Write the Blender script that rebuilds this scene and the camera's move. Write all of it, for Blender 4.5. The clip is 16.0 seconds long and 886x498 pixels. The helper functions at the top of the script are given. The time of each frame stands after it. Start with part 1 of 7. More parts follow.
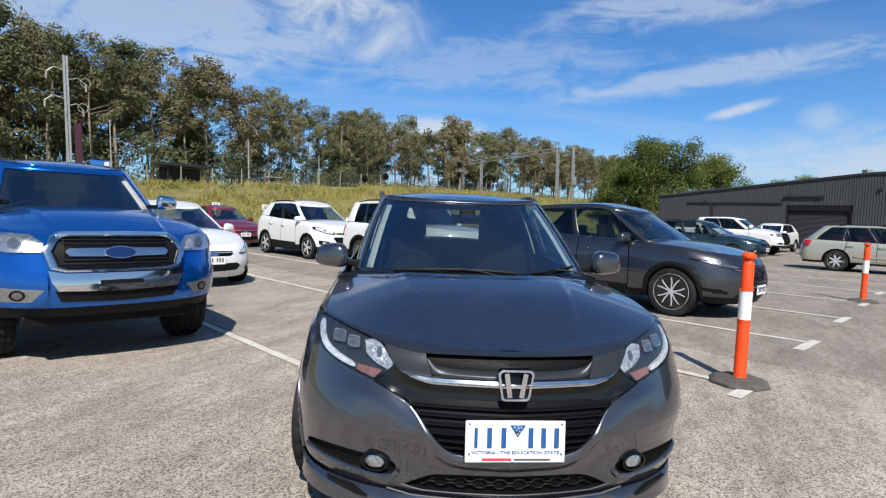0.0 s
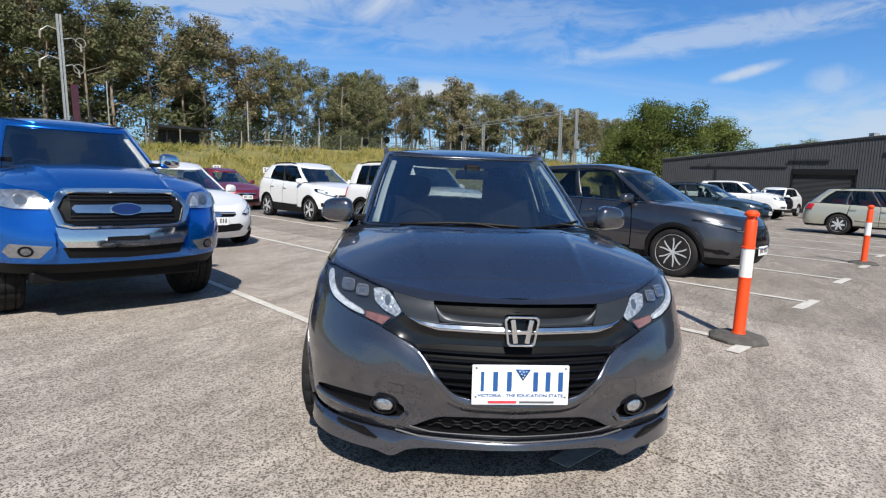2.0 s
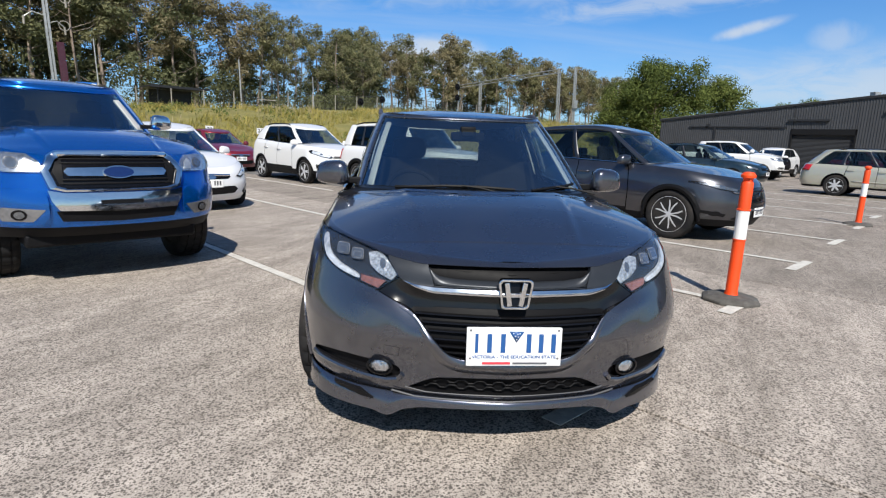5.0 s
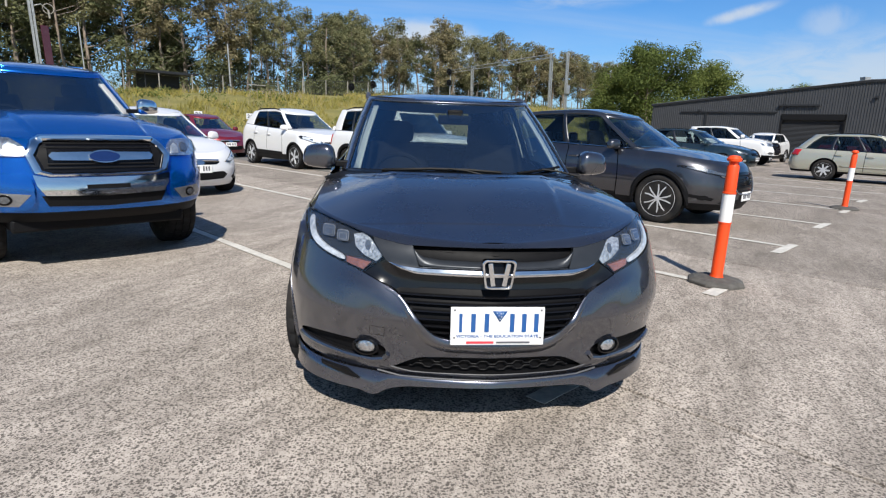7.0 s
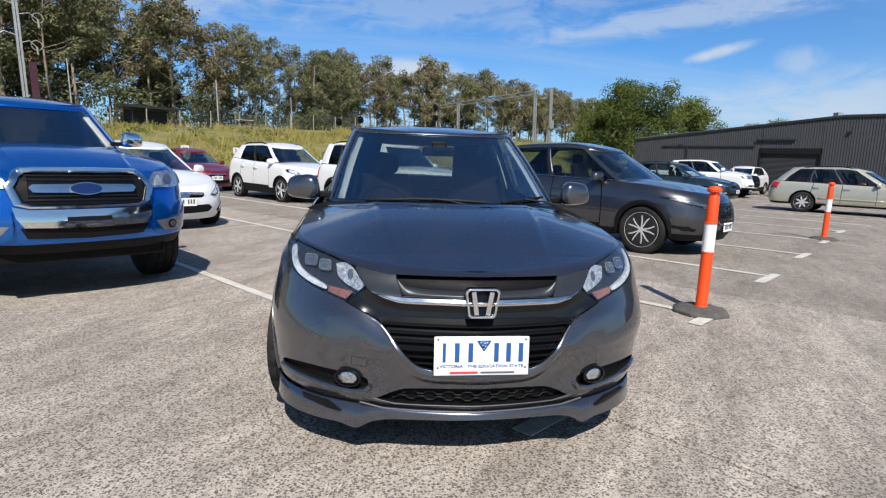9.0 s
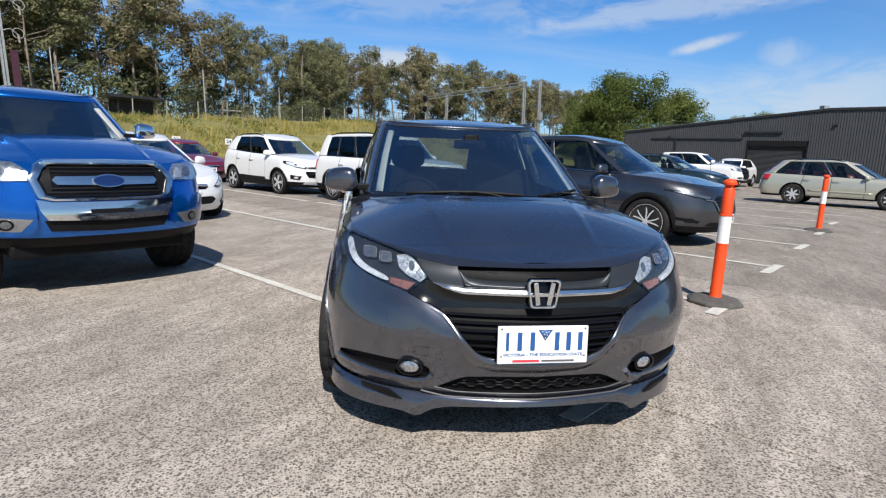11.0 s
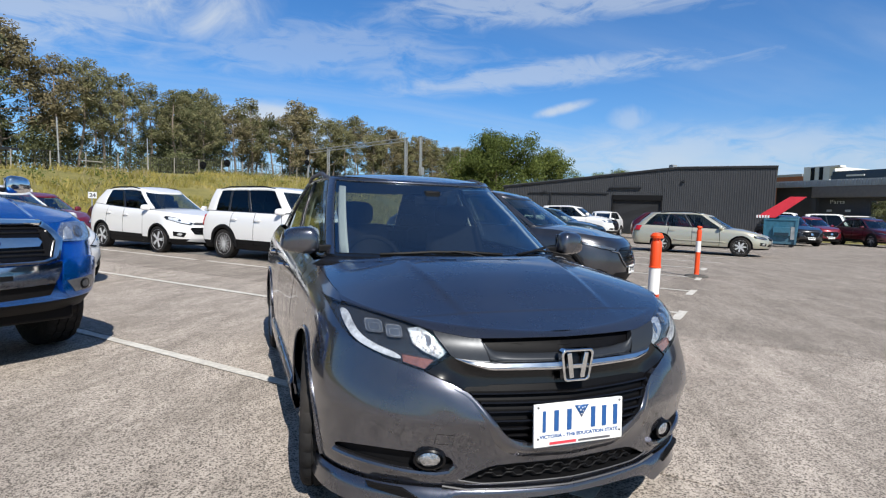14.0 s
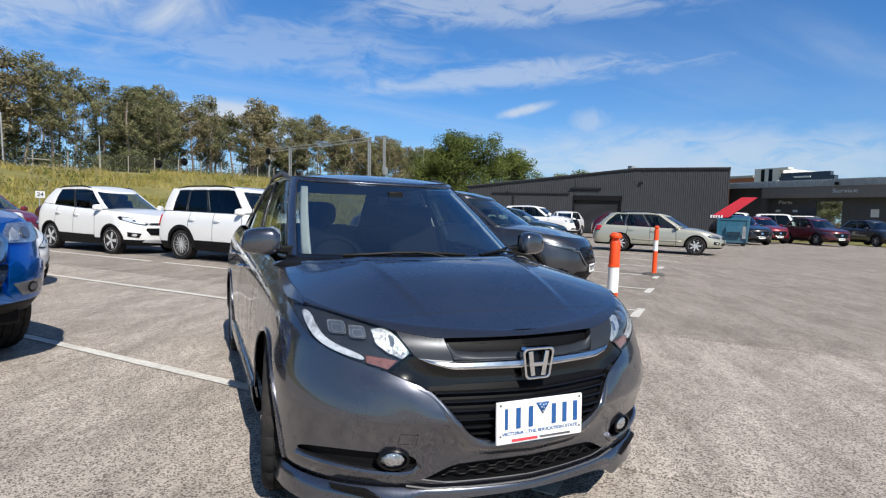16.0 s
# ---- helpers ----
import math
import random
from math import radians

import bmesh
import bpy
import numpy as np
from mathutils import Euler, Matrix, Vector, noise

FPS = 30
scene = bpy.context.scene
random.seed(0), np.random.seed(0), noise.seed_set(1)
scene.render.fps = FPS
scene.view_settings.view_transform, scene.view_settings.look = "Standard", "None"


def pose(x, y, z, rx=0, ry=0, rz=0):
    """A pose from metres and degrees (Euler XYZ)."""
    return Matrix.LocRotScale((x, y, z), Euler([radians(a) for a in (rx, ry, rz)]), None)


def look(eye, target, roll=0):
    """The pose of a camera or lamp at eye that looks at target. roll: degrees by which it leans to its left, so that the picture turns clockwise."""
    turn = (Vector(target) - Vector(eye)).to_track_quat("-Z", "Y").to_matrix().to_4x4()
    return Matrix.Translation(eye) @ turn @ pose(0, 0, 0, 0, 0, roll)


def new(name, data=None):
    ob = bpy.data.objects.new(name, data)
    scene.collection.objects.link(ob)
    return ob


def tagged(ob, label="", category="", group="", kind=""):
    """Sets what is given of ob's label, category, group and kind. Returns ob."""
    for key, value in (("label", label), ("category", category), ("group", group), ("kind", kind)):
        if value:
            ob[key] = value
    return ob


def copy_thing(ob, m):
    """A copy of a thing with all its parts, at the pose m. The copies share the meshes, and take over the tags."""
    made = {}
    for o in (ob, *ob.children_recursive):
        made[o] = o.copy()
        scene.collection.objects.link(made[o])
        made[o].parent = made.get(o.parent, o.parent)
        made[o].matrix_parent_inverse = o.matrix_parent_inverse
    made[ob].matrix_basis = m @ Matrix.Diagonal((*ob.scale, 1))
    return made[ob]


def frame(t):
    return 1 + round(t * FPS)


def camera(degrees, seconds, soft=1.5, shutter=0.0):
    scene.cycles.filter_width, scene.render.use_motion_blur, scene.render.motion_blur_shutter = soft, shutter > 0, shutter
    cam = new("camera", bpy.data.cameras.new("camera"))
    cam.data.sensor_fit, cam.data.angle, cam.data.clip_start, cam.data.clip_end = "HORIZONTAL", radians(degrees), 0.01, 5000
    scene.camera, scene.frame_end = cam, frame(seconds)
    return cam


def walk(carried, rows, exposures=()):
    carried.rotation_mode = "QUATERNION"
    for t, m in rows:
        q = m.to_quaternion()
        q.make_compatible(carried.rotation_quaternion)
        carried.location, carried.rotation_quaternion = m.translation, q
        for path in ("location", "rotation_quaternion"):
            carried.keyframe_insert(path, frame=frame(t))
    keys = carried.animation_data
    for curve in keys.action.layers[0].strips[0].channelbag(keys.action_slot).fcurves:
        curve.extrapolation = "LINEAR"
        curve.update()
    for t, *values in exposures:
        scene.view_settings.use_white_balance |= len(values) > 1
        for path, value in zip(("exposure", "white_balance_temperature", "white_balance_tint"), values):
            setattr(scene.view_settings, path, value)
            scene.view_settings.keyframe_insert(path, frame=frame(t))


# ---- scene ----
cam = camera(77.0, 16.0, soft=1.2)
PATH = [
    (0, (-0.496, -2.001, 1.336), (-0.293, -0.015, 1.221), 2.0),
    (0.5, (-0.49, -2.01, 1.322), (-0.288, -0.024, 1.193), 2.1),
    (1, (-0.497, -2.031, 1.276), (-0.295, -0.048, 1.115), 2.1),
    (1.5, (-0.51, -2.03, 1.285), (-0.308, -0.052, 1.077), 2.1),
    (2, (-0.521, -2.029, 1.276), (-0.319, -0.054, 1.035), 2.1),
    (2.5, (-0.521, -2.016, 1.274), (-0.319, -0.046, 0.994), 2.2),
    (3, (-0.511, -2.02, 1.275), (-0.308, -0.055, 0.967), 2.1),
    (3.5, (-0.509, -2.021, 1.275), (-0.307, -0.058, 0.954), 2.1),
    (4, (-0.518, -2.016, 1.286), (-0.316, -0.054, 0.957), 2.1),
    (6.5, (-0.493, -2.063, 1.278), (-0.249, -0.127, 0.839), 2.0),
    (7, (-0.484, -2.062, 1.271), (-0.24, -0.123, 0.847), 2.0),
    (7.5, (-0.475, -2.052, 1.282), (-0.231, -0.113, 0.856), 1.9),
    (8, (-0.453, -2.04, 1.309), (-0.202, -0.086, 0.965), 1.9),
    (8.5, (-0.466, -2.047, 1.261), (-0.183, -0.09, 0.964), 1.9),
    (9, (-0.465, -2.054, 1.252), (-0.177, -0.098, 0.946), 1.9),
    (11.5, (-0.805, -2.064, 1.253), (-0.429, -0.128, 0.919), 2.1),
    (12, (-0.781, -1.8, 1.291), (-0.335, 0.133, 1.042), 2.0),
    (12.5, (-0.903, -1.703, 1.286), (-0.408, 0.228, 1.122), 2.1),
    (13, (-1.14, -1.678, 1.289), (-0.555, 0.229, 1.144), 2.4),
    (13.5, (-1.189, -1.667, 1.276), (-0.517, 0.211, 1.136), 2.0),
    (14, (-1.206, -1.675, 1.26), (-0.47, 0.18, 1.127), 1.8),
    (14.5, (-1.206, -1.684, 1.265), (-0.437, 0.158, 1.134), 1.8),
    (15, (-1.2, -1.697, 1.267), (-0.402, 0.133, 1.138), 1.7),
    (15.5, (-1.197, -1.688, 1.264), (-0.365, 0.126, 1.136), 1.8),
    (16, (-1.207, -1.689, 1.264), (-0.353, 0.115, 1.135), 1.8),
]
# camera path
walk(cam, [(t, look(eye, target, roll)) for t, eye, target, roll in PATH])

# ---- light ----
SUN_ELEV, SUN_AZ = 46.0, 181.0   # shadows fall towards +y
world = bpy.data.worlds.new("world")
scene.world = world
world.use_nodes = True
wn = world.node_tree.nodes
wl = world.node_tree.links
wn.clear()
w_out = wn.new("ShaderNodeOutputWorld")
w_bg = wn.new("ShaderNodeBackground")
w_sky = wn.new("ShaderNodeTexSky")
w_sky.sky_type = "NISHITA"
w_sky.sun_disc = False
w_sky.sun_elevation = radians(SUN_ELEV)
w_sky.sun_rotation = radians(SUN_AZ)
w_sky.altitude = 60
w_sky.air_density = 1.0
w_sky.dust_density = 0.6
w_sky.ozone_density = 2.8
w_bg.inputs["Strength"].default_value = 0.0715
w_tc = wn.new("ShaderNodeTexCoord")


def wmath(op, a, b=None, c=None, clamp=False):
    n = wn.new("ShaderNodeMath")
    n.operation, n.use_clamp = op, clamp
    for i, v in enumerate((a, b, c)):
        if v is None:
            continue
        if isinstance(v, (int, float)):
            n.inputs[i].default_value = v
        else:
            wl.new(v, n.inputs[i])
    return n.outputs[0]


# cirrus streaks: the direction is laid on a high plane and stretched
w_sep = wn.new("ShaderNodeSeparateXYZ")
wl.new(w_tc.outputs["Generated"], w_sep.inputs[0])
wz = wmath("MAXIMUM", w_sep.outputs[2], 0.0)
wh = wmath("ADD", wz, 0.12)
w_plane = wn.new("ShaderNodeCombineXYZ")
wl.new(wmath("DIVIDE", w_sep.outputs[0], wh), w_plane.inputs[0])
wl.new(wmath("DIVIDE", w_sep.outputs[1], wh), w_plane.inputs[1])
w_map = wn.new("ShaderNodeMapping")
w_map.inputs["Rotation"].default_value = (0, 0, radians(-24))
w_map.inputs["Scale"].default_value = (0.42, 1.5, 1.0)
w_map.inputs["Location"].default_value = (3.1, 1.7, 0.0)
wl.new(w_plane.outputs[0], w_map.inputs[0])


def wnoise(scale, detail, rough, distort, vec):
    n = wn.new("ShaderNodeTexNoise")
    n.inputs["Scale"].default_value = scale
    n.inputs["Detail"].default_value = detail
    n.inputs["Roughness"].default_value = rough
    n.inputs["Distortion"].default_value = distort
    wl.new(vec, n.inputs["Vector"])
    return n.outputs[0]


def wramp(v, lo, hi):
    n = wn.new("ShaderNodeMapRange")
    n.interpolation_type = "SMOOTHSTEP"
    n.inputs[1].default_value, n.inputs[2].default_value = lo, hi
    wl.new(v, n.inputs[0])
    return n.outputs[0]


streak = wramp(wnoise(0.95, 7, 0.52, 0.5, w_map.outputs[0]), 0.47, 0.84)
veil = wramp(wnoise(0.45, 4, 0.55, 0.2, w_map.outputs[0]), 0.34, 0.78)
w_puff = wn.new("ShaderNodeMapping")
w_puff.inputs["Scale"].default_value = (2.2, 2.2, 6.0)
wl.new(w_tc.outputs["Generated"], w_puff.inputs[0])
low = wmath("MULTIPLY", wramp(wz, 0.22, 0.06), wramp(wnoise(2.2, 5, 0.55, 0.1, w_puff.outputs[0]), 0.40, 0.75))
haze = wmath("MULTIPLY", wramp(wz, 0.26, 0.0), 0.30)


def wdot(vec):
    n = wn.new("ShaderNodeVectorMath")
    n.operation = "DOT_PRODUCT"
    wl.new(w_tc.outputs["Generated"], n.inputs[0])
    n.inputs[1].default_value = vec
    return n.outputs["Value"]


cloud_noise = wnoise(9.0, 6, 0.62, 0.6, w_tc.outputs["Generated"])
w_fine = wn.new("ShaderNodeMapping")
w_fine.inputs["Scale"].default_value = (5.0, 5.0, 16.0)
wl.new(w_tc.outputs["Generated"], w_fine.inputs[0])
wisp_noise = wnoise(2.2, 6, 0.62, 0.9, w_fine.outputs[0])


def cloud(centre, along, length, width, strength, puffy):
    """A soft cloud round a direction, drawn out along another."""
    c = Vector(centre).normalized()
    a = Vector(along) - c * c.dot(Vector(along))
    a.normalize()
    b = c.cross(a)
    u = wmath("MULTIPLY", wdot(a), 1 / length)
    v = wmath("MULTIPLY", wdot(b), 1 / width)
    r2 = wmath("ADD", wmath("MULTIPLY", u, u), wmath("MULTIPLY", v, v))
    g = wmath("POWER", 2.718, wmath("MULTIPLY", r2, -1.0))
    g = wmath("MULTIPLY", g, wramp(wdot(c), 0.0, 0.3))
    k = wmath("MULTIPLY", g, wmath("ADD", wmath("MULTIPLY", cloud_noise if puffy else wisp_noise, 2.6), -0.55))
    return wmath("MULTIPLY", wramp(k, 0.06, 0.75), strength)


# the streaks thin out overhead
thick = wmath("ADD", wmath("MULTIPLY", wramp(wz, 0.48, 0.72), -0.08), 0.30)
cover = wmath("MULTIPLY", wmath("ADD", streak, wmath("MULTIPLY", veil, 0.25)), thick)
for args in (((-0.09, 0.94, 0.335), (1.0, 0.1, -0.35), 0.14, 0.075, 0.95, True), ((0.52, 0.82, 0.240), (0.66 - 0.344, -0.205, 0.034), 0.30, 0.024, 0.55, False),
             ((0.539, 0.822, 0.182), (0.067, -0.048, 0.020), 0.046, 0.009, 0.8, True), ((0.63, 0.759, 0.165), (1, -1, 0), 0.035, 0.022, 0.4, True),
             ((0.069, 0.988, 0.135), (1, 0, 0), 0.10, 0.035, 0.8, True), ((0.50, 0.79, 0.345), (1, -0.5, 0.1), 0.30, 0.036, 0.55, False),
             ((-0.36, 0.89, 0.29), (1, 0.4, 0.0), 0.34, 0.10, 0.60, False), ((0.15, 0.96, 0.26), (1, 0.1, 0.1), 0.30, 0.05, 0.35, False), ((0.75, 0.65, 0.10), (1, -1, 0), 0.45, 0.05, 0.40, False)):
    cover = wmath("MAXIMUM", cover, cloud(*args))
cover = wmath("ADD", cover, wmath("MULTIPLY", low, 0.25))
cover = wmath("ADD", cover, haze, clamp=True)
cover = wmath("MULTIPLY", cover, 0.92)
w_mix = wn.new("ShaderNodeMix")
w_mix.data_type = "RGBA"
wl.new(cover, w_mix.inputs["Factor"])
w_tint = wn.new("ShaderNodeMix")
w_tint.data_type, w_tint.blend_type = "RGBA", "MULTIPLY"
w_tint.inputs["Factor"].default_value = 1.0
wl.new(w_sky.outputs[0], w_tint.inputs["A"])
# the sky is deepest away from the sun and pales towards it
sun_az, sun_el = radians(SUN_AZ), radians(SUN_ELEV)
sun_way = Vector((math.sin(sun_az) * math.cos(sun_el), math.cos(sun_az) * math.cos(sun_el), math.sin(sun_el)))
w_hue = wn.new("ShaderNodeMix")
w_hue.data_type = "RGBA"
wl.new(wramp(wdot(sun_way), 0.05, 0.75), w_hue.inputs["Factor"])
w_hue.inputs["A"].default_value = (0.46, 1.03, 1.58, 1)
w_hue.inputs["B"].default_value = (0.60, 0.84, 1.02, 1)
wl.new(w_hue.outputs["Result"], w_tint.inputs["B"])
wl.new(w_tint.outputs["Result"], w_mix.inputs["A"])
w_mix.inputs["B"].default_value = (7.4, 8.2, 9.2, 1)
wl.new(w_mix.outputs["Result"], w_bg.inputs["Color"])
wl.new(w_bg.outputs[0], w_out.inputs["Surface"])

sun_data = bpy.data.lights.new("sun", "SUN")
sun_data.energy = 5.0
sun_data.angle = radians(0.53)
sun_data.color = (1.0, 0.955, 0.88)
sun = new("sun", sun_data)
sun.matrix_world = look(sun_way * 60, (0, 0, 0))
scene.view_settings.exposure = 0.28

# ---- plan of the car park: bays run along AHEAD, one beside the other along ACROSS ----
TURN = 38.0
AHEAD = Vector((math.sin(radians(TURN)), -math.cos(radians(TURN)), 0))
ACROSS = Vector((math.cos(radians(TURN)), math.sin(radians(TURN)), 0))


def lot(n, d, z=0.0):
    """A place in the car park: n metres across the bays, d metres ahead along them."""
    v = ACROSS * n + AHEAD * d
    return Vector((v.x, v.y, z))


def in_bay(n, d, turn=0.0, z=0.0):
    p = lot(n, d, z)
    return pose(p.x, p.y, p.z, 0, 0, TURN + turn)


# ---- materials ----
MATS = {}


class Nodes:
    """Short hand for building a node material."""

    def __init__(self, name):
        self.mat = bpy.data.materials.new(name)
        self.mat.use_nodes = True
        self.t = self.mat.node_tree
        self.t.nodes.clear()
        self.out = self.t.nodes.new("ShaderNodeOutputMaterial")
        self.b = self.t.nodes.new("ShaderNodeBsdfPrincipled")
        self.t.links.new(self.b.outputs[0], self.out.inputs["Surface"])

    def n(self, kind):
        return self.t.nodes.new(kind)

    def link(self, a, b):
        self.t.links.new(a, b)

    def put(self, key, value):
        if isinstance(value, (int, float, tuple)):
            self.b.inputs[key].default_value = value
        else:
            self.link(value, self.b.inputs[key])
        return self

    def coords(self, scale=1.0, kind="Object", turn=0.0):
        tc = self.n("ShaderNodeTexCoord")
        m = self.n("ShaderNodeMapping")
        m.inputs["Scale"].default_value = scale if isinstance(scale, tuple) else (scale,) * 3
        src = tc.outputs[kind]
        if turn:
            r = self.n("ShaderNodeMapping")
            r.inputs["Rotation"].default_value = (0, 0, radians(turn))
            self.link(src, r.inputs[0])
            src = r.outputs[0]
        self.link(src, m.inputs[0])
        return m.outputs[0]

    def noise(self, scale, detail=4, rough=0.55, vec=None, kind="Object"):
        n = self.n("ShaderNodeTexNoise")
        n.inputs["Scale"].default_value, n.inputs["Detail"].default_value, n.inputs["Roughness"].default_value = scale, detail, rough
        self.link(vec if vec is not None else self.coords(1.0, kind), n.inputs["Vector"])
        return n.outputs[0]

    def voronoi(self, scale, feature="F1", vec=None, out="Distance"):
        n = self.n("ShaderNodeTexVoronoi")
        n.feature = feature
        n.inputs["Scale"].default_value = scale
        self.link(vec if vec is not None else self.coords(1.0), n.inputs["Vector"])
        return n.outputs[out]

    def ramp(self, v, *stops):
        r = self.n("ShaderNodeValToRGB")
        e = r.color_ramp.elements
        while len(e) < len(stops):
            e.new(0.5)
        for el, (p, c) in zip(e, stops):
            el.position = p
            el.color = (*c, 1) if isinstance(c, tuple) else (c, c, c, 1)
        self.link(v, r.inputs[0])
        return r.outputs[0]

    def mix(self, f, a, b, mode="MIX"):
        m = self.n("ShaderNodeMix")
        m.data_type, m.blend_type = "RGBA", mode
        for key, v in (("Factor", f), ("A", a), ("B", b)):
            if isinstance(v, (int, float)):
                m.inputs[key].default_value = v if key == "Factor" else (v, v, v, 1)
            elif isinstance(v, tuple):
                m.inputs[key].default_value = (*v, 1)
            else:
                self.link(v, m.inputs[key])
        return m.outputs["Result"]

    def maths(self, op, a, b=0.0):
        m = self.n("ShaderNodeMath")
        m.operation = op
        for i, v in enumerate((a, b)):
            if isinstance(v, (int, float)):
                m.inputs[i].default_value = v
            else:
                self.link(v, m.inputs[i])
        return m.outputs[0]

    def bump(self, v, strength=0.3, distance=0.01):
        b = self.n("ShaderNodeBump")
        b.inputs["Strength"].default_value, b.inputs["Distance"].default_value = strength, distance
        self.link(v, b.inputs["Height"])
        self.link(b.outputs[0], self.b.inputs["Normal"])
        return self


def plain(name, color, rough=0.5, metal=0.0, vary=0.12, scale=30.0, bump=0.0, coat=0.0, coat_rough=0.05, grime=0.0, spec=0.5):
    """A surface of one colour with fine and coarse variation."""
    if name in MATS:
        return MATS[name]
    k = Nodes(name)
    fine, coarse = k.noise(scale, 5), k.noise(scale * 0.08, 3)
    v = k.maths("ADD", k.maths("MULTIPLY", fine, 0.6), k.maths("MULTIPLY", coarse, 0.4))
    lo, hi = tuple(c * (1 - vary) for c in color), tuple(min(1, c * (1 + vary)) for c in color)
    col = k.ramp(v, (0.35, lo), (0.65, hi))
    if grime:
        col = k.mix(k.maths("MULTIPLY", k.ramp(coarse, (0.45, 0.0), (0.7, 1.0)), grime), col, (0.16, 0.13, 0.10))
    k.put("Base Color", col).put("Metallic", metal)
    k.put("Roughness", k.maths("ADD", k.maths("MULTIPLY", fine, 0.12), rough - 0.06))
    k.put("Coat Weight", coat).put("Coat Roughness", coat_rough)
    k.b.inputs["Specular IOR Level"].default_value = spec
    if bump:
        k.bump(fine, bump, 0.004)
    MATS[name] = k.mat
    return k.mat


def paint(name, color, metal=0.0, rough=0.4, coat=1.62, dusty=0.05):
    """Lacquered car paint with flakes, faint waviness and a film of dust."""
    if name in MATS:
        return MATS[name]
    k = Nodes(name)
    flake = k.voronoi(900.0, out="Color")
    col = k.mix(0.16 if metal else 0.03, color, flake, "OVERLAY")
    dust = k.ramp(k.noise(3.0, 6, 0.65), (0.45, 0.0), (0.75, 1.0))
    col = k.mix(k.maths("MULTIPLY", dust, dusty), col, (0.45, 0.42, 0.38))
    k.put("Base Color", col).put("Metallic", metal)
    k.put("Roughness", k.maths("ADD", k.maths("MULTIPLY", dust, 0.08), rough))
    k.put("Coat Weight", 1.0).put("Coat IOR", coat)
    k.put("Coat Roughness", k.maths("ADD", k.maths("MULTIPLY", k.noise(7.0, 5), 0.05), 0.025))
    MATS[name] = k.mat
    return k.mat


def glass(name, tint, rough=0.0, film=0.0):
    """A pane: tinted light passes, the rest mirrors by the angle."""
    if name in MATS:
        return MATS[name]
    k = Nodes(name)
    k.t.nodes.remove(k.b)
    tr, gl, mx, fr = k.n("ShaderNodeBsdfTransparent"), k.n("ShaderNodeBsdfGlossy"), k.n("ShaderNodeMixShader"), k.n("ShaderNodeLayerWeight")
    tr.inputs["Color"].default_value = (*tint, 1)
    gl.inputs["Roughness"].default_value = rough
    gl.inputs["Color"].default_value = (0.80, 0.92, 1.0, 1)
    fr.inputs["Blend"].default_value = 0.5
    steep = k.maths("MULTIPLY", k.maths("POWER", fr.outputs["Facing"], 5.0), 0.9)
    k.link(k.maths("ADD", steep, 0.043 + film), mx.inputs[0])
    k.link(tr.outputs[0], mx.inputs[1])
    k.link(gl.outputs[0], mx.inputs[2])
    k.link(mx.outputs[0], k.out.inputs["Surface"])
    MATS[name] = k.mat
    return k.mat


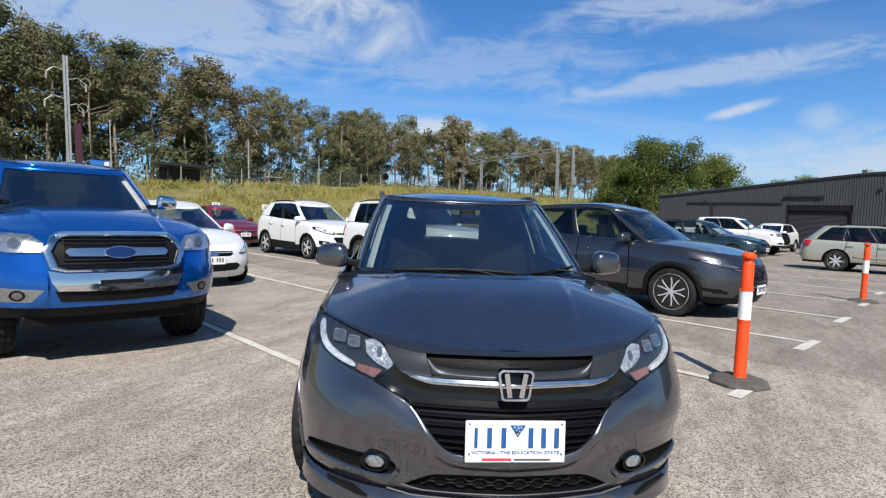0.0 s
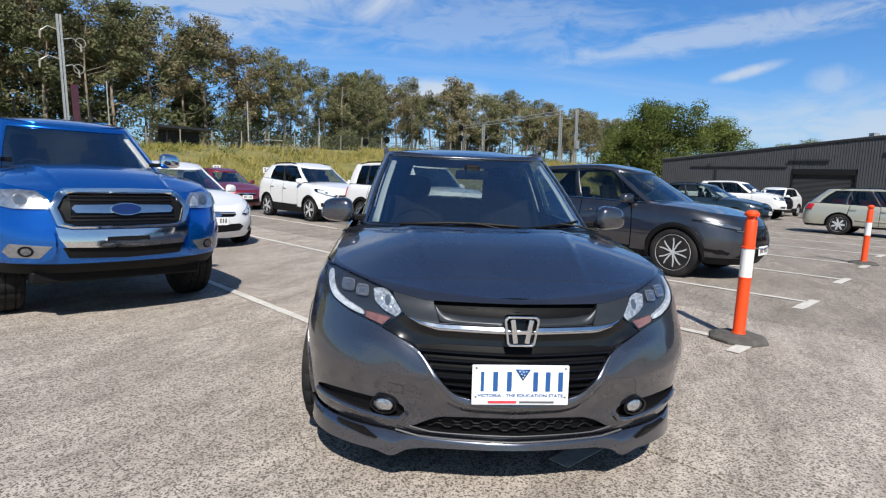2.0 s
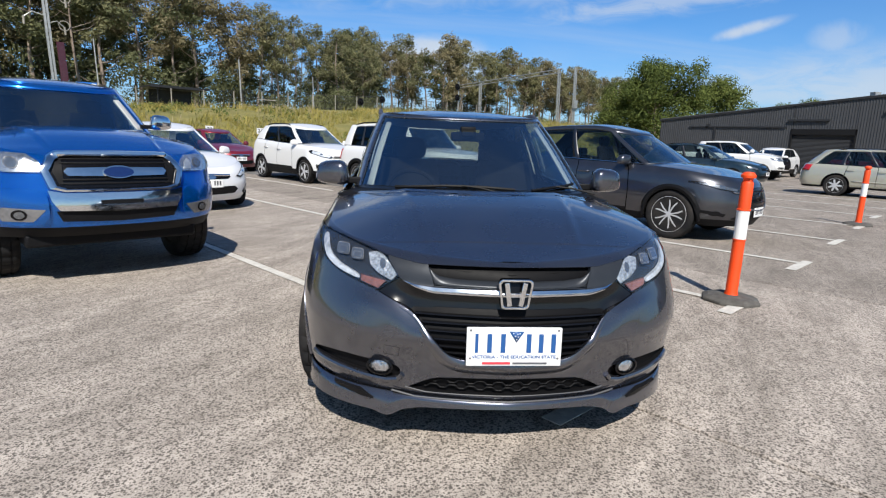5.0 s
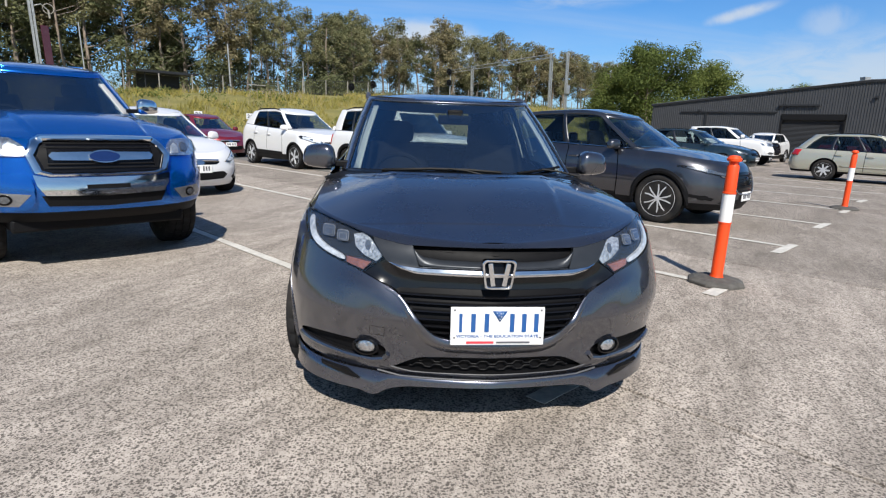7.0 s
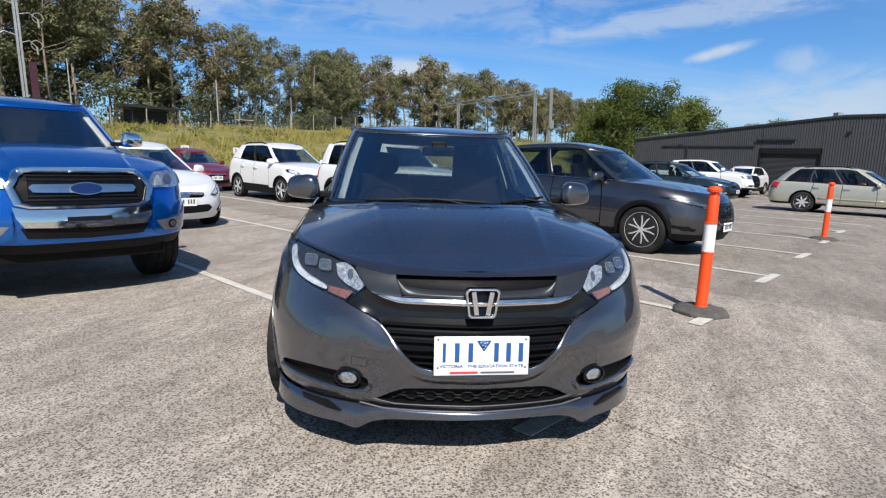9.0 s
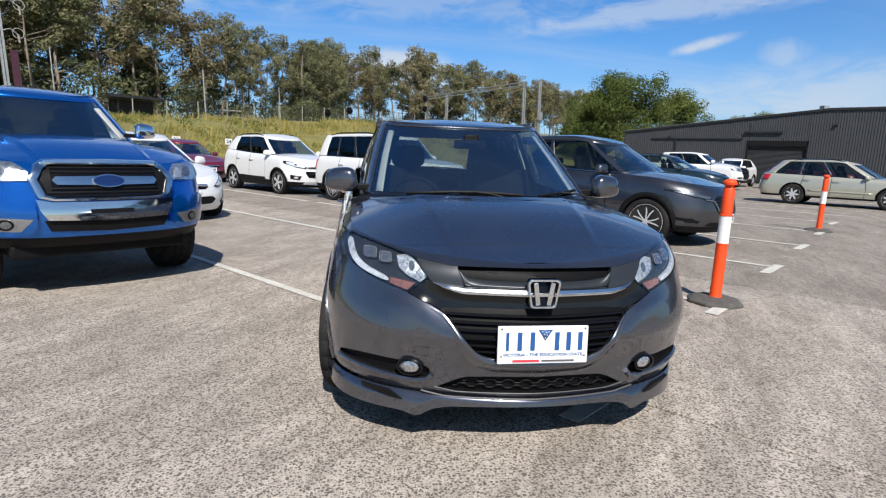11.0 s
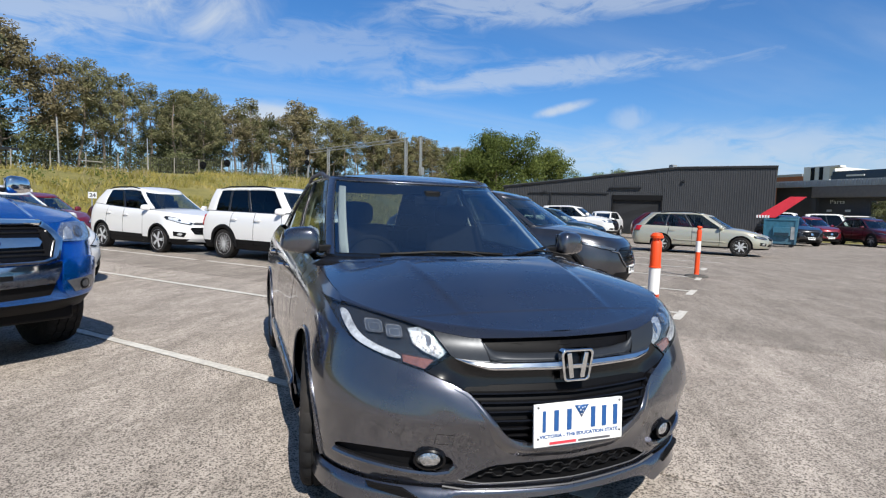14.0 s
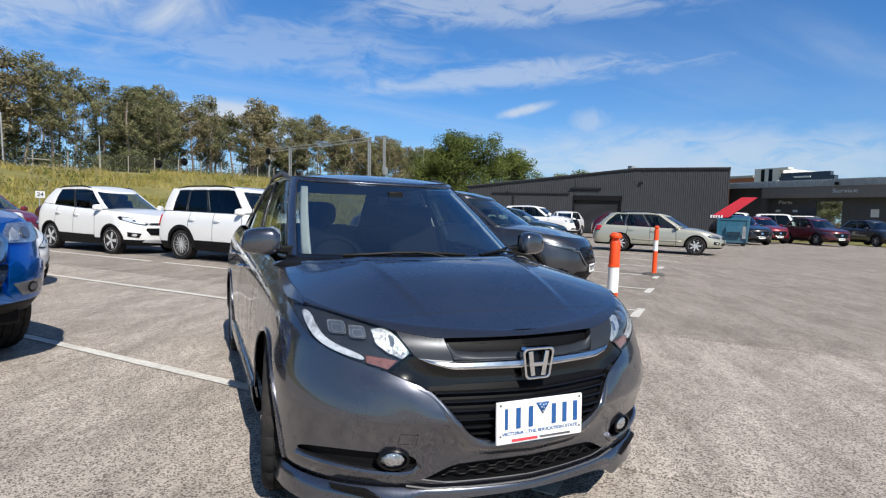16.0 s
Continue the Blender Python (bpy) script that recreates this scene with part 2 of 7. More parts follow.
def concrete(name, age=0.0):
    """Weathered exposed-aggregate concrete: pale and warm, set with dark stones, rubbed in streaks."""
    k = Nodes(name)
    vec = k.coords(1.0)
    oi = k.n("ShaderNodeObjectInfo")
    patch = k.noise(0.5, 5, 0.6, vec)
    blot = k.noise(3.2, 6, 0.66, vec)
    mott = k.noise(19.0, 4, 0.62, vec)
    streak = k.noise(1.0, 6, 0.66, k.coords((0.75, 2.6, 1.0), turn=-58))
    rub = k.noise(6.0, 5, 0.7, k.coords((0.6, 2.2, 1.0), turn=-58))
    base = k.ramp(k.maths("ADD", k.maths("MULTIPLY", blot, 0.5), k.maths("MULTIPLY", mott, 0.5)), (0.36, (0.410, 0.355, 0.305)), (0.62, (0.63, 0.552, 0.480)))
    base = k.mix(k.ramp(streak, (0.42, 0.0), (0.68, 0.70)), base, (0.240, 0.206, 0.172))
    base = k.mix(k.ramp(patch, (0.46, 0.0), (0.70, 0.40)), base, (0.235, 0.203, 0.170))
    base = k.mix(k.ramp(rub, (0.50, 0.0), (0.66, 0.45)), base, (0.190, 0.162, 0.135))
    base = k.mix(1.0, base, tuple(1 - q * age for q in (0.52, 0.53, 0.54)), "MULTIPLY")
    # stones crowd where the surface is more worn
    worn = k.maths("ADD", k.maths("MULTIPLY", k.maths("ADD", streak, rub), 0.34), k.maths("MULTIPLY", k.maths("ADD", blot, mott), 0.16))
    col = base
    warp = k.n("ShaderNodeVectorMath")
    warp.operation = "MULTIPLY_ADD"
    wob = k.n("ShaderNodeTexNoise")
    wob.inputs["Scale"].default_value = 90.0
    k.link(vec, wob.inputs["Vector"])
    k.link(wob.outputs["Color"], warp.inputs[0])
    warp.inputs[1].default_value = (0.010, 0.010, 0.010)
    k.link(vec, warp.inputs[2])
    height = None
    for scale, size, share, tone, weight in ((70.0, 0.38, 0.25, (0.060, 0.050, 0.042), 0.90), (120.0, 0.40, 0.25, (0.085, 0.071, 0.060), 0.76), (85.0, 0.30, 0.34, (0.68, 0.60, 0.515), 0.40)):
        v = k.n("ShaderNodeTexVoronoi")
        v.inputs["Scale"].default_value = scale
        k.link(warp.outputs[0], v.inputs["Vector"])
        sep = k.n("ShaderNodeSeparateColor")
        k.link(v.outputs["Color"], sep.inputs[0])
        pick = k.ramp(k.maths("SUBTRACT", k.maths("ADD", worn, share) if weight > 0.5 else share, sep.outputs[0]), (0.0, 0.0), (0.04, 1.0))
        rim = k.maths("ADD", size, k.maths("MULTIPLY", sep.outputs[1], 0.22))
        blob = k.ramp(k.maths("SUBTRACT", rim, v.outputs["Distance"]), (0.0, 0.0), (0.16, 1.0))
        stone = k.maths("MULTIPLY", pick, blob)
        height = stone if height is None else k.maths("ADD", height, stone)
        col = k.mix(k.maths("MULTIPLY", stone, weight), col, tone)
    col = k.mix(0.08, col, k.ramp(oi.outputs["Random"], (0.0, (0.30, 0.275, 0.245)), (1.0, (0.48, 0.44, 0.395))))
    k.put("Base Color", col).put("Roughness", 0.9)
    k.b.inputs["Specular IOR Level"].default_value = 0.25
    k.bump(k.maths("ADD", k.maths("MULTIPLY", height, 0.5), k.noise(150.0, 3, 0.6, vec)), 0.4, 0.005)
    return k.mat


def asphalt():
    k = Nodes("grey_asphalt")
    vec = k.coords(1.0)
    col = k.ramp(k.noise(0.5, 5, 0.6, vec), (0.3, (0.13, 0.125, 0.118)), (0.7, (0.20, 0.192, 0.18)))
    col = k.mix(k.maths("MULTIPLY", k.ramp(k.noise(90.0, 3, 0.6, vec), (0.45, 0.0), (0.7, 1.0)), 0.5), col, (0.07, 0.068, 0.065))
    k.put("Base Color", col).put("Roughness", 0.9)
    k.bump(k.noise(120.0, 3, 0.6, vec), 0.4, 0.005)
    return k.mat


def dry_grass():
    k = Nodes("grass_ground")
    vec = k.coords(1.0)
    col = k.ramp(k.noise(0.25, 6, 0.65, vec), (0.32, (0.15, 0.145, 0.040)), (0.52, (0.28, 0.240, 0.070)), (0.7, (0.39, 0.315, 0.115)))
    col = k.mix(k.maths("MULTIPLY", k.noise(6.0, 5, 0.7, vec), 0.6), col, (0.075, 0.085, 0.03))
    k.put("Base Color", col).put("Roughness", 0.95)
    k.bump(k.noise(9.0, 5, 0.7, vec), 0.8, 0.12)
    return k.mat


def leafy(name, a, b, c, tufts=0.55):
    """Foliage: each clump takes its own tone."""
    k = Nodes(name)
    g = k.n("ShaderNodeNewGeometry")
    oi = k.n("ShaderNodeObjectInfo")
    tuft = k.noise(tufts, 3, 0.6)
    v = k.maths("ADD", k.maths("MULTIPLY", g.outputs["Random Per Island"], 0.30), k.maths("ADD", k.maths("MULTIPLY", oi.outputs["Random"], 0.22), k.maths("MULTIPLY", k.ramp(tuft, (0.3, 0.0), (0.7, 1.0)), 0.48)))
    col = k.ramp(v, (0.05, a), (0.5, b), (0.95, c))
    k.put("Base Color", col).put("Roughness", 0.65)
    k.b.inputs["Specular IOR Level"].default_value = 0.2
    tl, mx = k.n("ShaderNodeBsdfTranslucent"), k.n("ShaderNodeMixShader")
    k.link(col, tl.inputs["Color"])
    mx.inputs[0].default_value = 0.18
    k.link(k.b.outputs[0], mx.inputs[1])
    k.link(tl.outputs[0], mx.inputs[2])
    k.link(mx.outputs[0], k.out.inputs["Surface"])
    MATS[name] = k.mat
    return k.mat


def bark():
    k = Nodes("pale_bark")
    col = k.ramp(k.noise(2.0, 6, 0.7, k.coords((6.0, 6.0, 0.8))), (0.3, (0.10, 0.075, 0.055)), (0.55, (0.26, 0.21, 0.17)), (0.8, (0.40, 0.36, 0.31)))
    k.put("Base Color", col).put("Roughness", 0.9)
    k.bump(k.noise(3.0, 6, 0.7, k.coords((8.0, 8.0, 1.0))), 0.6, 0.04)
    return k.mat


GREY_PAINT = paint("graphite_grey_paint", (0.064, 0.068, 0.088), 0.8, 0.27, 1.88)
CX_PAINT = paint("machine_grey_paint", (0.070, 0.072, 0.084), 0.85, 0.30, 1.6)
BLUE_PAINT = paint("bright_blue_paint", (0.0001, 0.120, 0.49), 0.75, 0.18, 1.5, 0.008)
WHITE_PAINT = paint("white_paint", (0.73, 0.73, 0.73), 0.0, 0.35)
RED_PAINT = paint("red_paint", (0.19, 0.008, 0.018), 0.35, 0.33)
MAROON_PAINT = paint("maroon_paint", (0.085, 0.004, 0.012), 0.5, 0.33)
TEAL_PAINT = paint("dark_teal_paint", (0.018, 0.040, 0.055), 0.6, 0.35)
CHAMPAGNE_PAINT = paint("champagne_paint", (0.46, 0.45, 0.37), 0.45, 0.36)
BLACK_PAINT = paint("black_paint", (0.012, 0.012, 0.015), 0.3, 0.3)
DARK_PAINT = paint("dark_grey_paint", (0.035, 0.035, 0.040), 0.6, 0.34)
BLACK_PLASTIC = plain("black_plastic", (0.008, 0.008, 0.009), 0.5, 0, 0.2, 60, 0.15, spec=0.12)
GLOSS_BLACK = plain("gloss_black", (0.004, 0.004, 0.005), 0.2, 0, 0.1, 40, 0.0, spec=0.28)
CAVITY = plain("dark_underside", (0.004, 0.004, 0.004), 0.9, spec=0.1)
RUBBER = plain("tyre_rubber", (0.014, 0.014, 0.015), 0.82, 0, 0.3, 40, 0.2, grime=0.12, spec=0.2)
CHROME = plain("chrome", (0.78, 0.79, 0.80), 0.10, 1.0, 0.03)
ALLOY = plain("alloy_silver", (0.54, 0.55, 0.57), 0.30, 0.3, 0.06)
DARK_ALLOY = plain("dark_alloy", (0.05, 0.05, 0.055), 0.35, 0.7, 0.08)
WHITE_PLASTIC = plain("white_plastic", (0.78, 0.78, 0.77), 0.4, 0, 0.03)
REFLECTOR = plain("lamp_reflector", (0.60, 0.62, 0.65), 0.14, 0.65, 0.6, 90, 1.0)
FOG_SILVER = plain("fog_silver", (0.62, 0.63, 0.65), 0.12, 0.9, 0.5, 70, 1.0)
LAMP_BEZEL = plain("lamp_bezel", (0.80, 0.82, 0.85), 0.22, 0.35, 0.15, 60, 0.3)
AMBER = plain("amber_lens", (0.20, 0.085, 0.068), 0.2, 0, 0.45, 70, 0.5, 0.8)
RED_LENS = plain("red_lens", (0.42, 0.012, 0.015), 0.2, 0, 0.08, 20, 0, 0.8)
INTERIOR = plain("dark_trim", (0.005, 0.005, 0.006), 0.8, 0, 0.2, 50, spec=0.1)
PALE_TRIM = plain("pale_trim", (0.46, 0.45, 0.43), 0.7, 0, 0.08, 50)
BLUE_INK = plain("blue_ink", (0.014, 0.085, 0.27), 0.45, 0, 0.03)
RED_INK = plain("red_ink", (0.60, 0.05, 0.07), 0.45, 0, 0.03)
GREY_INK = plain("grey_ink", (0.10, 0.10, 0.11), 0.45, 0, 0.03)
CLEAR = glass("clear_lens", (0.96, 0.97, 0.98), 0.0, 0.01)
SCREEN = glass("windscreen_glass", (0.80, 0.88, 0.87), 0.0, 0.165)
REAR_PANE = glass("rear_pane_glass", (0.44, 0.49, 0.47), 0.0, 0.01)
TINT = glass("tinted_glass", (0.56, 0.63, 0.61), 0.0, 0.01)
PRIVACY = glass("privacy_glass", (0.05, 0.055, 0.055), 0.0, 0.0)
ORANGE = plain("orange_plastic", (0.82, 0.070, 0.008), 0.45, 0, 0.06, 14, 0.0, grime=0.15)
SHEETING = plain("white_sheeting", (0.80, 0.80, 0.79), 0.4, 0, 0.05, 14, grime=0.15)
BASE_RUBBER = plain("weathered_rubber", (0.085, 0.080, 0.072), 0.9, 0, 0.35, 18, 0.3)
CLADDING = plain("charcoal_cladding", (0.050, 0.052, 0.057), 0.5, 0.0, 0.12, 3)
DARK_STEEL = plain("dark_steel", (0.022, 0.023, 0.026), 0.5, 0.2, 0.12, 6)
GALV = plain("galvanised_steel", (0.42, 0.43, 0.43), 0.5, 0.6, 0.2, 5)
TIMBER = plain("weathered_post", (0.30, 0.28, 0.245), 0.9, 0, 0.2, 8)
SEAT_CLOTH = plain("seat_cloth", (0.008, 0.008, 0.009), 0.85, 0, 0.2, 60, spec=0.1)
FRIT = plain("black_frit", (0.006, 0.007, 0.009), 0.25, 0, 0.1, 40, spec=0.35)
SATIN_GREY = plain("satin_grey_paint", (0.085, 0.083, 0.093), 0.50, 0.6, 0.06, 40)
SATIN_CHROME = plain("satin_chrome", (0.80, 0.81, 0.83), 0.14, 1.0, 0.05, 30)
LAMP_GREY = plain("lamp_grey", (0.20, 0.21, 0.225), 0.25, 0.7, 0.3, 45, 0.5)
LENS_DARK = plain("projector_glass", (0.13, 0.15, 0.18), 0.10, 0.5, 0.2, 60, 0.0, 1.0, 0.02)
NAVY = plain("navy_field", (0.008, 0.025, 0.11), 0.25, 0.2, 0.05, 40, 0, 0.8)
HEADLINER = plain("headliner", (0.34, 0.335, 0.325), 0.9, 0, 0.06, 40)

# ---- shape helpers ----
def pchip(*pts):
    """A smooth curve through the given points, with no overshoot."""
    xs, ys = np.array([p[0] for p in pts], float), np.array([p[1] for p in pts], float)
    h, dl = np.diff(xs), np.diff(ys) / np.diff(xs)
    m = np.zeros(len(xs))
    for i in range(1, len(xs) - 1):
        if dl[i - 1] * dl[i] > 0:
            m[i] = 2 * dl[i - 1] * dl[i] / (dl[i - 1] + dl[i])
    m[0], m[-1] = dl[0], dl[-1]

    def f(x):
        x = min(max(x, xs[0]), xs[-1])
        i = min(int(np.searchsorted(xs, x, "right")) - 1, len(h) - 1)
        u = (x - xs[i]) / h[i]
        return float((2 * u**3 - 3 * u**2 + 1) * ys[i] + (u**3 - 2 * u**2 + u) * h[i] * m[i] + (3 * u**2 - 2 * u**3) * ys[i + 1] + (u**3 - u**2) * h[i] * m[i + 1])

    return f


def lerp(a, b, u):
    return a + (b - a) * u


def smooth(u):
    u = min(max(u, 0.0), 1.0)
    return u * u * (3 - 2 * u)


def part(name, bm, mats, parent=None, label="", shade=True, thick=0.0, bevel=0.0):
    """Links a bmesh as one mesh object, under a thing or a part."""
    me = bpy.data.meshes.new(name)
    bmesh.ops.recalc_face_normals(bm, faces=bm.faces) if thick == 0.0 else None
    bm.to_mesh(me)
    bm.free()
    for m in mats if isinstance(mats, (list, tuple)) else [mats]:
        me.materials.append(m)
    if shade:
        me.shade_smooth()
        me.set_sharp_from_angle(angle=radians(35))
    ob = new(name, me)
    if parent is not None:
        ob.parent = parent
    if label:
        ob["label"] = label
    if bevel:
        b = ob.modifiers.new("bevel", "BEVEL")
        b.width, b.segments, b.limit_method, b.angle_limit = bevel, 2, "ANGLE", radians(35)
    if thick:
        s = ob.modifiers.new("thickness", "SOLIDIFY")
        s.thickness, s.offset = thick, 0.0
    return ob


def empty(name, label, category, group="", m=None, kind=""):
    ob = new(name)
    ob.empty_display_size = 0.2
    if m is not None:
        ob.matrix_world = m
    return tagged(ob, label, category, group, kind)


def add_box(bm, x0, x1, y0, y1, z0, z1, m=None):
    vs = [bm.verts.new((x, y, z)) for x in (x0, x1) for y in (y0, y1) for z in (z0, z1)]
    if m is not None:
        for v in vs:
            v.co = m @ v.co
    for f in ((0, 1, 3, 2), (4, 6, 7, 5), (0, 4, 5, 1), (2, 3, 7, 6), (0, 2, 6, 4), (1, 5, 7, 3)):
        bm.faces.new([vs[i] for i in f])
    return vs


def box(*a, m=None):
    bm = bmesh.new()
    add_box(bm, *a, m=m)
    return bm


def add_tube(bm, pts, radius, seg=8, cap=True, flat=1.0):
    """A tube along a line of points; radius: a number or one for each point."""
    pts = [Vector(p) for p in pts]
    rs = radius if isinstance(radius, (list, tuple)) else [radius] * len(pts)
    rings = []
    for i, p in enumerate(pts):
        way = (pts[min(i + 1, len(pts) - 1)] - pts[max(i - 1, 0)]).normalized()
        side = way.cross(Vector((0, 0, 1)))
        side = side.normalized() if side.length > 1e-3 else Vector((1, 0, 0))
        up = side.cross(way).normalized()
        rings.append([bm.verts.new(p + rs[i] * (side * math.cos(a) * flat + up * math.sin(a))) for a in (2 * math.pi * j / seg for j in range(seg))])
    for a, b in zip(rings, rings[1:]):
        for j in range(seg):
            bm.faces.new((a[j], a[(j + 1) % seg], b[(j + 1) % seg], b[j]))
    if cap and seg > 2:
        bm.faces.new(rings[0])
        bm.faces.new(rings[-1][::-1])


def tube(pts, radius, seg=8, flat=1.0):
    bm = bmesh.new()
    add_tube(bm, pts, radius, seg, True, flat)
    return bm


def lathe(profile, seg=48, axis="X", close=False):
    """Turns (radius, along) round an axis."""
    bm = bmesh.new()
    rings = []
    for r, h in profile:
        ring = []
        for j in range(seg):
            a = 2 * math.pi * j / seg
            c, s = r * math.cos(a), r * math.sin(a)
            ring.append(bm.verts.new((h, c, s) if axis == "X" else (c, s, h)))
        rings.append(ring)
    pairs = list(zip(rings, rings[1:])) + ([(rings[-1], rings[0])] if close else [])
    for a, b in pairs:
        for j in range(seg):
            bm.faces.new((a[j], a[(j + 1) % seg], b[(j + 1) % seg], b[j]))
    if not close:
        for ring in (rings[0], rings[-1]):
            if (ring[0].co - ring[seg // 2].co).length > 1e-4:
                bm.faces.new(ring)
    return bm


def grid(rows):
    """A sheet from rows of points."""
    bm = bmesh.new()
    vs = [[bm.verts.new(p) for p in row] for row in rows]
    for a, b in zip(vs, vs[1:]):
        for j in range(len(a) - 1):
            bm.faces.new((a[j], a[j + 1], b[j + 1], b[j]))
    return bm


def join(bm, other):
    me = bpy.data.meshes.new("tmp")
    other.to_mesh(me)
    other.free()
    bm.from_mesh(me)
    bpy.data.meshes.remove(me)
    return bm


def mirrored(bm):
    """Adds the mirror image across x = 0."""
    geom = bmesh.ops.duplicate(bm, geom=bm.verts[:] + bm.edges[:] + bm.faces[:])["geom"]
    for v in [g for g in geom if isinstance(g, bmesh.types.BMVert)]:
        v.co.x = -v.co.x
    bmesh.ops.reverse_faces(bm, faces=[g for g in geom if isinstance(g, bmesh.types.BMFace)])
    return bm


# ---- car bodies ----
class Shell:
    """A body as a stack of rounded plans: t runs from the nose (0) round the corner (1), along the flank (2), to the tail (3); s from the bottom to the top."""

    def __init__(self, half, top, bottom, wide, front, back, rf, nf, rr, nr, waist=None, sweep=0.0, relief=None):
        self.half, self.top, self.bottom, self.wide, self.front, self.back = half, top, bottom, wide, front, back
        self.rf, self.nf, self.rr, self.nr, self.waist = rf, nf, rr, nr, waist or (lambda y: 1.0)
        self.sweep, self.relief = sweep, relief

    def at(self, t, s, out=0.0):
        f, r, w = self.front(s) - out, self.back(s) + out, self.half * self.wide(s) + out
        if t < 1:
            a = t * math.pi / 2
            x, y = w * math.sin(a) ** (2 / self.nf), f + self.rf * (1 - math.cos(a) ** (2 / self.nf)) + self.sweep * (math.sin(a) ** (2 / self.nf)) ** 1.3
        elif t <= 2:
            x, y = w, lerp(f + self.rf + self.sweep, r - self.rr, t - 1)
        else:
            a = (3 - t) * math.pi / 2
            x, y = w * max(math.sin(a), 0) ** (2 / self.nr), r - self.rr * (1 - max(math.cos(a), 0) ** (2 / self.nr))
        z0 = self.bottom(y)
        z = z0 + s * (self.top(y) - z0)
        if self.relief and t < 1:
            y += self.relief(x, z)
        return Vector((x * self.waist(y), y, z))

    def face(self, x, z):
        """How far back the front lies at (x, z)."""
        y = self.front(0.5)
        for _ in range(6):
            z0 = self.bottom(y)
            s = min(max((z - z0) / (self.top(y) - z0), 0.0), 1.0)
            w = self.half * self.wide(s) * self.waist(y)
            q = min(abs(x) / w, 0.999) ** self.nf
            y = self.front(s) + self.rf * (1 - (1 - q) ** (1 / self.nf)) + self.sweep * min(abs(x) / w, 0.999) ** 1.3
        return y + (self.relief(x, z) if self.relief else 0.0)

    def t_of(self, y, s=0.5):
        """The t of the flank at y."""
        a, b = self.front(s) + self.rf + self.sweep, self.back(s) - self.rr
        return 1 + (y - a) / (b - a)

    def sheet(self, ts, ss, out=0.0):
        return grid([[self.at(t, s, out) for s in ss] for t in ts])


def span(a, b, n):
    return [lerp(a, b, i / n) for i in range(n + 1)]


def arch_cut(bm, centres, radius):
    """Opens the wheel arches and draws the edge to a circle."""
    for cy, cz in centres:
        gone = [f for f in bm.faces if (f.calc_center_median().yz - Vector((cy, cz))).length < radius]
        bmesh.ops.delete(bm, geom=gone, context="FACES")
        for v in bm.verts:
            off = v.co.yz - Vector((cy, cz))
            if v.is_boundary and off.length < radius * 1.14:
                off = off.normalized() * radius
                v.co.y, v.co.z = cy + off.x, cz + off.y


def conform(shell, poly, out=0.004, deep=0.02, cell=0.045, both=False):
    """A plate of the given outline (x, z), laid on the front of a body."""
    bm = bmesh.new()
    f = bm.faces.new([bm.verts.new((x, 0, z)) for x, z in poly])
    bmesh.ops.triangulate(bm, faces=[f])
    for _ in range(6):
        long = [e for e in bm.edges if e.calc_length() > cell]
        if not long:
            break
        bmesh.ops.subdivide_edges(bm, edges=long, cuts=1)
        bmesh.ops.triangulate(bm, faces=bm.faces[:])
    for v in bm.verts:
        v.co.y = shell.face(v.co.x, v.co.z) - out
    edges = [e for e in bm.edges if e.is_boundary]
    made = bmesh.ops.extrude_edge_only(bm, edges=edges)["geom"]
    for v in [g for g in made if isinstance(g, bmesh.types.BMVert)]:
        v.co.y += deep
    return mirrored(bm) if both else bm


def flip(poly):
    return [(-x, z) for x, z in reversed(poly)]


def inside(poly, x, z):
    """How deep (x, z) lies inside an outline; below zero outside."""
    best, within = 9.0, False
    for (x0, z0), (x1, z1) in zip(poly, poly[1:] + poly[:1]):
        if (z0 > z) != (z1 > z) and x < (x1 - x0) * (z - z0) / (z1 - z0) + x0:
            within = not within
        ux, uz = x1 - x0, z1 - z0
        u = min(max(((x - x0) * ux + (z - z0) * uz) / (ux * ux + uz * uz), 0.0), 1.0)
        best = min(best, math.hypot(x - x0 - u * ux, z - z0 - u * uz))
    return best if within else -best


def sym(half):
    """A whole outline from its right half, given from the top middle to the bottom middle."""
    return list(half) + [(-x, z) for x, z in reversed(half) if abs(x) > 1e-6]


def along_face(shell, path, out, radius, seg=8, flat=1.0, steps=6):
    """A moulding that follows the front of a body."""
    pts = []
    for (x0, z0), (x1, z1) in zip(path, path[1:]):
        for i in range(steps):
            pts.append((lerp(x0, x1, i / steps), lerp(z0, z1, i / steps)))
    pts.append(path[-1])
    return tube([(x, shell.face(x, z) - out, z) for x, z in pts], radius, seg, flat)


def ellipse(cx, cz, rx, rz, n=20):
    return [(cx + rx * math.cos(2 * math.pi * i / n), cz + rz * math.sin(2 * math.pi * i / n)) for i in range(n)]


def words(text, size, mat, m, parent, name="lettering", wide=1.0, bold=0.0, align="CENTER"):
    """Raised lettering as a mesh."""
    cu = bpy.data.curves.new(name, "FONT")
    cu.body, cu.size, cu.extrude, cu.offset = text, size, 0.0008, bold
    cu.align_x, cu.align_y = align, "CENTER"
    cu.resolution_u = 3
    tmp = new("tmp", cu)
    me = bpy.data.meshes.new_from_object(tmp)
    bpy.data.objects.remove(tmp)
    bpy.data.curves.remove(cu)
    me.name = name
    me.materials.clear()
    me.materials.append(mat)
    ob = new(name, me)
    ob.parent = parent
    ob.matrix_local = m @ Matrix.Diagonal((wide, 1, 1, 1))
    return ob


WHEELS = {}


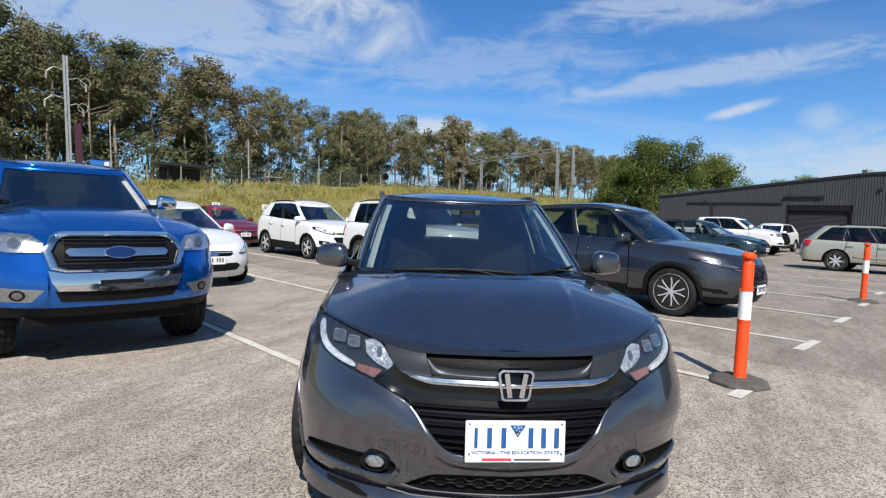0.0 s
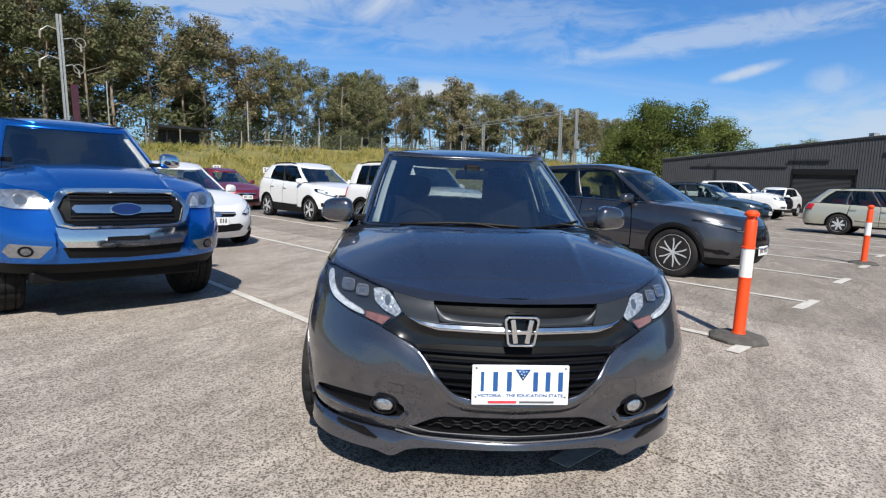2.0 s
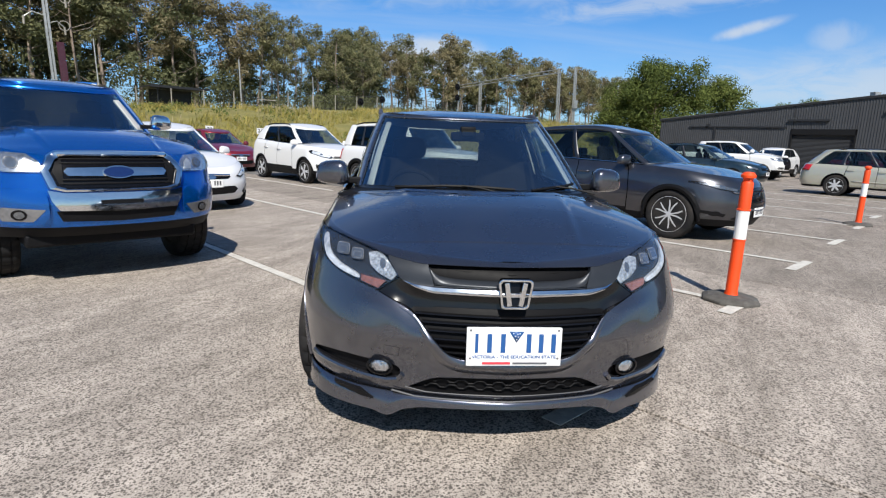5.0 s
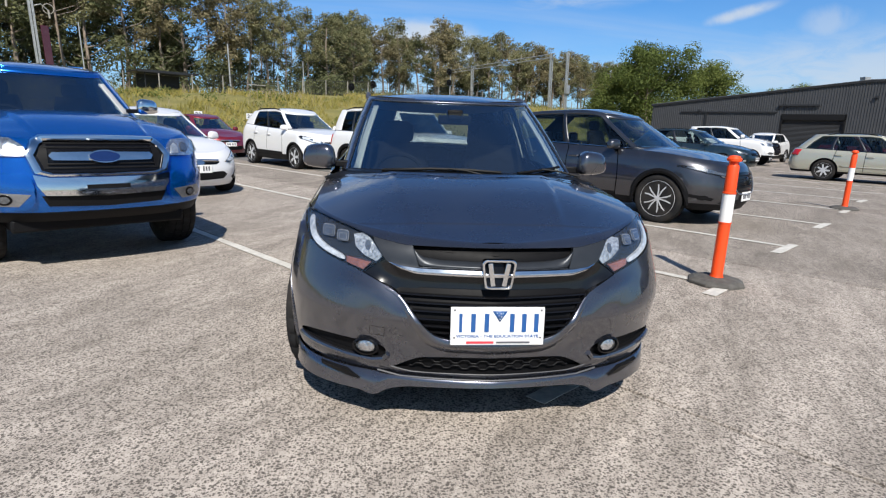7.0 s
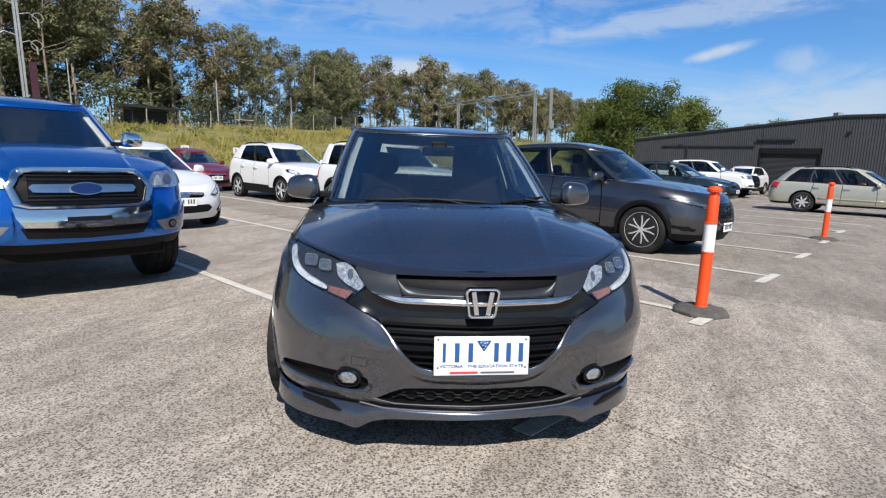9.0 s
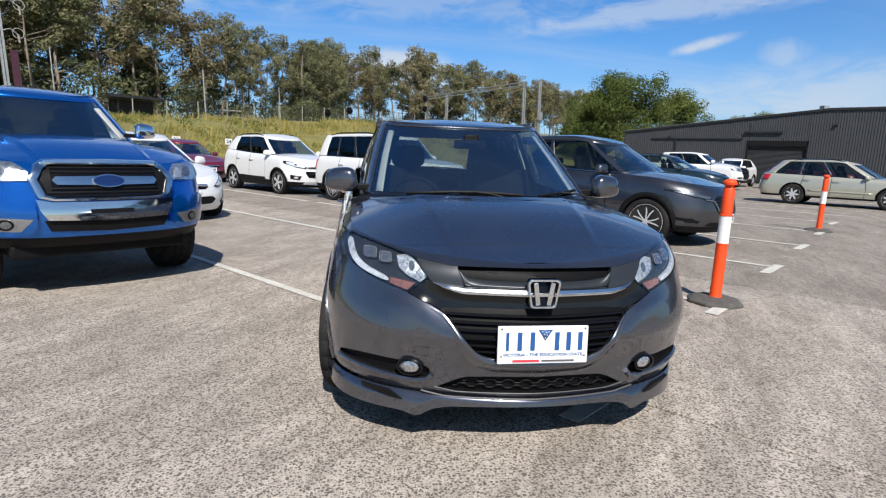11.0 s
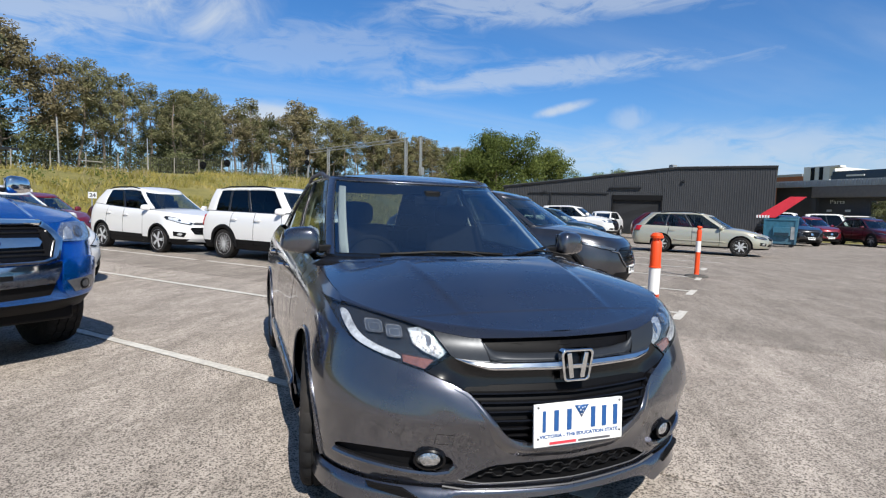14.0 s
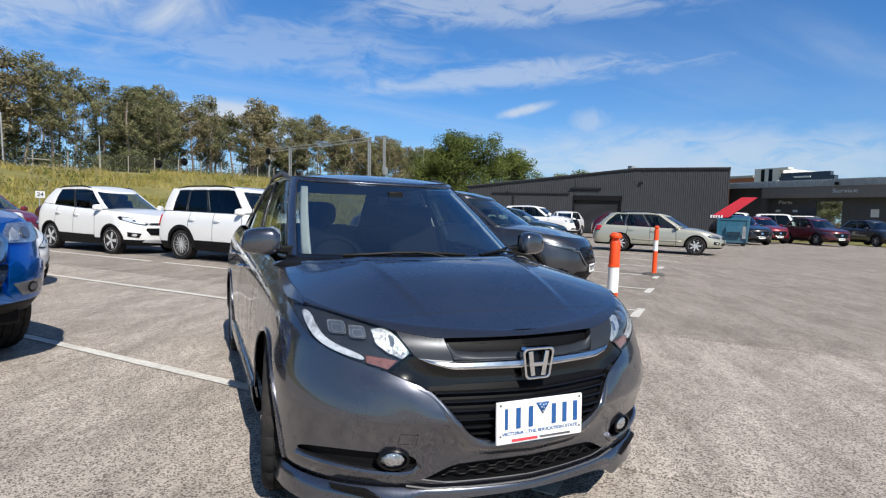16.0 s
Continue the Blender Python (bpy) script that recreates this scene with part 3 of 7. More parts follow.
def wheel(parent, x, y, r, width, spokes, finish, side, twin=True, rim_r=0.69, block=False, turn=0.0):
    """A wheel at (x, y) under a car: hub with its tyre and rim. side: +1 faces +x."""
    key = (r, width, spokes, finish.name, twin, rim_r, block)
    if key not in WHEELS:
        h, rr = width / 2, r * rim_r
        prof = [(rr, -h * 0.9), (rr * 1.06, -h), (r * 0.90, -h * 1.04), (r * 0.97, -h * 0.93), (r * 0.992, -h * 0.78)]
        for a in (-0.52, 0.0, 0.52):
            prof += [(r, h * (a - 0.17)), (r, h * (a - 0.05)), (r * 0.975, h * (a - 0.04)), (r * 0.975, h * (a + 0.04)), (r, h * (a + 0.05)), (r, h * (a + 0.17))]
        prof += [(r * 0.992, h * 0.78), (r * 0.97, h * 0.93), (r * 0.90, h * 1.04), (rr * 1.06, h), (rr, h * 0.9)]
        tyre = lathe(prof, 72 if block else 56)
        if block:
            for v in tyre.verts:
                rad = math.hypot(v.co.y, v.co.z)
                k = round(math.atan2(v.co.z, v.co.y) / (2 * math.pi) * 72) % 72
                if rad > r * 0.95 and (k % 3 == 0):
                    v.co.y *= 0.965
                    v.co.z *= 0.965
        rim = lathe([(rr * 1.01, h * 0.86), (rr * 1.0, h * 0.97), (rr * 0.988, h * 0.98), (rr * 0.975, h * 0.80)], 48)
        for i in range(spokes):
            a0 = 2 * math.pi * i / spokes
            for da in ((-0.27, 0.27) if twin == "vee" else (-0.11, 0.11) if twin else (0.0,)):
                m = Matrix.Rotation(a0, 4, "X")
                w0, w1 = (0.013, 0.014) if twin == "vee" else (0.028, 0.024) if twin else (0.034, 0.030) if spokes < 9 else (0.013, 0.019)
                vs = []
                for q, (rad, ang, w, d) in enumerate(((rr * 0.10, da * 0.5, w0, 0.010), (rr * 0.55, da * 0.8, w0, 0.012), (rr * 0.955, da * 1.15, w1, 0.0))):
                    c = Vector((0, rad * math.cos(ang), rad * math.sin(ang)))
                    e = Vector((0, -math.sin(ang), math.cos(ang)))
                    vs.append([rim.verts.new(m @ (c + e * w * sg + Vector((h * 0.86 + d - dep, 0, 0)))) for sg, dep in ((-1, 0.018), (-0.7, 0), (0.7, 0), (1, 0.018))])
                for p, q in zip(vs, vs[1:]):
                    for j in range(3):
                        rim.faces.new((p[j], p[j + 1], q[j + 1], q[j]))
        hub = lathe([(rr * 0.955, h * 0.80), (rr * 0.91, -h * 0.6), (rr * 0.86, -h * 0.55), (rr * 0.86, -h * 0.2), (rr * 0.24, -h * 0.15), (rr * 0.22, h * 0.70), (rr * 0.10, h * 0.74)], 28)
        ob = part("wheel", hub, CAVITY)
        part("tyre", tyre, RUBBER, ob, "black tyre with worn tread")
        part("rim", rim, finish, ob, "alloy rim with spokes")
        part("centre_cap", lathe([(rr * 0.15, h * 0.8), (rr * 0.15, h * 0.93), (rr * 0.11, h * 0.96)], 20), finish, ob)
        WHEELS[key] = ob
    else:
        ob = copy_thing(WHEELS[key], Matrix.Identity(4))
    ob.parent = parent
    ob.matrix_basis = pose(x, y, r, 17 * (y + x), 0, (0 if side > 0 else 180) + turn)
    return ob


def seats(car, g):
    """Dashboard, steering wheel and seats, seen through the panes. g: base height, cowl, half width, roof and how far the seats go."""
    z, cowl, w, roof, rows = g
    dash = grid([[(x, cowl + yy, z + zz - 0.05 * (abs(x) / w) ** 2) for x in span(-w, w, 12)] for yy, zz in ((0.05, -0.03), (0.25, -0.01), (0.45, -0.02), (0.55, -0.06), (0.58, -0.35))])
    part("dashboard", dash, INTERIOR, car)
    bm = lathe([(0.175 + 0.016 * math.cos(a), 0.016 * math.sin(a)) for a in (2 * math.pi * i / 8 for i in range(8))], 28, "Z", True)
    add_box(bm, -0.17, 0.17, -0.02, 0.02, -0.012, 0.004)
    add_box(bm, -0.05, 0.05, -0.05, 0.05, -0.03, 0.008)
    for v in bm.verts:
        v.co = pose(-0.36, cowl + 0.72, z - 0.045, 62, 0, 0) @ v.co
    part("steering_wheel", bm, SEAT_CLOTH, car)
    for n, y in enumerate(rows):
        for x in ((-0.37, 0.37) if n == 0 else (-0.42, 0.0, 0.42)):
            wd = 0.24 if n == 0 else 0.21
            bm = grid([[(x + wd * u * (1 - 0.25 * v**3), y + 0.22 * v - 0.05 * (1 - u * u), z - 0.45 + v * (roof - z + (0.12 if n == 0 else -0.06))) for u in span(-1, 1, 6)] for v in span(0, 1, 6)])
            part("seat", bm, SEAT_CLOTH, car, thick=0.10)
            hd = bmesh.new()
            bmesh.ops.create_uvsphere(hd, u_segments=16, v_segments=10, radius=1.0)
            for v in hd.verts:
                v.co = [math.copysign(abs(q) ** 0.6, q) for q in v.co]
                v.co = Vector((x + 0.13 * v.co.x, y + 0.22 + 0.05 * v.co.y, roof - (0.24 if n == 0 else 0.44) + 0.085 * v.co.z))
            part("headrest", hd, SEAT_CLOTH, car)


def plate(car, m, wide=0.372, tall=0.134, ink=GREY_INK, bars=((-0.34, 0.035), (-0.22, 0.035), (-0.10, 0.035), (0.12, 0.035), (0.24, 0.035), (0.36, 0.035))):
    """A number plate with bars for its number."""
    ob = part("number_plate", box(-wide / 2, wide / 2, -0.006, 0.004, -tall / 2, tall / 2), WHITE_PLASTIC, car, "white number plate with dark bars", bevel=0.003)
    ob.matrix_local = m
    for c, w in bars:
        part("number_bar", box(wide * (c - w), wide * (c + w), -0.0085, -0.005, -tall * 0.22, tall * 0.32), ink, ob)
    return ob


def build_car(name, spec, label, category, m, group=""):
    """A car from its numbers. It faces -y, its nose at y = 0."""
    S = dict(half=0.90, length=4.4, wheels=(0.86, 3.5), tyre=0.34, tyre_w=0.215, spokes=5, finish=ALLOY, twin=True, rim_r=0.69, block=False,
             paint=WHITE_PAINT, top=((0.05, 0.78), (0.5, 0.88), (1.05, 0.97), (2.5, 1.02), (4.2, 1.10)), bottom=0.22,
             wide=((0, 0.93), (0.15, 0.975), (0.45, 1.0), (0.75, 0.985), (0.90, 0.955), (1, 0.90)),
             front=((0, 0.09), (0.2, 0.02), (0.45, 0.0), (0.75, 0.03), (0.92, 0.08), (1, 0.16)), back=((0, -0.10), (0.3, 0.0), (0.7, -0.03), (1, -0.12)),
             rf=0.75, nf=2.1, rr=0.45, nr=3.0, crown=0.07, crease=None,
             g_front=(1.05, 1.85), g_back=(4.2, 3.75), g_half=(0.78, 0.58), roof=((1.8, 1.45), (2.5, 1.53), (3.6, 1.48), (4.1, 1.42)),
             g_rf=0.50, g_nf=2.4, g_rr=0.40, g_nr=3.2, roof_crown=0.04, side_windows=((0.86, 1.42), (1.47, 1.95)), pillars=BLACK_PAINT, glass=TINT, rear_glass=None,
             screen=(0.0, 0.62), rear=(2.45, 3.0), doors=None, cladding=None, handles=CHROME, rails=None, mirror=None, mirror_paint=None, interior=True, deck=True, detail=1.0, arch=1.13, sill=BLACK_PLASTIC, sweep=0.0, fine=False, door_clad=0.20, steer=0.0, gutter=False, ridge=0.0, arch_paint=None, belt=None, s_top=0.90, arch_lip=0.030)
    S.update(spec)
    car = empty(name, label, category, group)
    L, W, P = S["length"], S["half"], S["paint"]
    top, bot = pchip(*S["top"]), S["bottom"]
    fr, bk = pchip(*S["front"]), pchip(*S["back"])
    sh = Shell(W, top, (lambda y: bot), pchip(*S["wide"]), fr, (lambda s: L + bk(s)), S["rf"], S["nf"], S["rr"], S["nr"], None, S["sweep"])
    k = S["detail"]
    ss = [0, 0.04, 0.09, 0.14, 0.2, 0.27, 0.34, 0.41, 0.48, 0.55, 0.62, 0.69, 0.76, 0.82, 0.87, 0.92, 0.96, 1.0] if not S["fine"] else span(0, 0.14, 6) + span(0.14, 1.0, 36)[1:]
    yw0, yw1 = S["wheels"]
    R = S["tyre"] * S["arch"]
    hubs = [(yw0, S["tyre"]), (yw1, S["tyre"])]
    doors = S["doors"] or (lerp(yw0, yw1, 0.25), lerp(yw0, yw1, 0.60), yw1 - 0.22)
    edges = [sh.t_of(y) for y in doors]
    gap = 0.0022
    sill = 0.14

    def panel(t0, t1, s_list, nt):
        bm = sh.sheet(span(t0, t1, nt), s_list)
        arch_cut(bm, hubs, R)
        return bm

    n0 = int(34 * k) if not S["fine"] else 96
    nose = sh.sheet(span(0, 1, n0) + span(1, edges[0] - gap, max(6, int(16 * k)))[1:], ss)
    arch_cut(nose, hubs, R)
    rear = panel(edges[-1] + gap, 2, ss, int(20 * k))
    join(rear, sh.sheet(span(2, 3, int(18 * k)), ss))
    join(nose, rear)
    low = [s for s in ss if s <= sill + 0.001]
    join(nose, panel(edges[0], edges[-1], low, int(24 * k)))
    if S["cladding"] is not None:
        lim = S["cladding_s"] if "cladding_s" in S else 0.13
        for f in nose.faces:
            c = f.calc_center_median()
            if (c.z - bot) / (top(c.y) - bot) < lim:
                f.material_index = 1
    mirrored(nose)
    bmesh.ops.remove_doubles(nose, verts=nose.verts[:], dist=0.0005)
    part("body", nose, [P, S["cladding"] or P], car)
    up = [s for s in ss if s >= sill - 0.001]
    for i, (a, b) in enumerate(zip(edges, edges[1:])):
        for sg in (1, -1):
            bm = panel(a + gap, b - gap, [sill + 0.006] + up[1:], int(16 * k))
            for v in bm.verts:
                v.co.x *= sg
            if S["cladding"] is not None:
                for f in bm.faces:
                    c = f.calc_center_median()
                    f.material_index = 1 if (c.z - bot) / (top(c.y) - bot) < S["door_clad"] else 0
            door = part("door", bm, [P, S["cladding"] or P], car)
            hy = lerp(doors[i], doors[i + 1], 0.86)
            hp = sh.at(sh.t_of(hy), 0.80)
            hb = tube([(sg * (hp.x + 0.002), hp.y - 0.10, hp.z), (sg * (hp.x + 0.03), hp.y - 0.08, hp.z), (sg * (hp.x + 0.034), hp.y + 0.06, hp.z), (sg * (hp.x + 0.002), hp.y + 0.10, hp.z)], 0.013, 6)
            part("handle", hb, S["handles"], door)
    # dark inner shell closes the gaps and the wheel wells
    core = sh.sheet(span(0, 3, 50), [0.06, 0.2, 0.4, 0.6, 0.8, 0.93], -0.035)
    arch_cut(core, hubs, R * 1.02)
    mirrored(core)
    fl = [sh.at(t, 0.06, -0.035) for t in span(0, 3, 30)]
    join(core, grid([[(-p.x, p.y, p.z) for p in fl], [(0, p.y, p.z) for p in fl], [(p.x, p.y, p.z) for p in fl]]))
    for cy, cz in hubs:
        for sg in (1, -1):
            well = lathe([(R * 1.01, W * 0.93), (R * 1.01, W * 0.55), (R * 0.2, W * 0.54)], 28)
            for v in well.verts:
                v.co = Vector((sg * v.co.x, v.co.y + cy, max(v.co.z + cz, bot + 0.01)))
            join(core, well)
    part("underbody", core, CAVITY, car)
    # arch mouldings
    for cy, cz in hubs:
        for sg in (1, -1):
            pts = []
            for i in range(25):
                a = lerp(-0.12, math.pi + 0.12, i / 24)
                y, z = cy - (R + 0.004) * math.cos(a), cz + (R + 0.004) * math.sin(a)
                if z < bot + 0.01:
                    continue
                lo, hi = 0.0, 3.0
                for _ in range(24):
                    mid = (lo + hi) / 2
                    zz = min(max((z - bot) / (top(y) - bot), 0), 1)
                    lo, hi = (mid, hi) if sh.at(mid, zz).y < y else (lo, mid)
                pts.append((sg * (sh.at(lo, zz).x + 0.003), y, z))
            wide_arch = S["cladding"] is not None
            part("wheel_arch", tube(pts, S["arch_lip"] if wide_arch else 0.011, 6, 0.6), S["arch_paint"] or S["cladding"] or P, car)
    # bonnet and deck
    ga, gb = S["g_front"], S["g_back"]
    roof = pchip(*S["roof"])
    cr = S["crown"]

    def crown(y, x, w):
        c = cr * smooth((y - fr(1)) / 0.55) * (0.35 + 0.65 * smooth((y - fr(1)) / 1.0))
        u = abs(x) / max(w, 1e-4)
        z = c * (1 - u ** 2.6)
        if S["crease"]:
            (y0, x0), (y1, x1), h = S["crease"]
            xc = lerp(x0, x1, (y - y0) / (y1 - y0))
            z += (h * smooth((xc + 0.022 - abs(x)) / 0.044) + 0.22 * h * math.exp(-((abs(x) - xc + 0.008) / 0.022) ** 2)) * smooth((y - y0 + 0.03) / 0.35)
            z += S["ridge"] * max(0.0, w - max(abs(x), xc)) * smooth((y - y0 + 0.03) / 0.8)
        return z

    tc = 0.0
    while sh.at(tc, 1).y < ga[0] + 0.30:
        tc += 0.01
    us = span(-1, 1, int((110 if S["crease"] else 36) * k))
    rows = []
    for t in span(0.0, tc, int(46 * k)):
        p = sh.at(t, 1)
        w = p.x - 0.0025
        rows.append([(w * u, p.y + 0.004 * (t < 0.4), p.z + crown(p.y, w * u, w)) for u in us])
    # folded edge
    rows = [[(r[0][0], r[0][1] + 0.004, r[0][2] - 0.007)] + r + [(r[-1][0], r[-1][1] + 0.004, r[-1][2] - 0.007)] for r in rows]
    if S["gutter"]:
        # the bonnet dips to a black scuttle before the windscreen
        def scuttle(x, y):
            q = min(abs(x) / S["g_half"][0], 0.999) ** S["g_nf"]
            return smooth((y - (ga[0] + S["g_rf"] * (1 - (1 - q) ** (1 / S["g_nf"])) - 0.10)) / 0.035)
        rows = [[(x, y, z - 0.055 * scuttle(x, y)) for x, y, z in r] for r in rows]
        bm = grid(rows)
        for f in bm.faces:
            c = f.calc_center_median()
            f.material_index = 1 if scuttle(c.x, c.y) > 0.35 else 0
        part("bonnet", bm, [P, BLACK_PLASTIC], car)
        # its rear edge runs clean along the scuttle
        strip_rows = []
        wr = W * pchip(*S["wide"])(1.0)
        for x in span(-wr + 0.03, wr - 0.03, 80):
            q = min(abs(x) / S["g_half"][0], 0.999) ** S["g_nf"]
            ys = ga[0] + S["g_rf"] * (1 - (1 - q) ** (1 / S["g_nf"])) - 0.10
            ys = min(ys, ga[0] + 0.26)
            strip_rows.append([(x, ys + dy, top(ys + dy) + crown(ys + dy, x, wr) + dz) for dy, dz in ((-0.035, 0.0005), (-0.01, 0.002), (0.02, 0.0025), (0.034, 0.001), (0.038, -0.004), (0.036, -0.03))])
        part("bonnet_rear_edge", grid(strip_rows), P, car)
    else:
        part("bonnet", grid(rows), P, car)
    if S["deck"]:
        td = 3.0
        while sh.at(td, 1).y > gb[0] - 0.35:
            td -= 0.01
        rows = []
        for t in span(td, 3.0, int(18 * k)):
            p = sh.at(t, 1)
            rows.append([(p.x * u, p.y, p.z + 0.02 * (1 - abs(u) ** 2.5)) for u in us])
        part("rear_deck", grid(rows), P, car)
    # cabin
    g0, g1 = S["g_half"]
    gs = Shell(1.0, roof, (lambda y: top(min(max(y, ga[0]), gb[0])) + ((cr + S["ridge"] * 0.30) * 0.80 * (1.0 if y < ga[0] + 0.05 else max(0, 1 - (y - ga[0]) / 0.5))) - 0.012), pchip((0, g0), (0.45, lerp(g0, g1, 0.38)), (0.85, lerp(g0, g1, 0.86)), (1, g1 - 0.012)),
               pchip((0, ga[0]), (0.5, lerp(ga[0], ga[1], 0.47)), (1, ga[1])), pchip((0, gb[0]), (0.5, lerp(gb[0], gb[1], 0.4)), (1, gb[1])),
               S["g_rf"], S["g_nf"], S["g_rr"], S["g_nr"])
    s0, s1 = 0.05, S["s_top"]
    marks = sorted({0.0, 3.0, *S["screen"], *S["rear"], *(v for w in S["side_windows"] for v in w)})
    ts = []
    for a, b in zip(marks, marks[1:]):
        ts += span(a, b, max(2, int((b - a) * 22 * k)))[:-1]
    ts.append(3.0)
    gss = [0.0, s0, 0.2, 0.38, 0.55, 0.72, s1, max(0.96, (s1 + 1) / 2), 1.0]
    holes = [("windscreen", *S["screen"]), ("rear_window", *S["rear"])] + [("side_window", a, b) for a, b in S["side_windows"]]

    def hole(t):
        return next((h for h in holes if h[1] - 1e-6 < t < h[2] + 1e-6), None)

    bm = bmesh.new()
    vs = [[bm.verts.new(gs.at(t, s)) for s in gss] for t in ts]
    for i in range(len(ts) - 1):
        for j in range(len(gss) - 1):
            tm, sm = (ts[i] + ts[i + 1]) / 2, (gss[j] + gss[j + 1]) / 2
            if hole(tm) and s0 < sm < s1:
                continue
            f = bm.faces.new((vs[i][j], vs[i + 1][j], vs[i + 1][j + 1], vs[i][j + 1]))
            black = sm < s0 or (S["side_windows"][0][1] < tm < S["side_windows"][-1][0] and sm < s1)
            f.material_index = 1 if black else 0
    bmesh.ops.delete(bm, geom=[v for v in bm.verts if not v.link_faces], context="VERTS")
    mirrored(bm)
    bmesh.ops.remove_doubles(bm, verts=bm.verts[:], dist=0.0005)
    part("pillar_frame", bm, [P, S["pillars"]], car, thick=0.012)
    ring = [gs.at(t, 1) for t in ts]
    rc = S["roof_crown"]
    mid = (ring[0].y + ring[-1].y) / 2
    hl = (ring[-1].y - ring[0].y) / 2
    rows = [[(p.x * u, p.y, p.z + rc * (1 - (abs(p.x * u) / g1) ** 2.4) * (1 - min(1.0, abs((p.y - mid) / hl)) ** 3)) for u in us] for p in ring]
    part("roof", grid(rows), P, car, thick=0.006)
    if S["interior"]:
        part("headliner", grid([[(x * 0.96, y, z - 0.025) for x, y, z in row] for row in rows[2:-2]]), HEADLINER, car)
    g_mat = S["glass"]
    for nm, a, b in holes:
        mat = SCREEN if nm == "windscreen" else (S["rear_glass"] or g_mat) if nm == "rear_window" else PRIVACY if S["rear_glass"] and a > S["side_windows"][0][0] + 0.3 else g_mat
        nt = max(3, int((b - a) * 22 * k))
        bm = gs.sheet(span(a, b, nt), [s0, 0.2, 0.38, 0.55, 0.72, s1], -0.004)
        if nm == "side_window":
            for sg in (1, -1):
                o = bm.copy()
                for v in o.verts:
                    v.co.x *= sg
                part(nm, o, mat, car)
            bm.free()
        else:
            mirrored(bm)
            bmesh.ops.remove_doubles(bm, verts=bm.verts[:], dist=0.0005)
            part(nm, bm, mat, car)
    if S["interior"]:
        z = top(ga[0])
        seats(car, (z + 0.02, ga[0], g0 * 0.88, roof((ga[1] + gb[1]) / 2), (ga[0] + 1.05, ga[0] + 1.95) if gb[0] - ga[0] > 2.4 else (ga[0] + 1.05,)))
    if S["rails"] is not None:
        for sg in (1, -1):
            pts = [gs.at(t, 0.99) for t in span(0.82, 1.98, 20)]
            part("roof_rail", tube([(sg * (p.x - 0.004), p.y, p.z - 0.004 + 0.044 * smooth(min(1.0, i / 6, (20 - i) / 4))) for i, p in enumerate(pts)], 0.015, 8), S["rails"], car)
    if S["belt"] is not None:
        for sg in (1, -1):
            line = [gs.at(t, 0.045, 0.012) for t in span(0.88, S["side_windows"][-1][1], 18)]
            part("belt_moulding", tube([(sg * q.x, q.y, q.z) for q in line], 0.010, 6), S["belt"], car)
    # mirrors
    mx = S["mirror"] or (W - 0.02, ga[0] + 0.42, top(ga[0] + 0.4) + 0.06, 0.105, 0.075)
    for sg in (1, -1):
        bm = bmesh.new()
        bmesh.ops.create_uvsphere(bm, u_segments=20, v_segments=12, radius=1.0)
        for v in bm.verts:
            c = v.co
            c = Vector([math.copysign(abs(q) ** 0.60, q) for q in c])
            yy = 0.085 * c.y if c.y < 0 else 0.02 * c.y
            v.co = Vector((sg * (mx[0] + mx[3] * c.x * (1 - 0.12 * c.z)), mx[1] + yy + 0.03 * c.x, mx[2] + mx[4] * c.z * (1 - 0.10 * c.x)))
        mir = part("mirror", bm, S["mirror_paint"] or P, car)
        part("mirror_arm", box(min(sg * (mx[0] - mx[3] - 0.09), sg * (mx[0] - mx[3] * 0.6)), max(sg * (mx[0] - mx[3] - 0.09), sg * (mx[0] - mx[3] * 0.6)), mx[1] - 0.02, mx[1] + 0.02, mx[2] - mx[4] * 0.9, mx[2] - mx[4] * 0.35), BLACK_PLASTIC, mir, bevel=0.008)
        part("mirror_glass", box(min(sg * (mx[0] - mx[3] * 0.8), sg * (mx[0] + mx[3] * 0.8)), max(sg * (mx[0] - mx[3] * 0.8), sg * (mx[0] + mx[3] * 0.8)), mx[1] + 0.021, mx[1] + 0.026, mx[2] - mx[4] * 0.72, mx[2] + mx[4] * 0.72), CHROME, mir)
    # wheels
    for cy, _ in hubs:
        for sg in (1, -1):
            wheel(car, sg * (W - S["tyre_w"] / 2 - 0.012), cy, S["tyre"], S["tyre_w"], S["spokes"], S["finish"], sg, S["twin"], S["rim_r"], S["block"], S["steer"] if cy == yw0 else 0.0)
    car.matrix_world = m
    return car, sh, gs

# ---- ground ----
BANK_TOE, BANK_TOP = -24.0, -50.0


def ground_height(n, d):
    """The lot is level; behind it a grassy bank climbs to the railway."""
    u = smooth((BANK_TOE - d) / (BANK_TOE - BANK_TOP))
    h = lerp(3.3, 4.7, smooth((n - 5) / 45)) * u
    rough = 0.0 if d > BANK_TOE else 0.22 * noise.noise(Vector((n * 0.13, d * 0.13, 0.0))) * min(1.0, (BANK_TOE - d) / 6)
    return h + rough


ds = [900, 400, 180, 90, 50, 30, 15, 0, -10, -20] + [BANK_TOE - 1.5 * i for i in range(28)] + [-70, -90, -130, -220, -420, -900]
ns = [-900, -400, -200, -120, -80] + [-55 + 2.2 * i for i in range(92)] + [170, 240, 420, 900]
bm = grid([[lot(n, d, ground_height(n, d) - 0.05) for n in ns] for d in ds])
ground = tagged(part("ground", bm, dry_grass()), "rough dry grass ground rising to a railway bank", "ground", kind="structure")

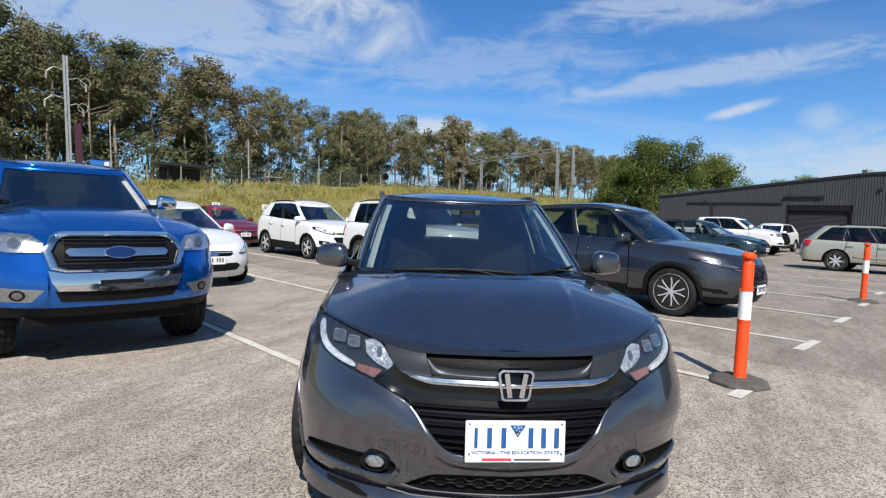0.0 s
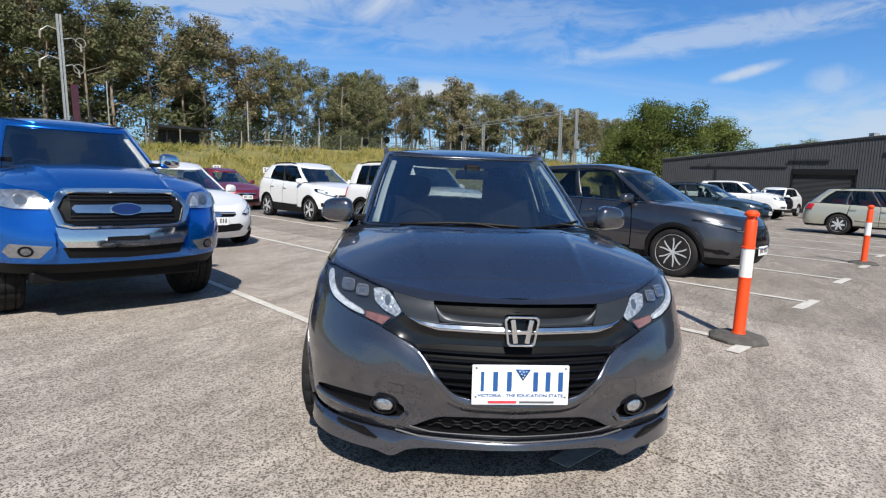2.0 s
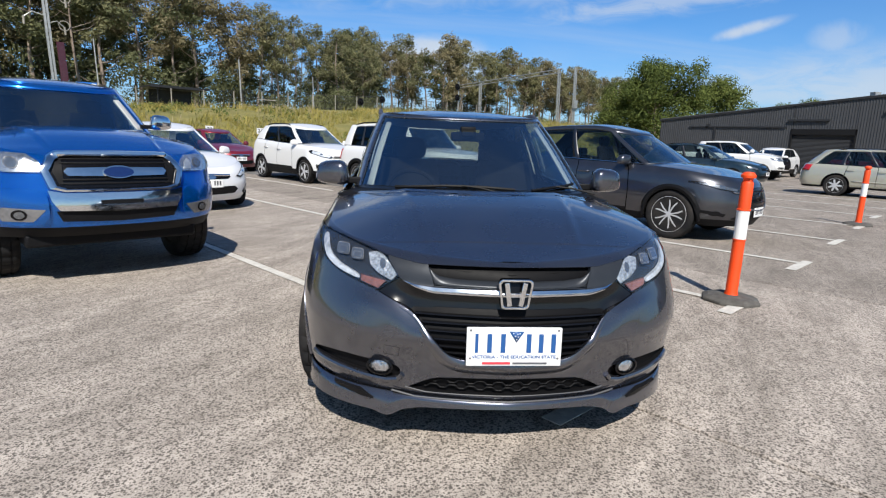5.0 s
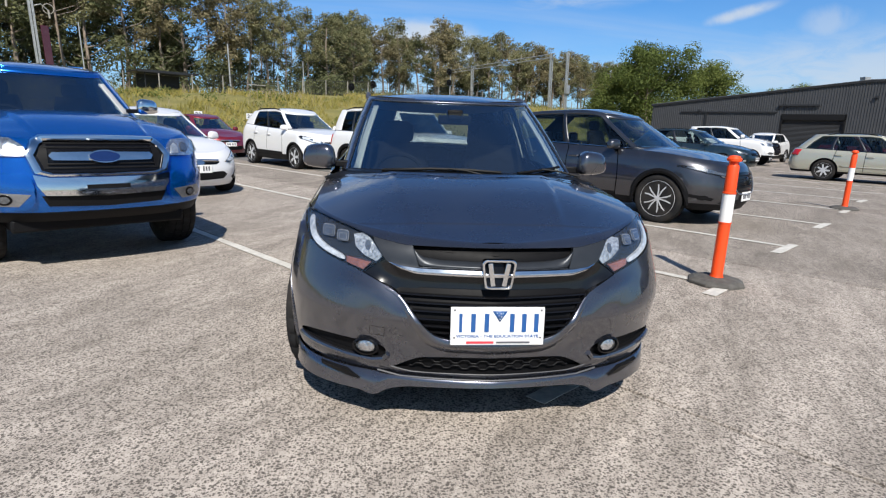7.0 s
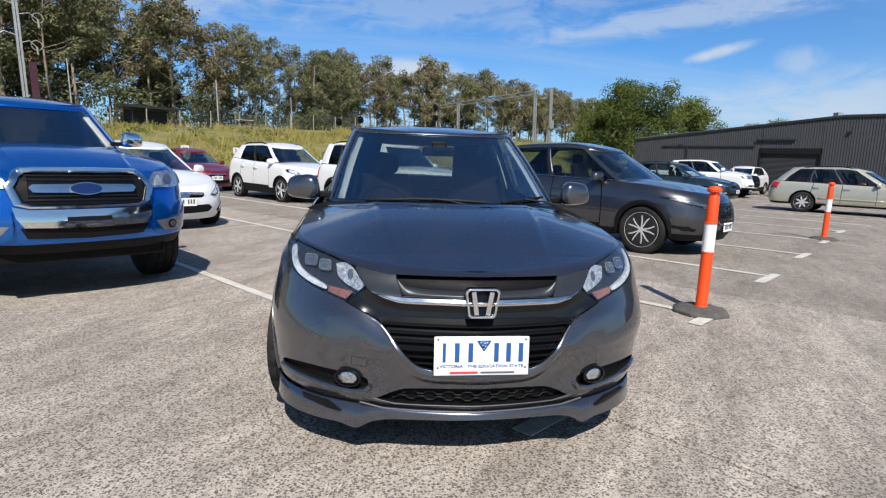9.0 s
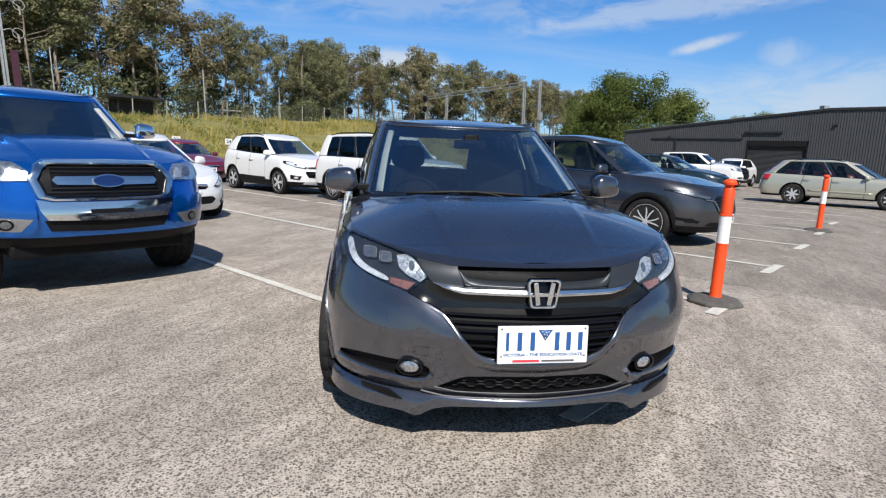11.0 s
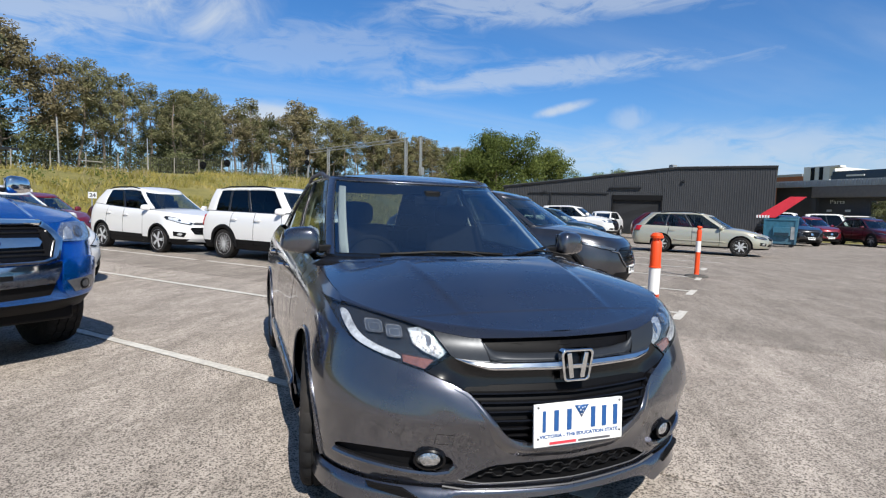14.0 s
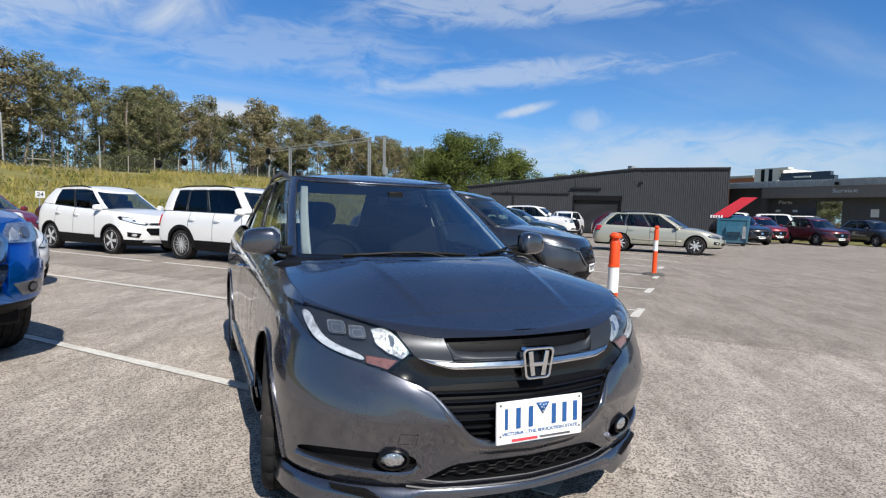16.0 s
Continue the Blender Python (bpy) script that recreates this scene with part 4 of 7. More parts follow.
# the yard: a dark bed with cast concrete strips on it, 3.6 m wide
SLAB = concrete("weathered_pavement")
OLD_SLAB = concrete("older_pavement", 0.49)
bm = bmesh.new()
corners = [lot(-45, 26), lot(42.8, 26), lot(42.8, -24.5), lot(-45, -24.5)]
lo = [bm.verts.new((c.x, c.y, -0.14)) for c in corners]
hi = [bm.verts.new((c.x, c.y, -0.016)) for c in corners]
bm.faces.new(hi)
for i in range(4):
    bm.faces.new((lo[i], lo[(i + 1) % 4], hi[(i + 1) % 4], hi[i]))
pavement = tagged(part("pavement", bm, plain("joint_dirt", (0.055, 0.050, 0.044), 0.95, 0, 0.3, 20), shade=False), "weathered pale exposed-aggregate concrete yard in long strips", "pavement", kind="structure")
slab_rng = random.Random(3)
n_edge = 0.90 - 3.6 * 13
while n_edge < 42.7:
    a, b = max(n_edge, -45) + 0.010, min(n_edge + 3.6, 42.8) - 0.010
    if b - a > 0.2:
        rise = slab_rng.uniform(-0.002, 0.001)
        rows = []
        for d in span(-24.5, 26, 100):
            wob = [0.004 * noise.noise(Vector((d * 1.7, q, 0))) for q in (a, b)]
            rows.append([lot(a + wob[0], d, -0.015), lot(a + wob[0], d, rise - 0.003), lot(a + wob[0] + 0.006, d, rise), lot(b + wob[1] - 0.006, d, rise), lot(b + wob[1], d, rise - 0.003), lot(b + wob[1], d, -0.015)])
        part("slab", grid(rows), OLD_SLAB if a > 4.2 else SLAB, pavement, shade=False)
    n_edge += 3.6

# the lane behind is darker asphalt
bm = bmesh.new()
vs = [bm.verts.new(lot(n, d, 0.006)) for n, d in ((6.9, -24.3), (24.0, -24.3), (24.0, -8.6), (6.9, -8.6))]
bm.faces.new(vs)
bm.normal_update()
bmesh.ops.solidify(bm, geom=bm.faces[:], thickness=0.004)
tagged(part("asphalt_lane", bm, asphalt(), shade=False), "darker grey asphalt lane behind the bays", "asphalt", kind="structure")

LINE_WHITE = plain("worn_line_paint", (0.60, 0.575, 0.525), 0.8, 0, 0.22, 26, 0.2, grime=0.35)


def strip(name, n0, d0, n1, d1, width, label):
    a, b = lot(n0, d0), lot(n1, d1)
    way = (b - a).normalized()
    side = Vector((-way.y, way.x, 0)) * width / 2
    bm = bmesh.new()
    k = max(2, int((b - a).length / 0.12))
    rng = random.Random(int(n0 * 100 + d0 * 7))
    rows = []
    for i in range(k + 1):
        p = a.lerp(b, i / k)
        rows.append([p + side * (1 + rng.uniform(-0.08, 0.08)) + Vector((0, 0, 0.010)), p - side * (1 + rng.uniform(-0.08, 0.08)) + Vector((0, 0, 0.010))])
    bm = grid(rows)
    bm.normal_update()
    bmesh.ops.solidify(bm, geom=bm.faces[:], thickness=0.003)
    return tagged(part(name, bm, LINE_WHITE, shade=False), label, "line marking", "bay lines", "structure")


for n in (-4.37, -1.77, 0.83, 3.43, 6.03, 8.63, 11.23, 13.83):
    strip("bay_line", n, -10.2, n, -0.06 - 0.06 * n, 0.09, "worn white painted bay line on the paving")
    strip("bay_line_end", n - (0.40 if n in (0.83, 3.43) else 0.56), -0.03 - 0.058 * n, n + (0.10 if n in (0.83, 3.43) else 0.20), -0.03 - 0.058 * n, 0.11, "short white painted bar at the head of a bay line")
for n in (6.03, 8.63, 11.23):
    strip("bay_line", n, -17.5, n, -10.6, 0.10, "worn white painted bay line on the paving")
strip("aisle_line", 8.6, -10.4, 13.8, -10.4, 0.10, "long worn white painted line across the bays")
for n in (16.4, 19.0, 24.2):
    strip("bay_line", n, -5.5, n, -0.6, 0.10, "worn white painted bay line on the paving")

# ---- dark workshop ----
WALL_N = 43.0


def ribbed(d0, d1, top_fn, z0=0.0, pitch=0.152, depth=0.034):
    """Ribbed sheet cladding along the lot's direction, with its top following a roofline."""
    rows = []
    d = d0
    while d < d1 - 1e-6:
        for off, dep in ((0.0, 0.0), (0.09, 0.0), (0.115, depth), (0.155, depth), (0.18, 0.0)):
            q = min(d + off * pitch / 0.25, d1)
            rows.append([lot(WALL_N - dep, q, z0), lot(WALL_N - dep, q, top_fn(q))])
        d += pitch
    return grid(rows)


def eave(d):
    return lerp(3.64, 5.1, smooth_lin((d + 19.7) / 14.1)) if d < -5.6 else 5.08


def smooth_lin(u):
    return min(max(u, 0.0), 1.0)


shed = empty("workshop", "low charcoal workshop clad in ribbed sheet metal", "building")
DOOR_D0, DOOR_D1, DOOR_H = -10.3, -6.7, 3.0
bm = ribbed(-19.7, DOOR_D0, eave)
join(bm, ribbed(DOOR_D1, 0.7, eave))
join(bm, ribbed(DOOR_D0, DOOR_D1, eave, DOOR_H))
part("wall", bm, CLADDING, shed, "ribbed charcoal sheet wall", shade=False)
bm = bmesh.new()
for a, b in (((43.02, -19.7), (80, -19.7)), ((43.02, 0.7), (80, 0.7)), ((80, -19.7), (80, 0.7))):
    p, q = lot(*a), lot(*b)
    h0, h1 = eave(a[1]), eave(b[1])
    bm.faces.new([bm.verts.new(v) for v in ((p.x, p.y, 0), (q.x, q.y, 0), (q.x, q.y, h1), (p.x, p.y, h0))])
part("end_wall", bm, CLADDING, shed, shade=False, thick=0.08)
part("roof", grid([[lot(WALL_N - 0.06, d, eave(d) + 0.05), lot(80, d, eave(d) + 0.05)] for d in (-19.8, -5.6, 0.8)]), plain("roof_steel", (0.13, 0.135, 0.145), 0.45, 0.3, 0.1, 5), shed, shade=False, thick=0.10)
bm = grid([[lot(WALL_N - 0.09, d, eave(d) - 0.07), lot(WALL_N - 0.10, d, eave(d) + 0.06)] for d in span(-19.8, -5.6, 10) + span(-5.6, 0.8, 4)[1:]])
part("fascia", bm, DARK_STEEL, shed, shade=False, thick=0.04)
rows = []
z = 0.05
while z < DOOR_H:
    rows += [[lot(WALL_N + 0.16, DOOR_D0, z), lot(WALL_N + 0.16, DOOR_D1, z)], [lot(WALL_N + 0.13, DOOR_D0, z + 0.04), lot(WALL_N + 0.13, DOOR_D1, z + 0.04)]]
    z += 0.085
part("roller_door", grid(rows), plain("roller_steel", (0.040, 0.042, 0.046), 0.45, 0.3, 0.1, 8), shed, "closed dark roller door", shade=False)
bm = bmesh.new()
for d0, d1, z0, z1 in ((DOOR_D0 - 0.1, DOOR_D0, 0, DOOR_H), (DOOR_D1, DOOR_D1 + 0.1, 0, DOOR_H), (DOOR_D0 - 0.1, DOOR_D1 + 0.1, DOOR_H - 0.35, DOOR_H + 0.02)):
    for_box = [lot(WALL_N - 0.05 + e, d, z) for e in (0, 0.2) for d in (d0, d1) for z in (z0, z1)]
    vs = [bm.verts.new(v) for v in for_box]
    for f in ((0, 1, 3, 2), (4, 6, 7, 5), (0, 4, 5, 1), (2, 3, 7, 6), (0, 2, 6, 4), (1, 5, 7, 3)):
        bm.faces.new([vs[i] for i in f])
part("door_frame", bm, plain("black_frame", (0.008, 0.008, 0.009), 0.6, spec=0.2), shed, shade=False)


def wall_box(d0, d1, z0, z1, out):
    bm = bmesh.new()
    vs = [bm.verts.new(lot(WALL_N - e, d, z)) for e in (0.0, out) for d in (d0, d1) for z in (z0, z1)]
    for f in ((0, 1, 3, 2), (4, 6, 7, 5), (0, 4, 5, 1), (2, 3, 7, 6), (0, 2, 6, 4), (1, 5, 7, 3)):
        bm.faces.new([vs[i] for i in f])
    return bm


part("door_hood", wall_box(-10.6, -8.2, 3.54, 3.66, 0.18), DARK_STEEL, shed)
part("rail_cover", wall_box(-17.4, -10.7, 3.10, 3.18, 0.12), DARK_STEEL, shed)
part("downpipe", wall_box(-15.5, -15.38, 0.0, 3.1, 0.12), DARK_STEEL, shed)
for d, z in ((-16.0, 3.25), (-5.2, 4.1)):
    lamp = part("flood_lamp", wall_box(d - 0.09, d + 0.09, z - 0.07, z + 0.07, 0.2), DARK_STEEL, shed)
p = lot(43.6, -6.1, 5.15)
part("roof_vent", box(p.x - 0.2, p.x + 0.2, p.y - 0.2, p.y + 0.2, p.z, p.z + 0.22), GALV, shed)

# ---- cars ----
def front_kit(car, sh, lamp, grille=None, bar=None, lower=None, fog=None, badge=None, plate_z=None, bar_mat=CHROME, grille_mat=GLOSS_BLACK, slats=3, lamp_mat=LAMP_GREY, fog_mat=REFLECTOR):
    """Lamps, grille and plate laid on the front of a body."""
    if grille:
        g = part("grille", conform(sh, grille, 0.006, 0.03), grille_mat, car)
        zs = [z for _, z in grille]
        for i in range(slats):
            z = lerp(min(zs), max(zs), (i + 1) / (slats + 1))
            xs = cut_at(grille, z)
            if xs:
                part("slat", along_face(sh, [(xs[0] + 0.02, z), (0, z), (xs[1] - 0.02, z)], 0.010, 0.007, 6), BLACK_PLASTIC, g)
    if lower:
        part("lower_grille", conform(sh, lower, 0.005, 0.03), BLACK_PLASTIC, car)
    for poly in (lamp, flip(lamp)):
        h = part("headlamp", conform(sh, poly, 0.014, 0.04, 0.025), BLACK_PLASTIC, car)
        cx, cz = sum(x for x, _ in poly) / len(poly), sum(z for _, z in poly) / len(poly)
        part("reflector", conform(sh, [(lerp(cx, x, 0.84), lerp(cz, z, 0.78)) for x, z in poly], 0.020, 0.01, 0.025), lamp_mat, h)
        part("projector", conform(sh, ellipse(cx, cz, 0.030, 0.026, 14), 0.026, 0.01), LENS_DARK, h)
        part("lens", conform(sh, poly, 0.032, 0.02, 0.025), CLEAR, h)
    if bar:
        part("grille_bar", along_face(sh, bar, 0.012, 0.020, 8), bar_mat, car, "chrome grille bar")
    if fog:
        for poly in (fog, flip(fog)):
            f = part("fog_lamp", conform(sh, poly, 0.014, 0.03, 0.025), BLACK_PLASTIC, car)
            cx, cz = sum(x for x, _ in poly) / len(poly), sum(z for _, z in poly) / len(poly)
            part("fog_lens", conform(sh, ellipse(cx, cz, 0.045, 0.035, 14), 0.020, 0.01), fog_mat, f)
    if badge:
        part("badge", conform(sh, ellipse(0, badge[0], badge[1], badge[2], 20), 0.03, 0.03), CHROME, car, "plain chrome badge")
    if plate_z is not None:
        plate(car, Matrix.Translation((0, sh.face(0, plate_z) - 0.012, plate_z)))


def cut_at(poly, z):
    z += 0.0007
    xs = []
    for (x0, z0), (x1, z1) in zip(poly, poly[1:] + poly[:1]):
        if (z0 - z) * (z1 - z) < 0:
            xs.append(lerp(x0, x1, (z - z0) / (z1 - z0)))
    return (min(xs), max(xs)) if len(xs) > 1 else None


def tail_lamps(car, sh, s0=0.70, s1=0.97, t0=2.0, t1=2.6):
    for sg in (1, -1):
        bm = sh.sheet(span(t0, t1, 8), span(s0, s1, 4), 0.012)
        for v in bm.verts:
            v.co.x *= sg
        part("tail_lamp", bm, RED_LENS, car, "red tail lamp", thick=0.015)


# outlines on the front of the grey SUV, right half from the top middle to the bottom middle
def rounded_off(poly, times=2, keep=()):
    """Rounds an outline's corners, but for those kept."""
    keep = {(round(x, 3), round(z, 3)) for x, z in keep}
    for _ in range(times):
        made = []
        for i, (x, z) in enumerate(poly):
            (xa, za), (xb, zb) = poly[i - 1], poly[(i + 1) % len(poly)]
            if (round(abs(x), 3), round(z, 3)) in keep:
                made.append((x, z))
            else:
                made += [(lerp(x, xa, 0.25), lerp(z, za, 0.25)), (lerp(x, xb, 0.25), lerp(z, zb, 0.25))]
        poly = made
    return poly


HRV_BLACK = sym([(0.0, 0.822), (0.26, 0.822), (0.35, 0.824), (0.43, 0.832), (0.497, 0.824), (0.447, 0.747), (0.533, 0.687), (0.44, 0.648), (0.398, 0.626), (0.370, 0.602), (0.340, 0.565), (0.313, 0.528), (0.285, 0.492), (0.258, 0.464), (0.225, 0.447), (0.19, 0.440), (0.0, 0.439)])
HRV_LOW = rounded_off(sym([(0.0, 0.364), (0.270, 0.356), (0.325, 0.342), (0.405, 0.296), (0.31, 0.284), (0.0, 0.290)]), 1, ((0.405, 0.296),))
HRV_FOG = rounded_off([(0.820, 0.366), (0.800, 0.390), (0.703, 0.404), (0.58, 0.400), (0.487, 0.397), (0.443, 0.382), (0.434, 0.357), (0.452, 0.338), (0.49, 0.331), (0.58, 0.336), (0.704, 0.349), (0.79, 0.357)])
LAMP_TIPS = ((0.447, 0.747), (0.533, 0.687), (0.497, 0.824), (0.818, 0.893))
LAMP = rounded_off([(0.818, 0.893), (0.794, 0.891), (0.726, 0.882), (0.66, 0.868), (0.594, 0.853), (0.54, 0.838), (0.497, 0.824), (0.447, 0.747), (0.490, 0.716), (0.533, 0.687), (0.61, 0.711), (0.667, 0.729), (0.71, 0.747), (0.766, 0.778), (0.793, 0.815), (0.812, 0.860)], 1, LAMP_TIPS)
shoulder = pchip((0.36, 0.575), (0.45, 0.610), (0.6, 0.655), (0.9, 0.705))


def hrv_relief(x, z):
    """The raised band round the lower grille and the soft shoulder under the lamps."""
    x = abs(x)
    if z > 0.80:
        return 0.0
    d = max(0.0, -inside(HRV_BLACK, x, z))
    y = -0.010 * (1 - smooth(d / 0.13)) * smooth((0.695 - z) / 0.07) * smooth((z - 0.36) / 0.05)
    y -= 0.010 * smooth((x - 0.36) / 0.12) * (1 - smooth(abs(z - shoulder(x)) / 0.12))
    return y


HRV = dict(half=0.886, length=4.29, wheels=(0.86, 3.46), tyre=0.334, tyre_w=0.215, paint=GREY_PAINT, spokes=5, block=True, detail=1.7, sweep=0.16, fine=True,
           top=((0.06, 0.806), (0.15, 0.831), (0.25, 0.855), (0.5, 0.900), (1.0, 0.957), (1.6, 0.998), (3.0, 1.06), (4.2, 1.10)), bottom=0.235,
           front=((0, 0.045), (0.10, 0.025), (0.3, 0.010), (0.46, -0.020), (0.50, -0.026), (0.53, -0.022), (0.75, 0.030), (0.90, 0.046), (0.96, 0.065), (1, 0.11)), rf=0.55, nf=3.2, crown=0.040,
           wide=((0, 0.95), (0.12, 0.985), (0.4, 1.0), (0.55, 1.0), (0.7, 0.985), (0.85, 0.965), (0.94, 0.925), (1, 0.88)),
           crease=((0.15, 0.325), (1.0, 0.43), 0.005), ridge=0.11, steer=-9.0, gutter=True, s_top=0.965,
           g_front=(1.0, 1.80), g_back=(4.15, 3.55), g_half=(0.735, 0.605), roof=((1.7, 1.445), (2.3, 1.475), (3.2, 1.460), (4.0, 1.39)), roof_crown=0.045, screen=(0.0, 0.725), rear=(2.72, 3.0),
           side_windows=((0.84, 1.44), (1.50, 1.90)), rails=SATIN_GREY, mirror=(0.848, 1.40, 1.085, 0.098, 0.072), rear_glass=REAR_PANE, pillars=FRIT)
hrv, hrv_sh, hrv_gs = build_car("compact_suv", HRV, "dark graphite grey compact SUV parked across the bay lines", "car", pose(0, 0, 0, 0, 0, -1.2), "parked cars")

RANGER = dict(half=0.93, length=5.35, wheels=(0.92, 4.14), tyre=0.385, tyre_w=0.265, paint=BLUE_PAINT, spokes=6, twin=False, finish=DARK_ALLOY, rim_r=0.60, block=True, detail=1.4, arch=1.18, cladding=BLACK_PLASTIC, cladding_s=0.141, door_clad=0.10, arch_lip=0.016, arch_paint=BLUE_PAINT,
              top=((0.05, 1.03), (0.4, 1.125), (1.2, 1.215), (2.6, 1.235), (5.2, 1.24)), bottom=0.42, crown=0.08,
              wide=((0, 0.95), (0.2, 0.99), (0.5, 1.0), (0.8, 0.985), (0.93, 0.95), (1, 0.90)),
              front=((0, 0.10), (0.15, 0.02), (0.4, 0.0), (0.75, 0.04), (0.93, 0.08), (1, 0.14)), rf=0.62, nf=2.6, rr=0.2, nr=5,
              crease=((0.2, 0.42), (1.2, 0.50), 0.015), g_front=(1.30, 2.05), g_back=(3.55, 3.35), g_half=(0.80, 0.64), roof=((2.0, 1.725), (2.7, 1.785), (3.5, 1.765)),
              side_windows=((0.84, 1.45), (1.50, 1.96)), doors=(1.45, 2.5, 3.5), mirror=(0.800, 1.46, 1.385, 0.112, 0.080), mirror_paint=CHROME, rear_glass=PRIVACY)
ranger, rg_sh, rg_gs = build_car("pickup_truck", RANGER, "bright blue dual-cab pickup truck with chrome grille", "pickup truck", in_bay(-0.34, -3.95), "parked cars")

HATCH = dict(half=0.85, length=4.12, wheels=(0.84, 3.41), tyre=0.305, paint=WHITE_PAINT,
             top=((0.05, 0.70), (0.5, 0.80), (1.0, 0.90), (2.5, 0.98), (4.0, 1.04)), bottom=0.18, roof=((1.8, 1.36), (2.4, 1.44), (3.4, 1.38), (3.9, 1.30)),
             g_front=(1.02, 1.85), g_back=(4.0, 3.3), g_half=(0.74, 0.54))
hatch, ht_sh, _ = build_car("hatchback", HATCH, "small white hatchback parked behind the blue pickup", "car", in_bay(2.05, -8.05), "parked cars")

CX5 = dict(half=0.92, length=4.55, wheels=(0.93, 3.63), tyre=0.36, tyre_w=0.225, paint=CX_PAINT, spokes=5, twin="vee", cladding=BLACK_PLASTIC, cladding_s=0.14, detail=1.2,
           top=((0.05, 0.90), (0.4, 0.96), (1.1, 1.04), (2.5, 1.08), (4.4, 1.14)), bottom=0.24, rf=0.8, nf=2.2, crown=0.06,
           roof=((1.9, 1.56), (2.5, 1.64), (3.6, 1.60), (4.2, 1.50)), g_front=(1.12, 1.90), g_back=(4.40, 3.80), g_half=(0.79, 0.62), screen=(0.0, 0.70), side_windows=((0.82, 1.40), (1.45, 1.95)), rim_r=0.73,
           mirror=(0.93, 1.72, 1.12, 0.105, 0.075), handles=CX_PAINT, finish=ALLOY, arch_lip=0.042, belt=CHROME)
cx5, cx_sh, _ = build_car("medium_suv", CX5, "dark metallic grey medium SUV with alloy wheels", "car", in_bay(7.32, -1.33), "parked cars")

TRAX = dict(half=0.885, length=4.26, wheels=(0.87, 3.425), tyre=0.34, paint=WHITE_PAINT, cladding=BLACK_PLASTIC, cladding_s=0.20, door_clad=0.25, rails=BLACK_PLASTIC, rim_r=0.75, side_windows=((0.84, 1.40), (1.45, 1.84)), rear_glass=PRIVACY, screen=(0.0, 0.68),
            top=((0.05, 0.94), (0.4, 1.01), (1.0, 1.06), (2.5, 1.12), (4.1, 1.22)), bottom=0.22, roof=((1.7, 1.55), (2.3, 1.64), (3.2, 1.63), (4.0, 1.55)), roof_crown=0.055,
            g_front=(0.98, 1.76), g_back=(4.18, 3.92), g_half=(0.77, 0.60), handles=WHITE_PAINT)
trax, tx_sh, _ = build_car("small_suv", TRAX, "white small SUV with black sills facing the aisle", "car", in_bay(7.4, -11.95), "parked cars")

JEEP = dict(half=0.90, length=4.24, wheels=(0.82, 3.39), tyre=0.35, paint=WHITE_PAINT, cladding=BLACK_PLASTIC, cladding_s=0.18, rails=BLACK_PLASTIC, arch=1.18,
            top=((0.05, 1.02), (0.4, 1.05), (1.1, 1.08), (2.5, 1.10), (4.2, 1.12)), bottom=0.24, roof=((1.5, 1.62), (2.2, 1.68), (3.4, 1.67), (4.1, 1.63)),
            g_front=(1.12, 1.62), g_back=(4.20, 4.05), g_half=(0.80, 0.66), nr=5.0, rr=0.25, g_rr=0.25, g_nr=5, side_windows=((0.86, 1.38), (1.42, 1.70), (1.73, 1.93)), glass=PRIVACY, finish=ALLOY, spokes=7, twin="vee", rim_r=0.72, arch_lip=0.05, door_clad=0.24, handles=WHITE_PAINT)
jeep, jp_sh, _ = build_car("boxy_suv", JEEP, "white boxy small SUV with black wheel arches", "car", in_bay(7.65, -7.2), "parked cars")

RED_HATCH = dict(HATCH, paint=RED_PAINT)
redh, rh_sh, _ = build_car("red_hatchback", RED_HATCH, "red hatchback parked against the grass bank", "car", in_bay(6.9, -17.6), "parked cars")

TEAL = dict(half=0.91, length=4.78, wheels=(0.95, 3.62), tyre=0.335, paint=TEAL_PAINT, top=((0.05, 0.80), (0.5, 0.90), (1.2, 0.98), (2.5, 1.02), (4.6, 1.08)), bottom=0.24,
            roof=((2.0, 1.47), (2.6, 1.55), (3.9, 1.52), (4.5, 1.44)), g_front=(1.22, 2.05), g_back=(4.6, 4.15), rails=BLACK_PLASTIC)
teal, te_sh, _ = build_car("station_wagon", TEAL, "dark teal station wagon parked behind the champagne wagon", "car", in_bay(21.75, -5.4), "parked cars")

UTE = dict(RANGER, paint=WHITE_PAINT, arch_paint=WHITE_PAINT, detail=1.0, g_back=(4.35, 4.15), roof=((2.0, 1.76), (2.7, 1.82), (4.3, 1.79)), mirror_paint=WHITE_PAINT, block=False, finish=ALLOY, tyre=0.37)
ute, ut_sh, _ = build_car("white_pickup_truck", UTE, "white dual-cab pickup truck with a black grille", "pickup truck", in_bay(29.3, -6.7), "parked cars")

SUV2 = dict(TRAX, roof=((1.7, 1.54), (2.3, 1.60), (3.3, 1.58), (3.9, 1.48)))
suv2, s2_sh, _ = build_car("white_suv", SUV2, "white small SUV with dark windows by the workshop", "car", in_bay(32.4, -8.95, -92.0), "parked cars")

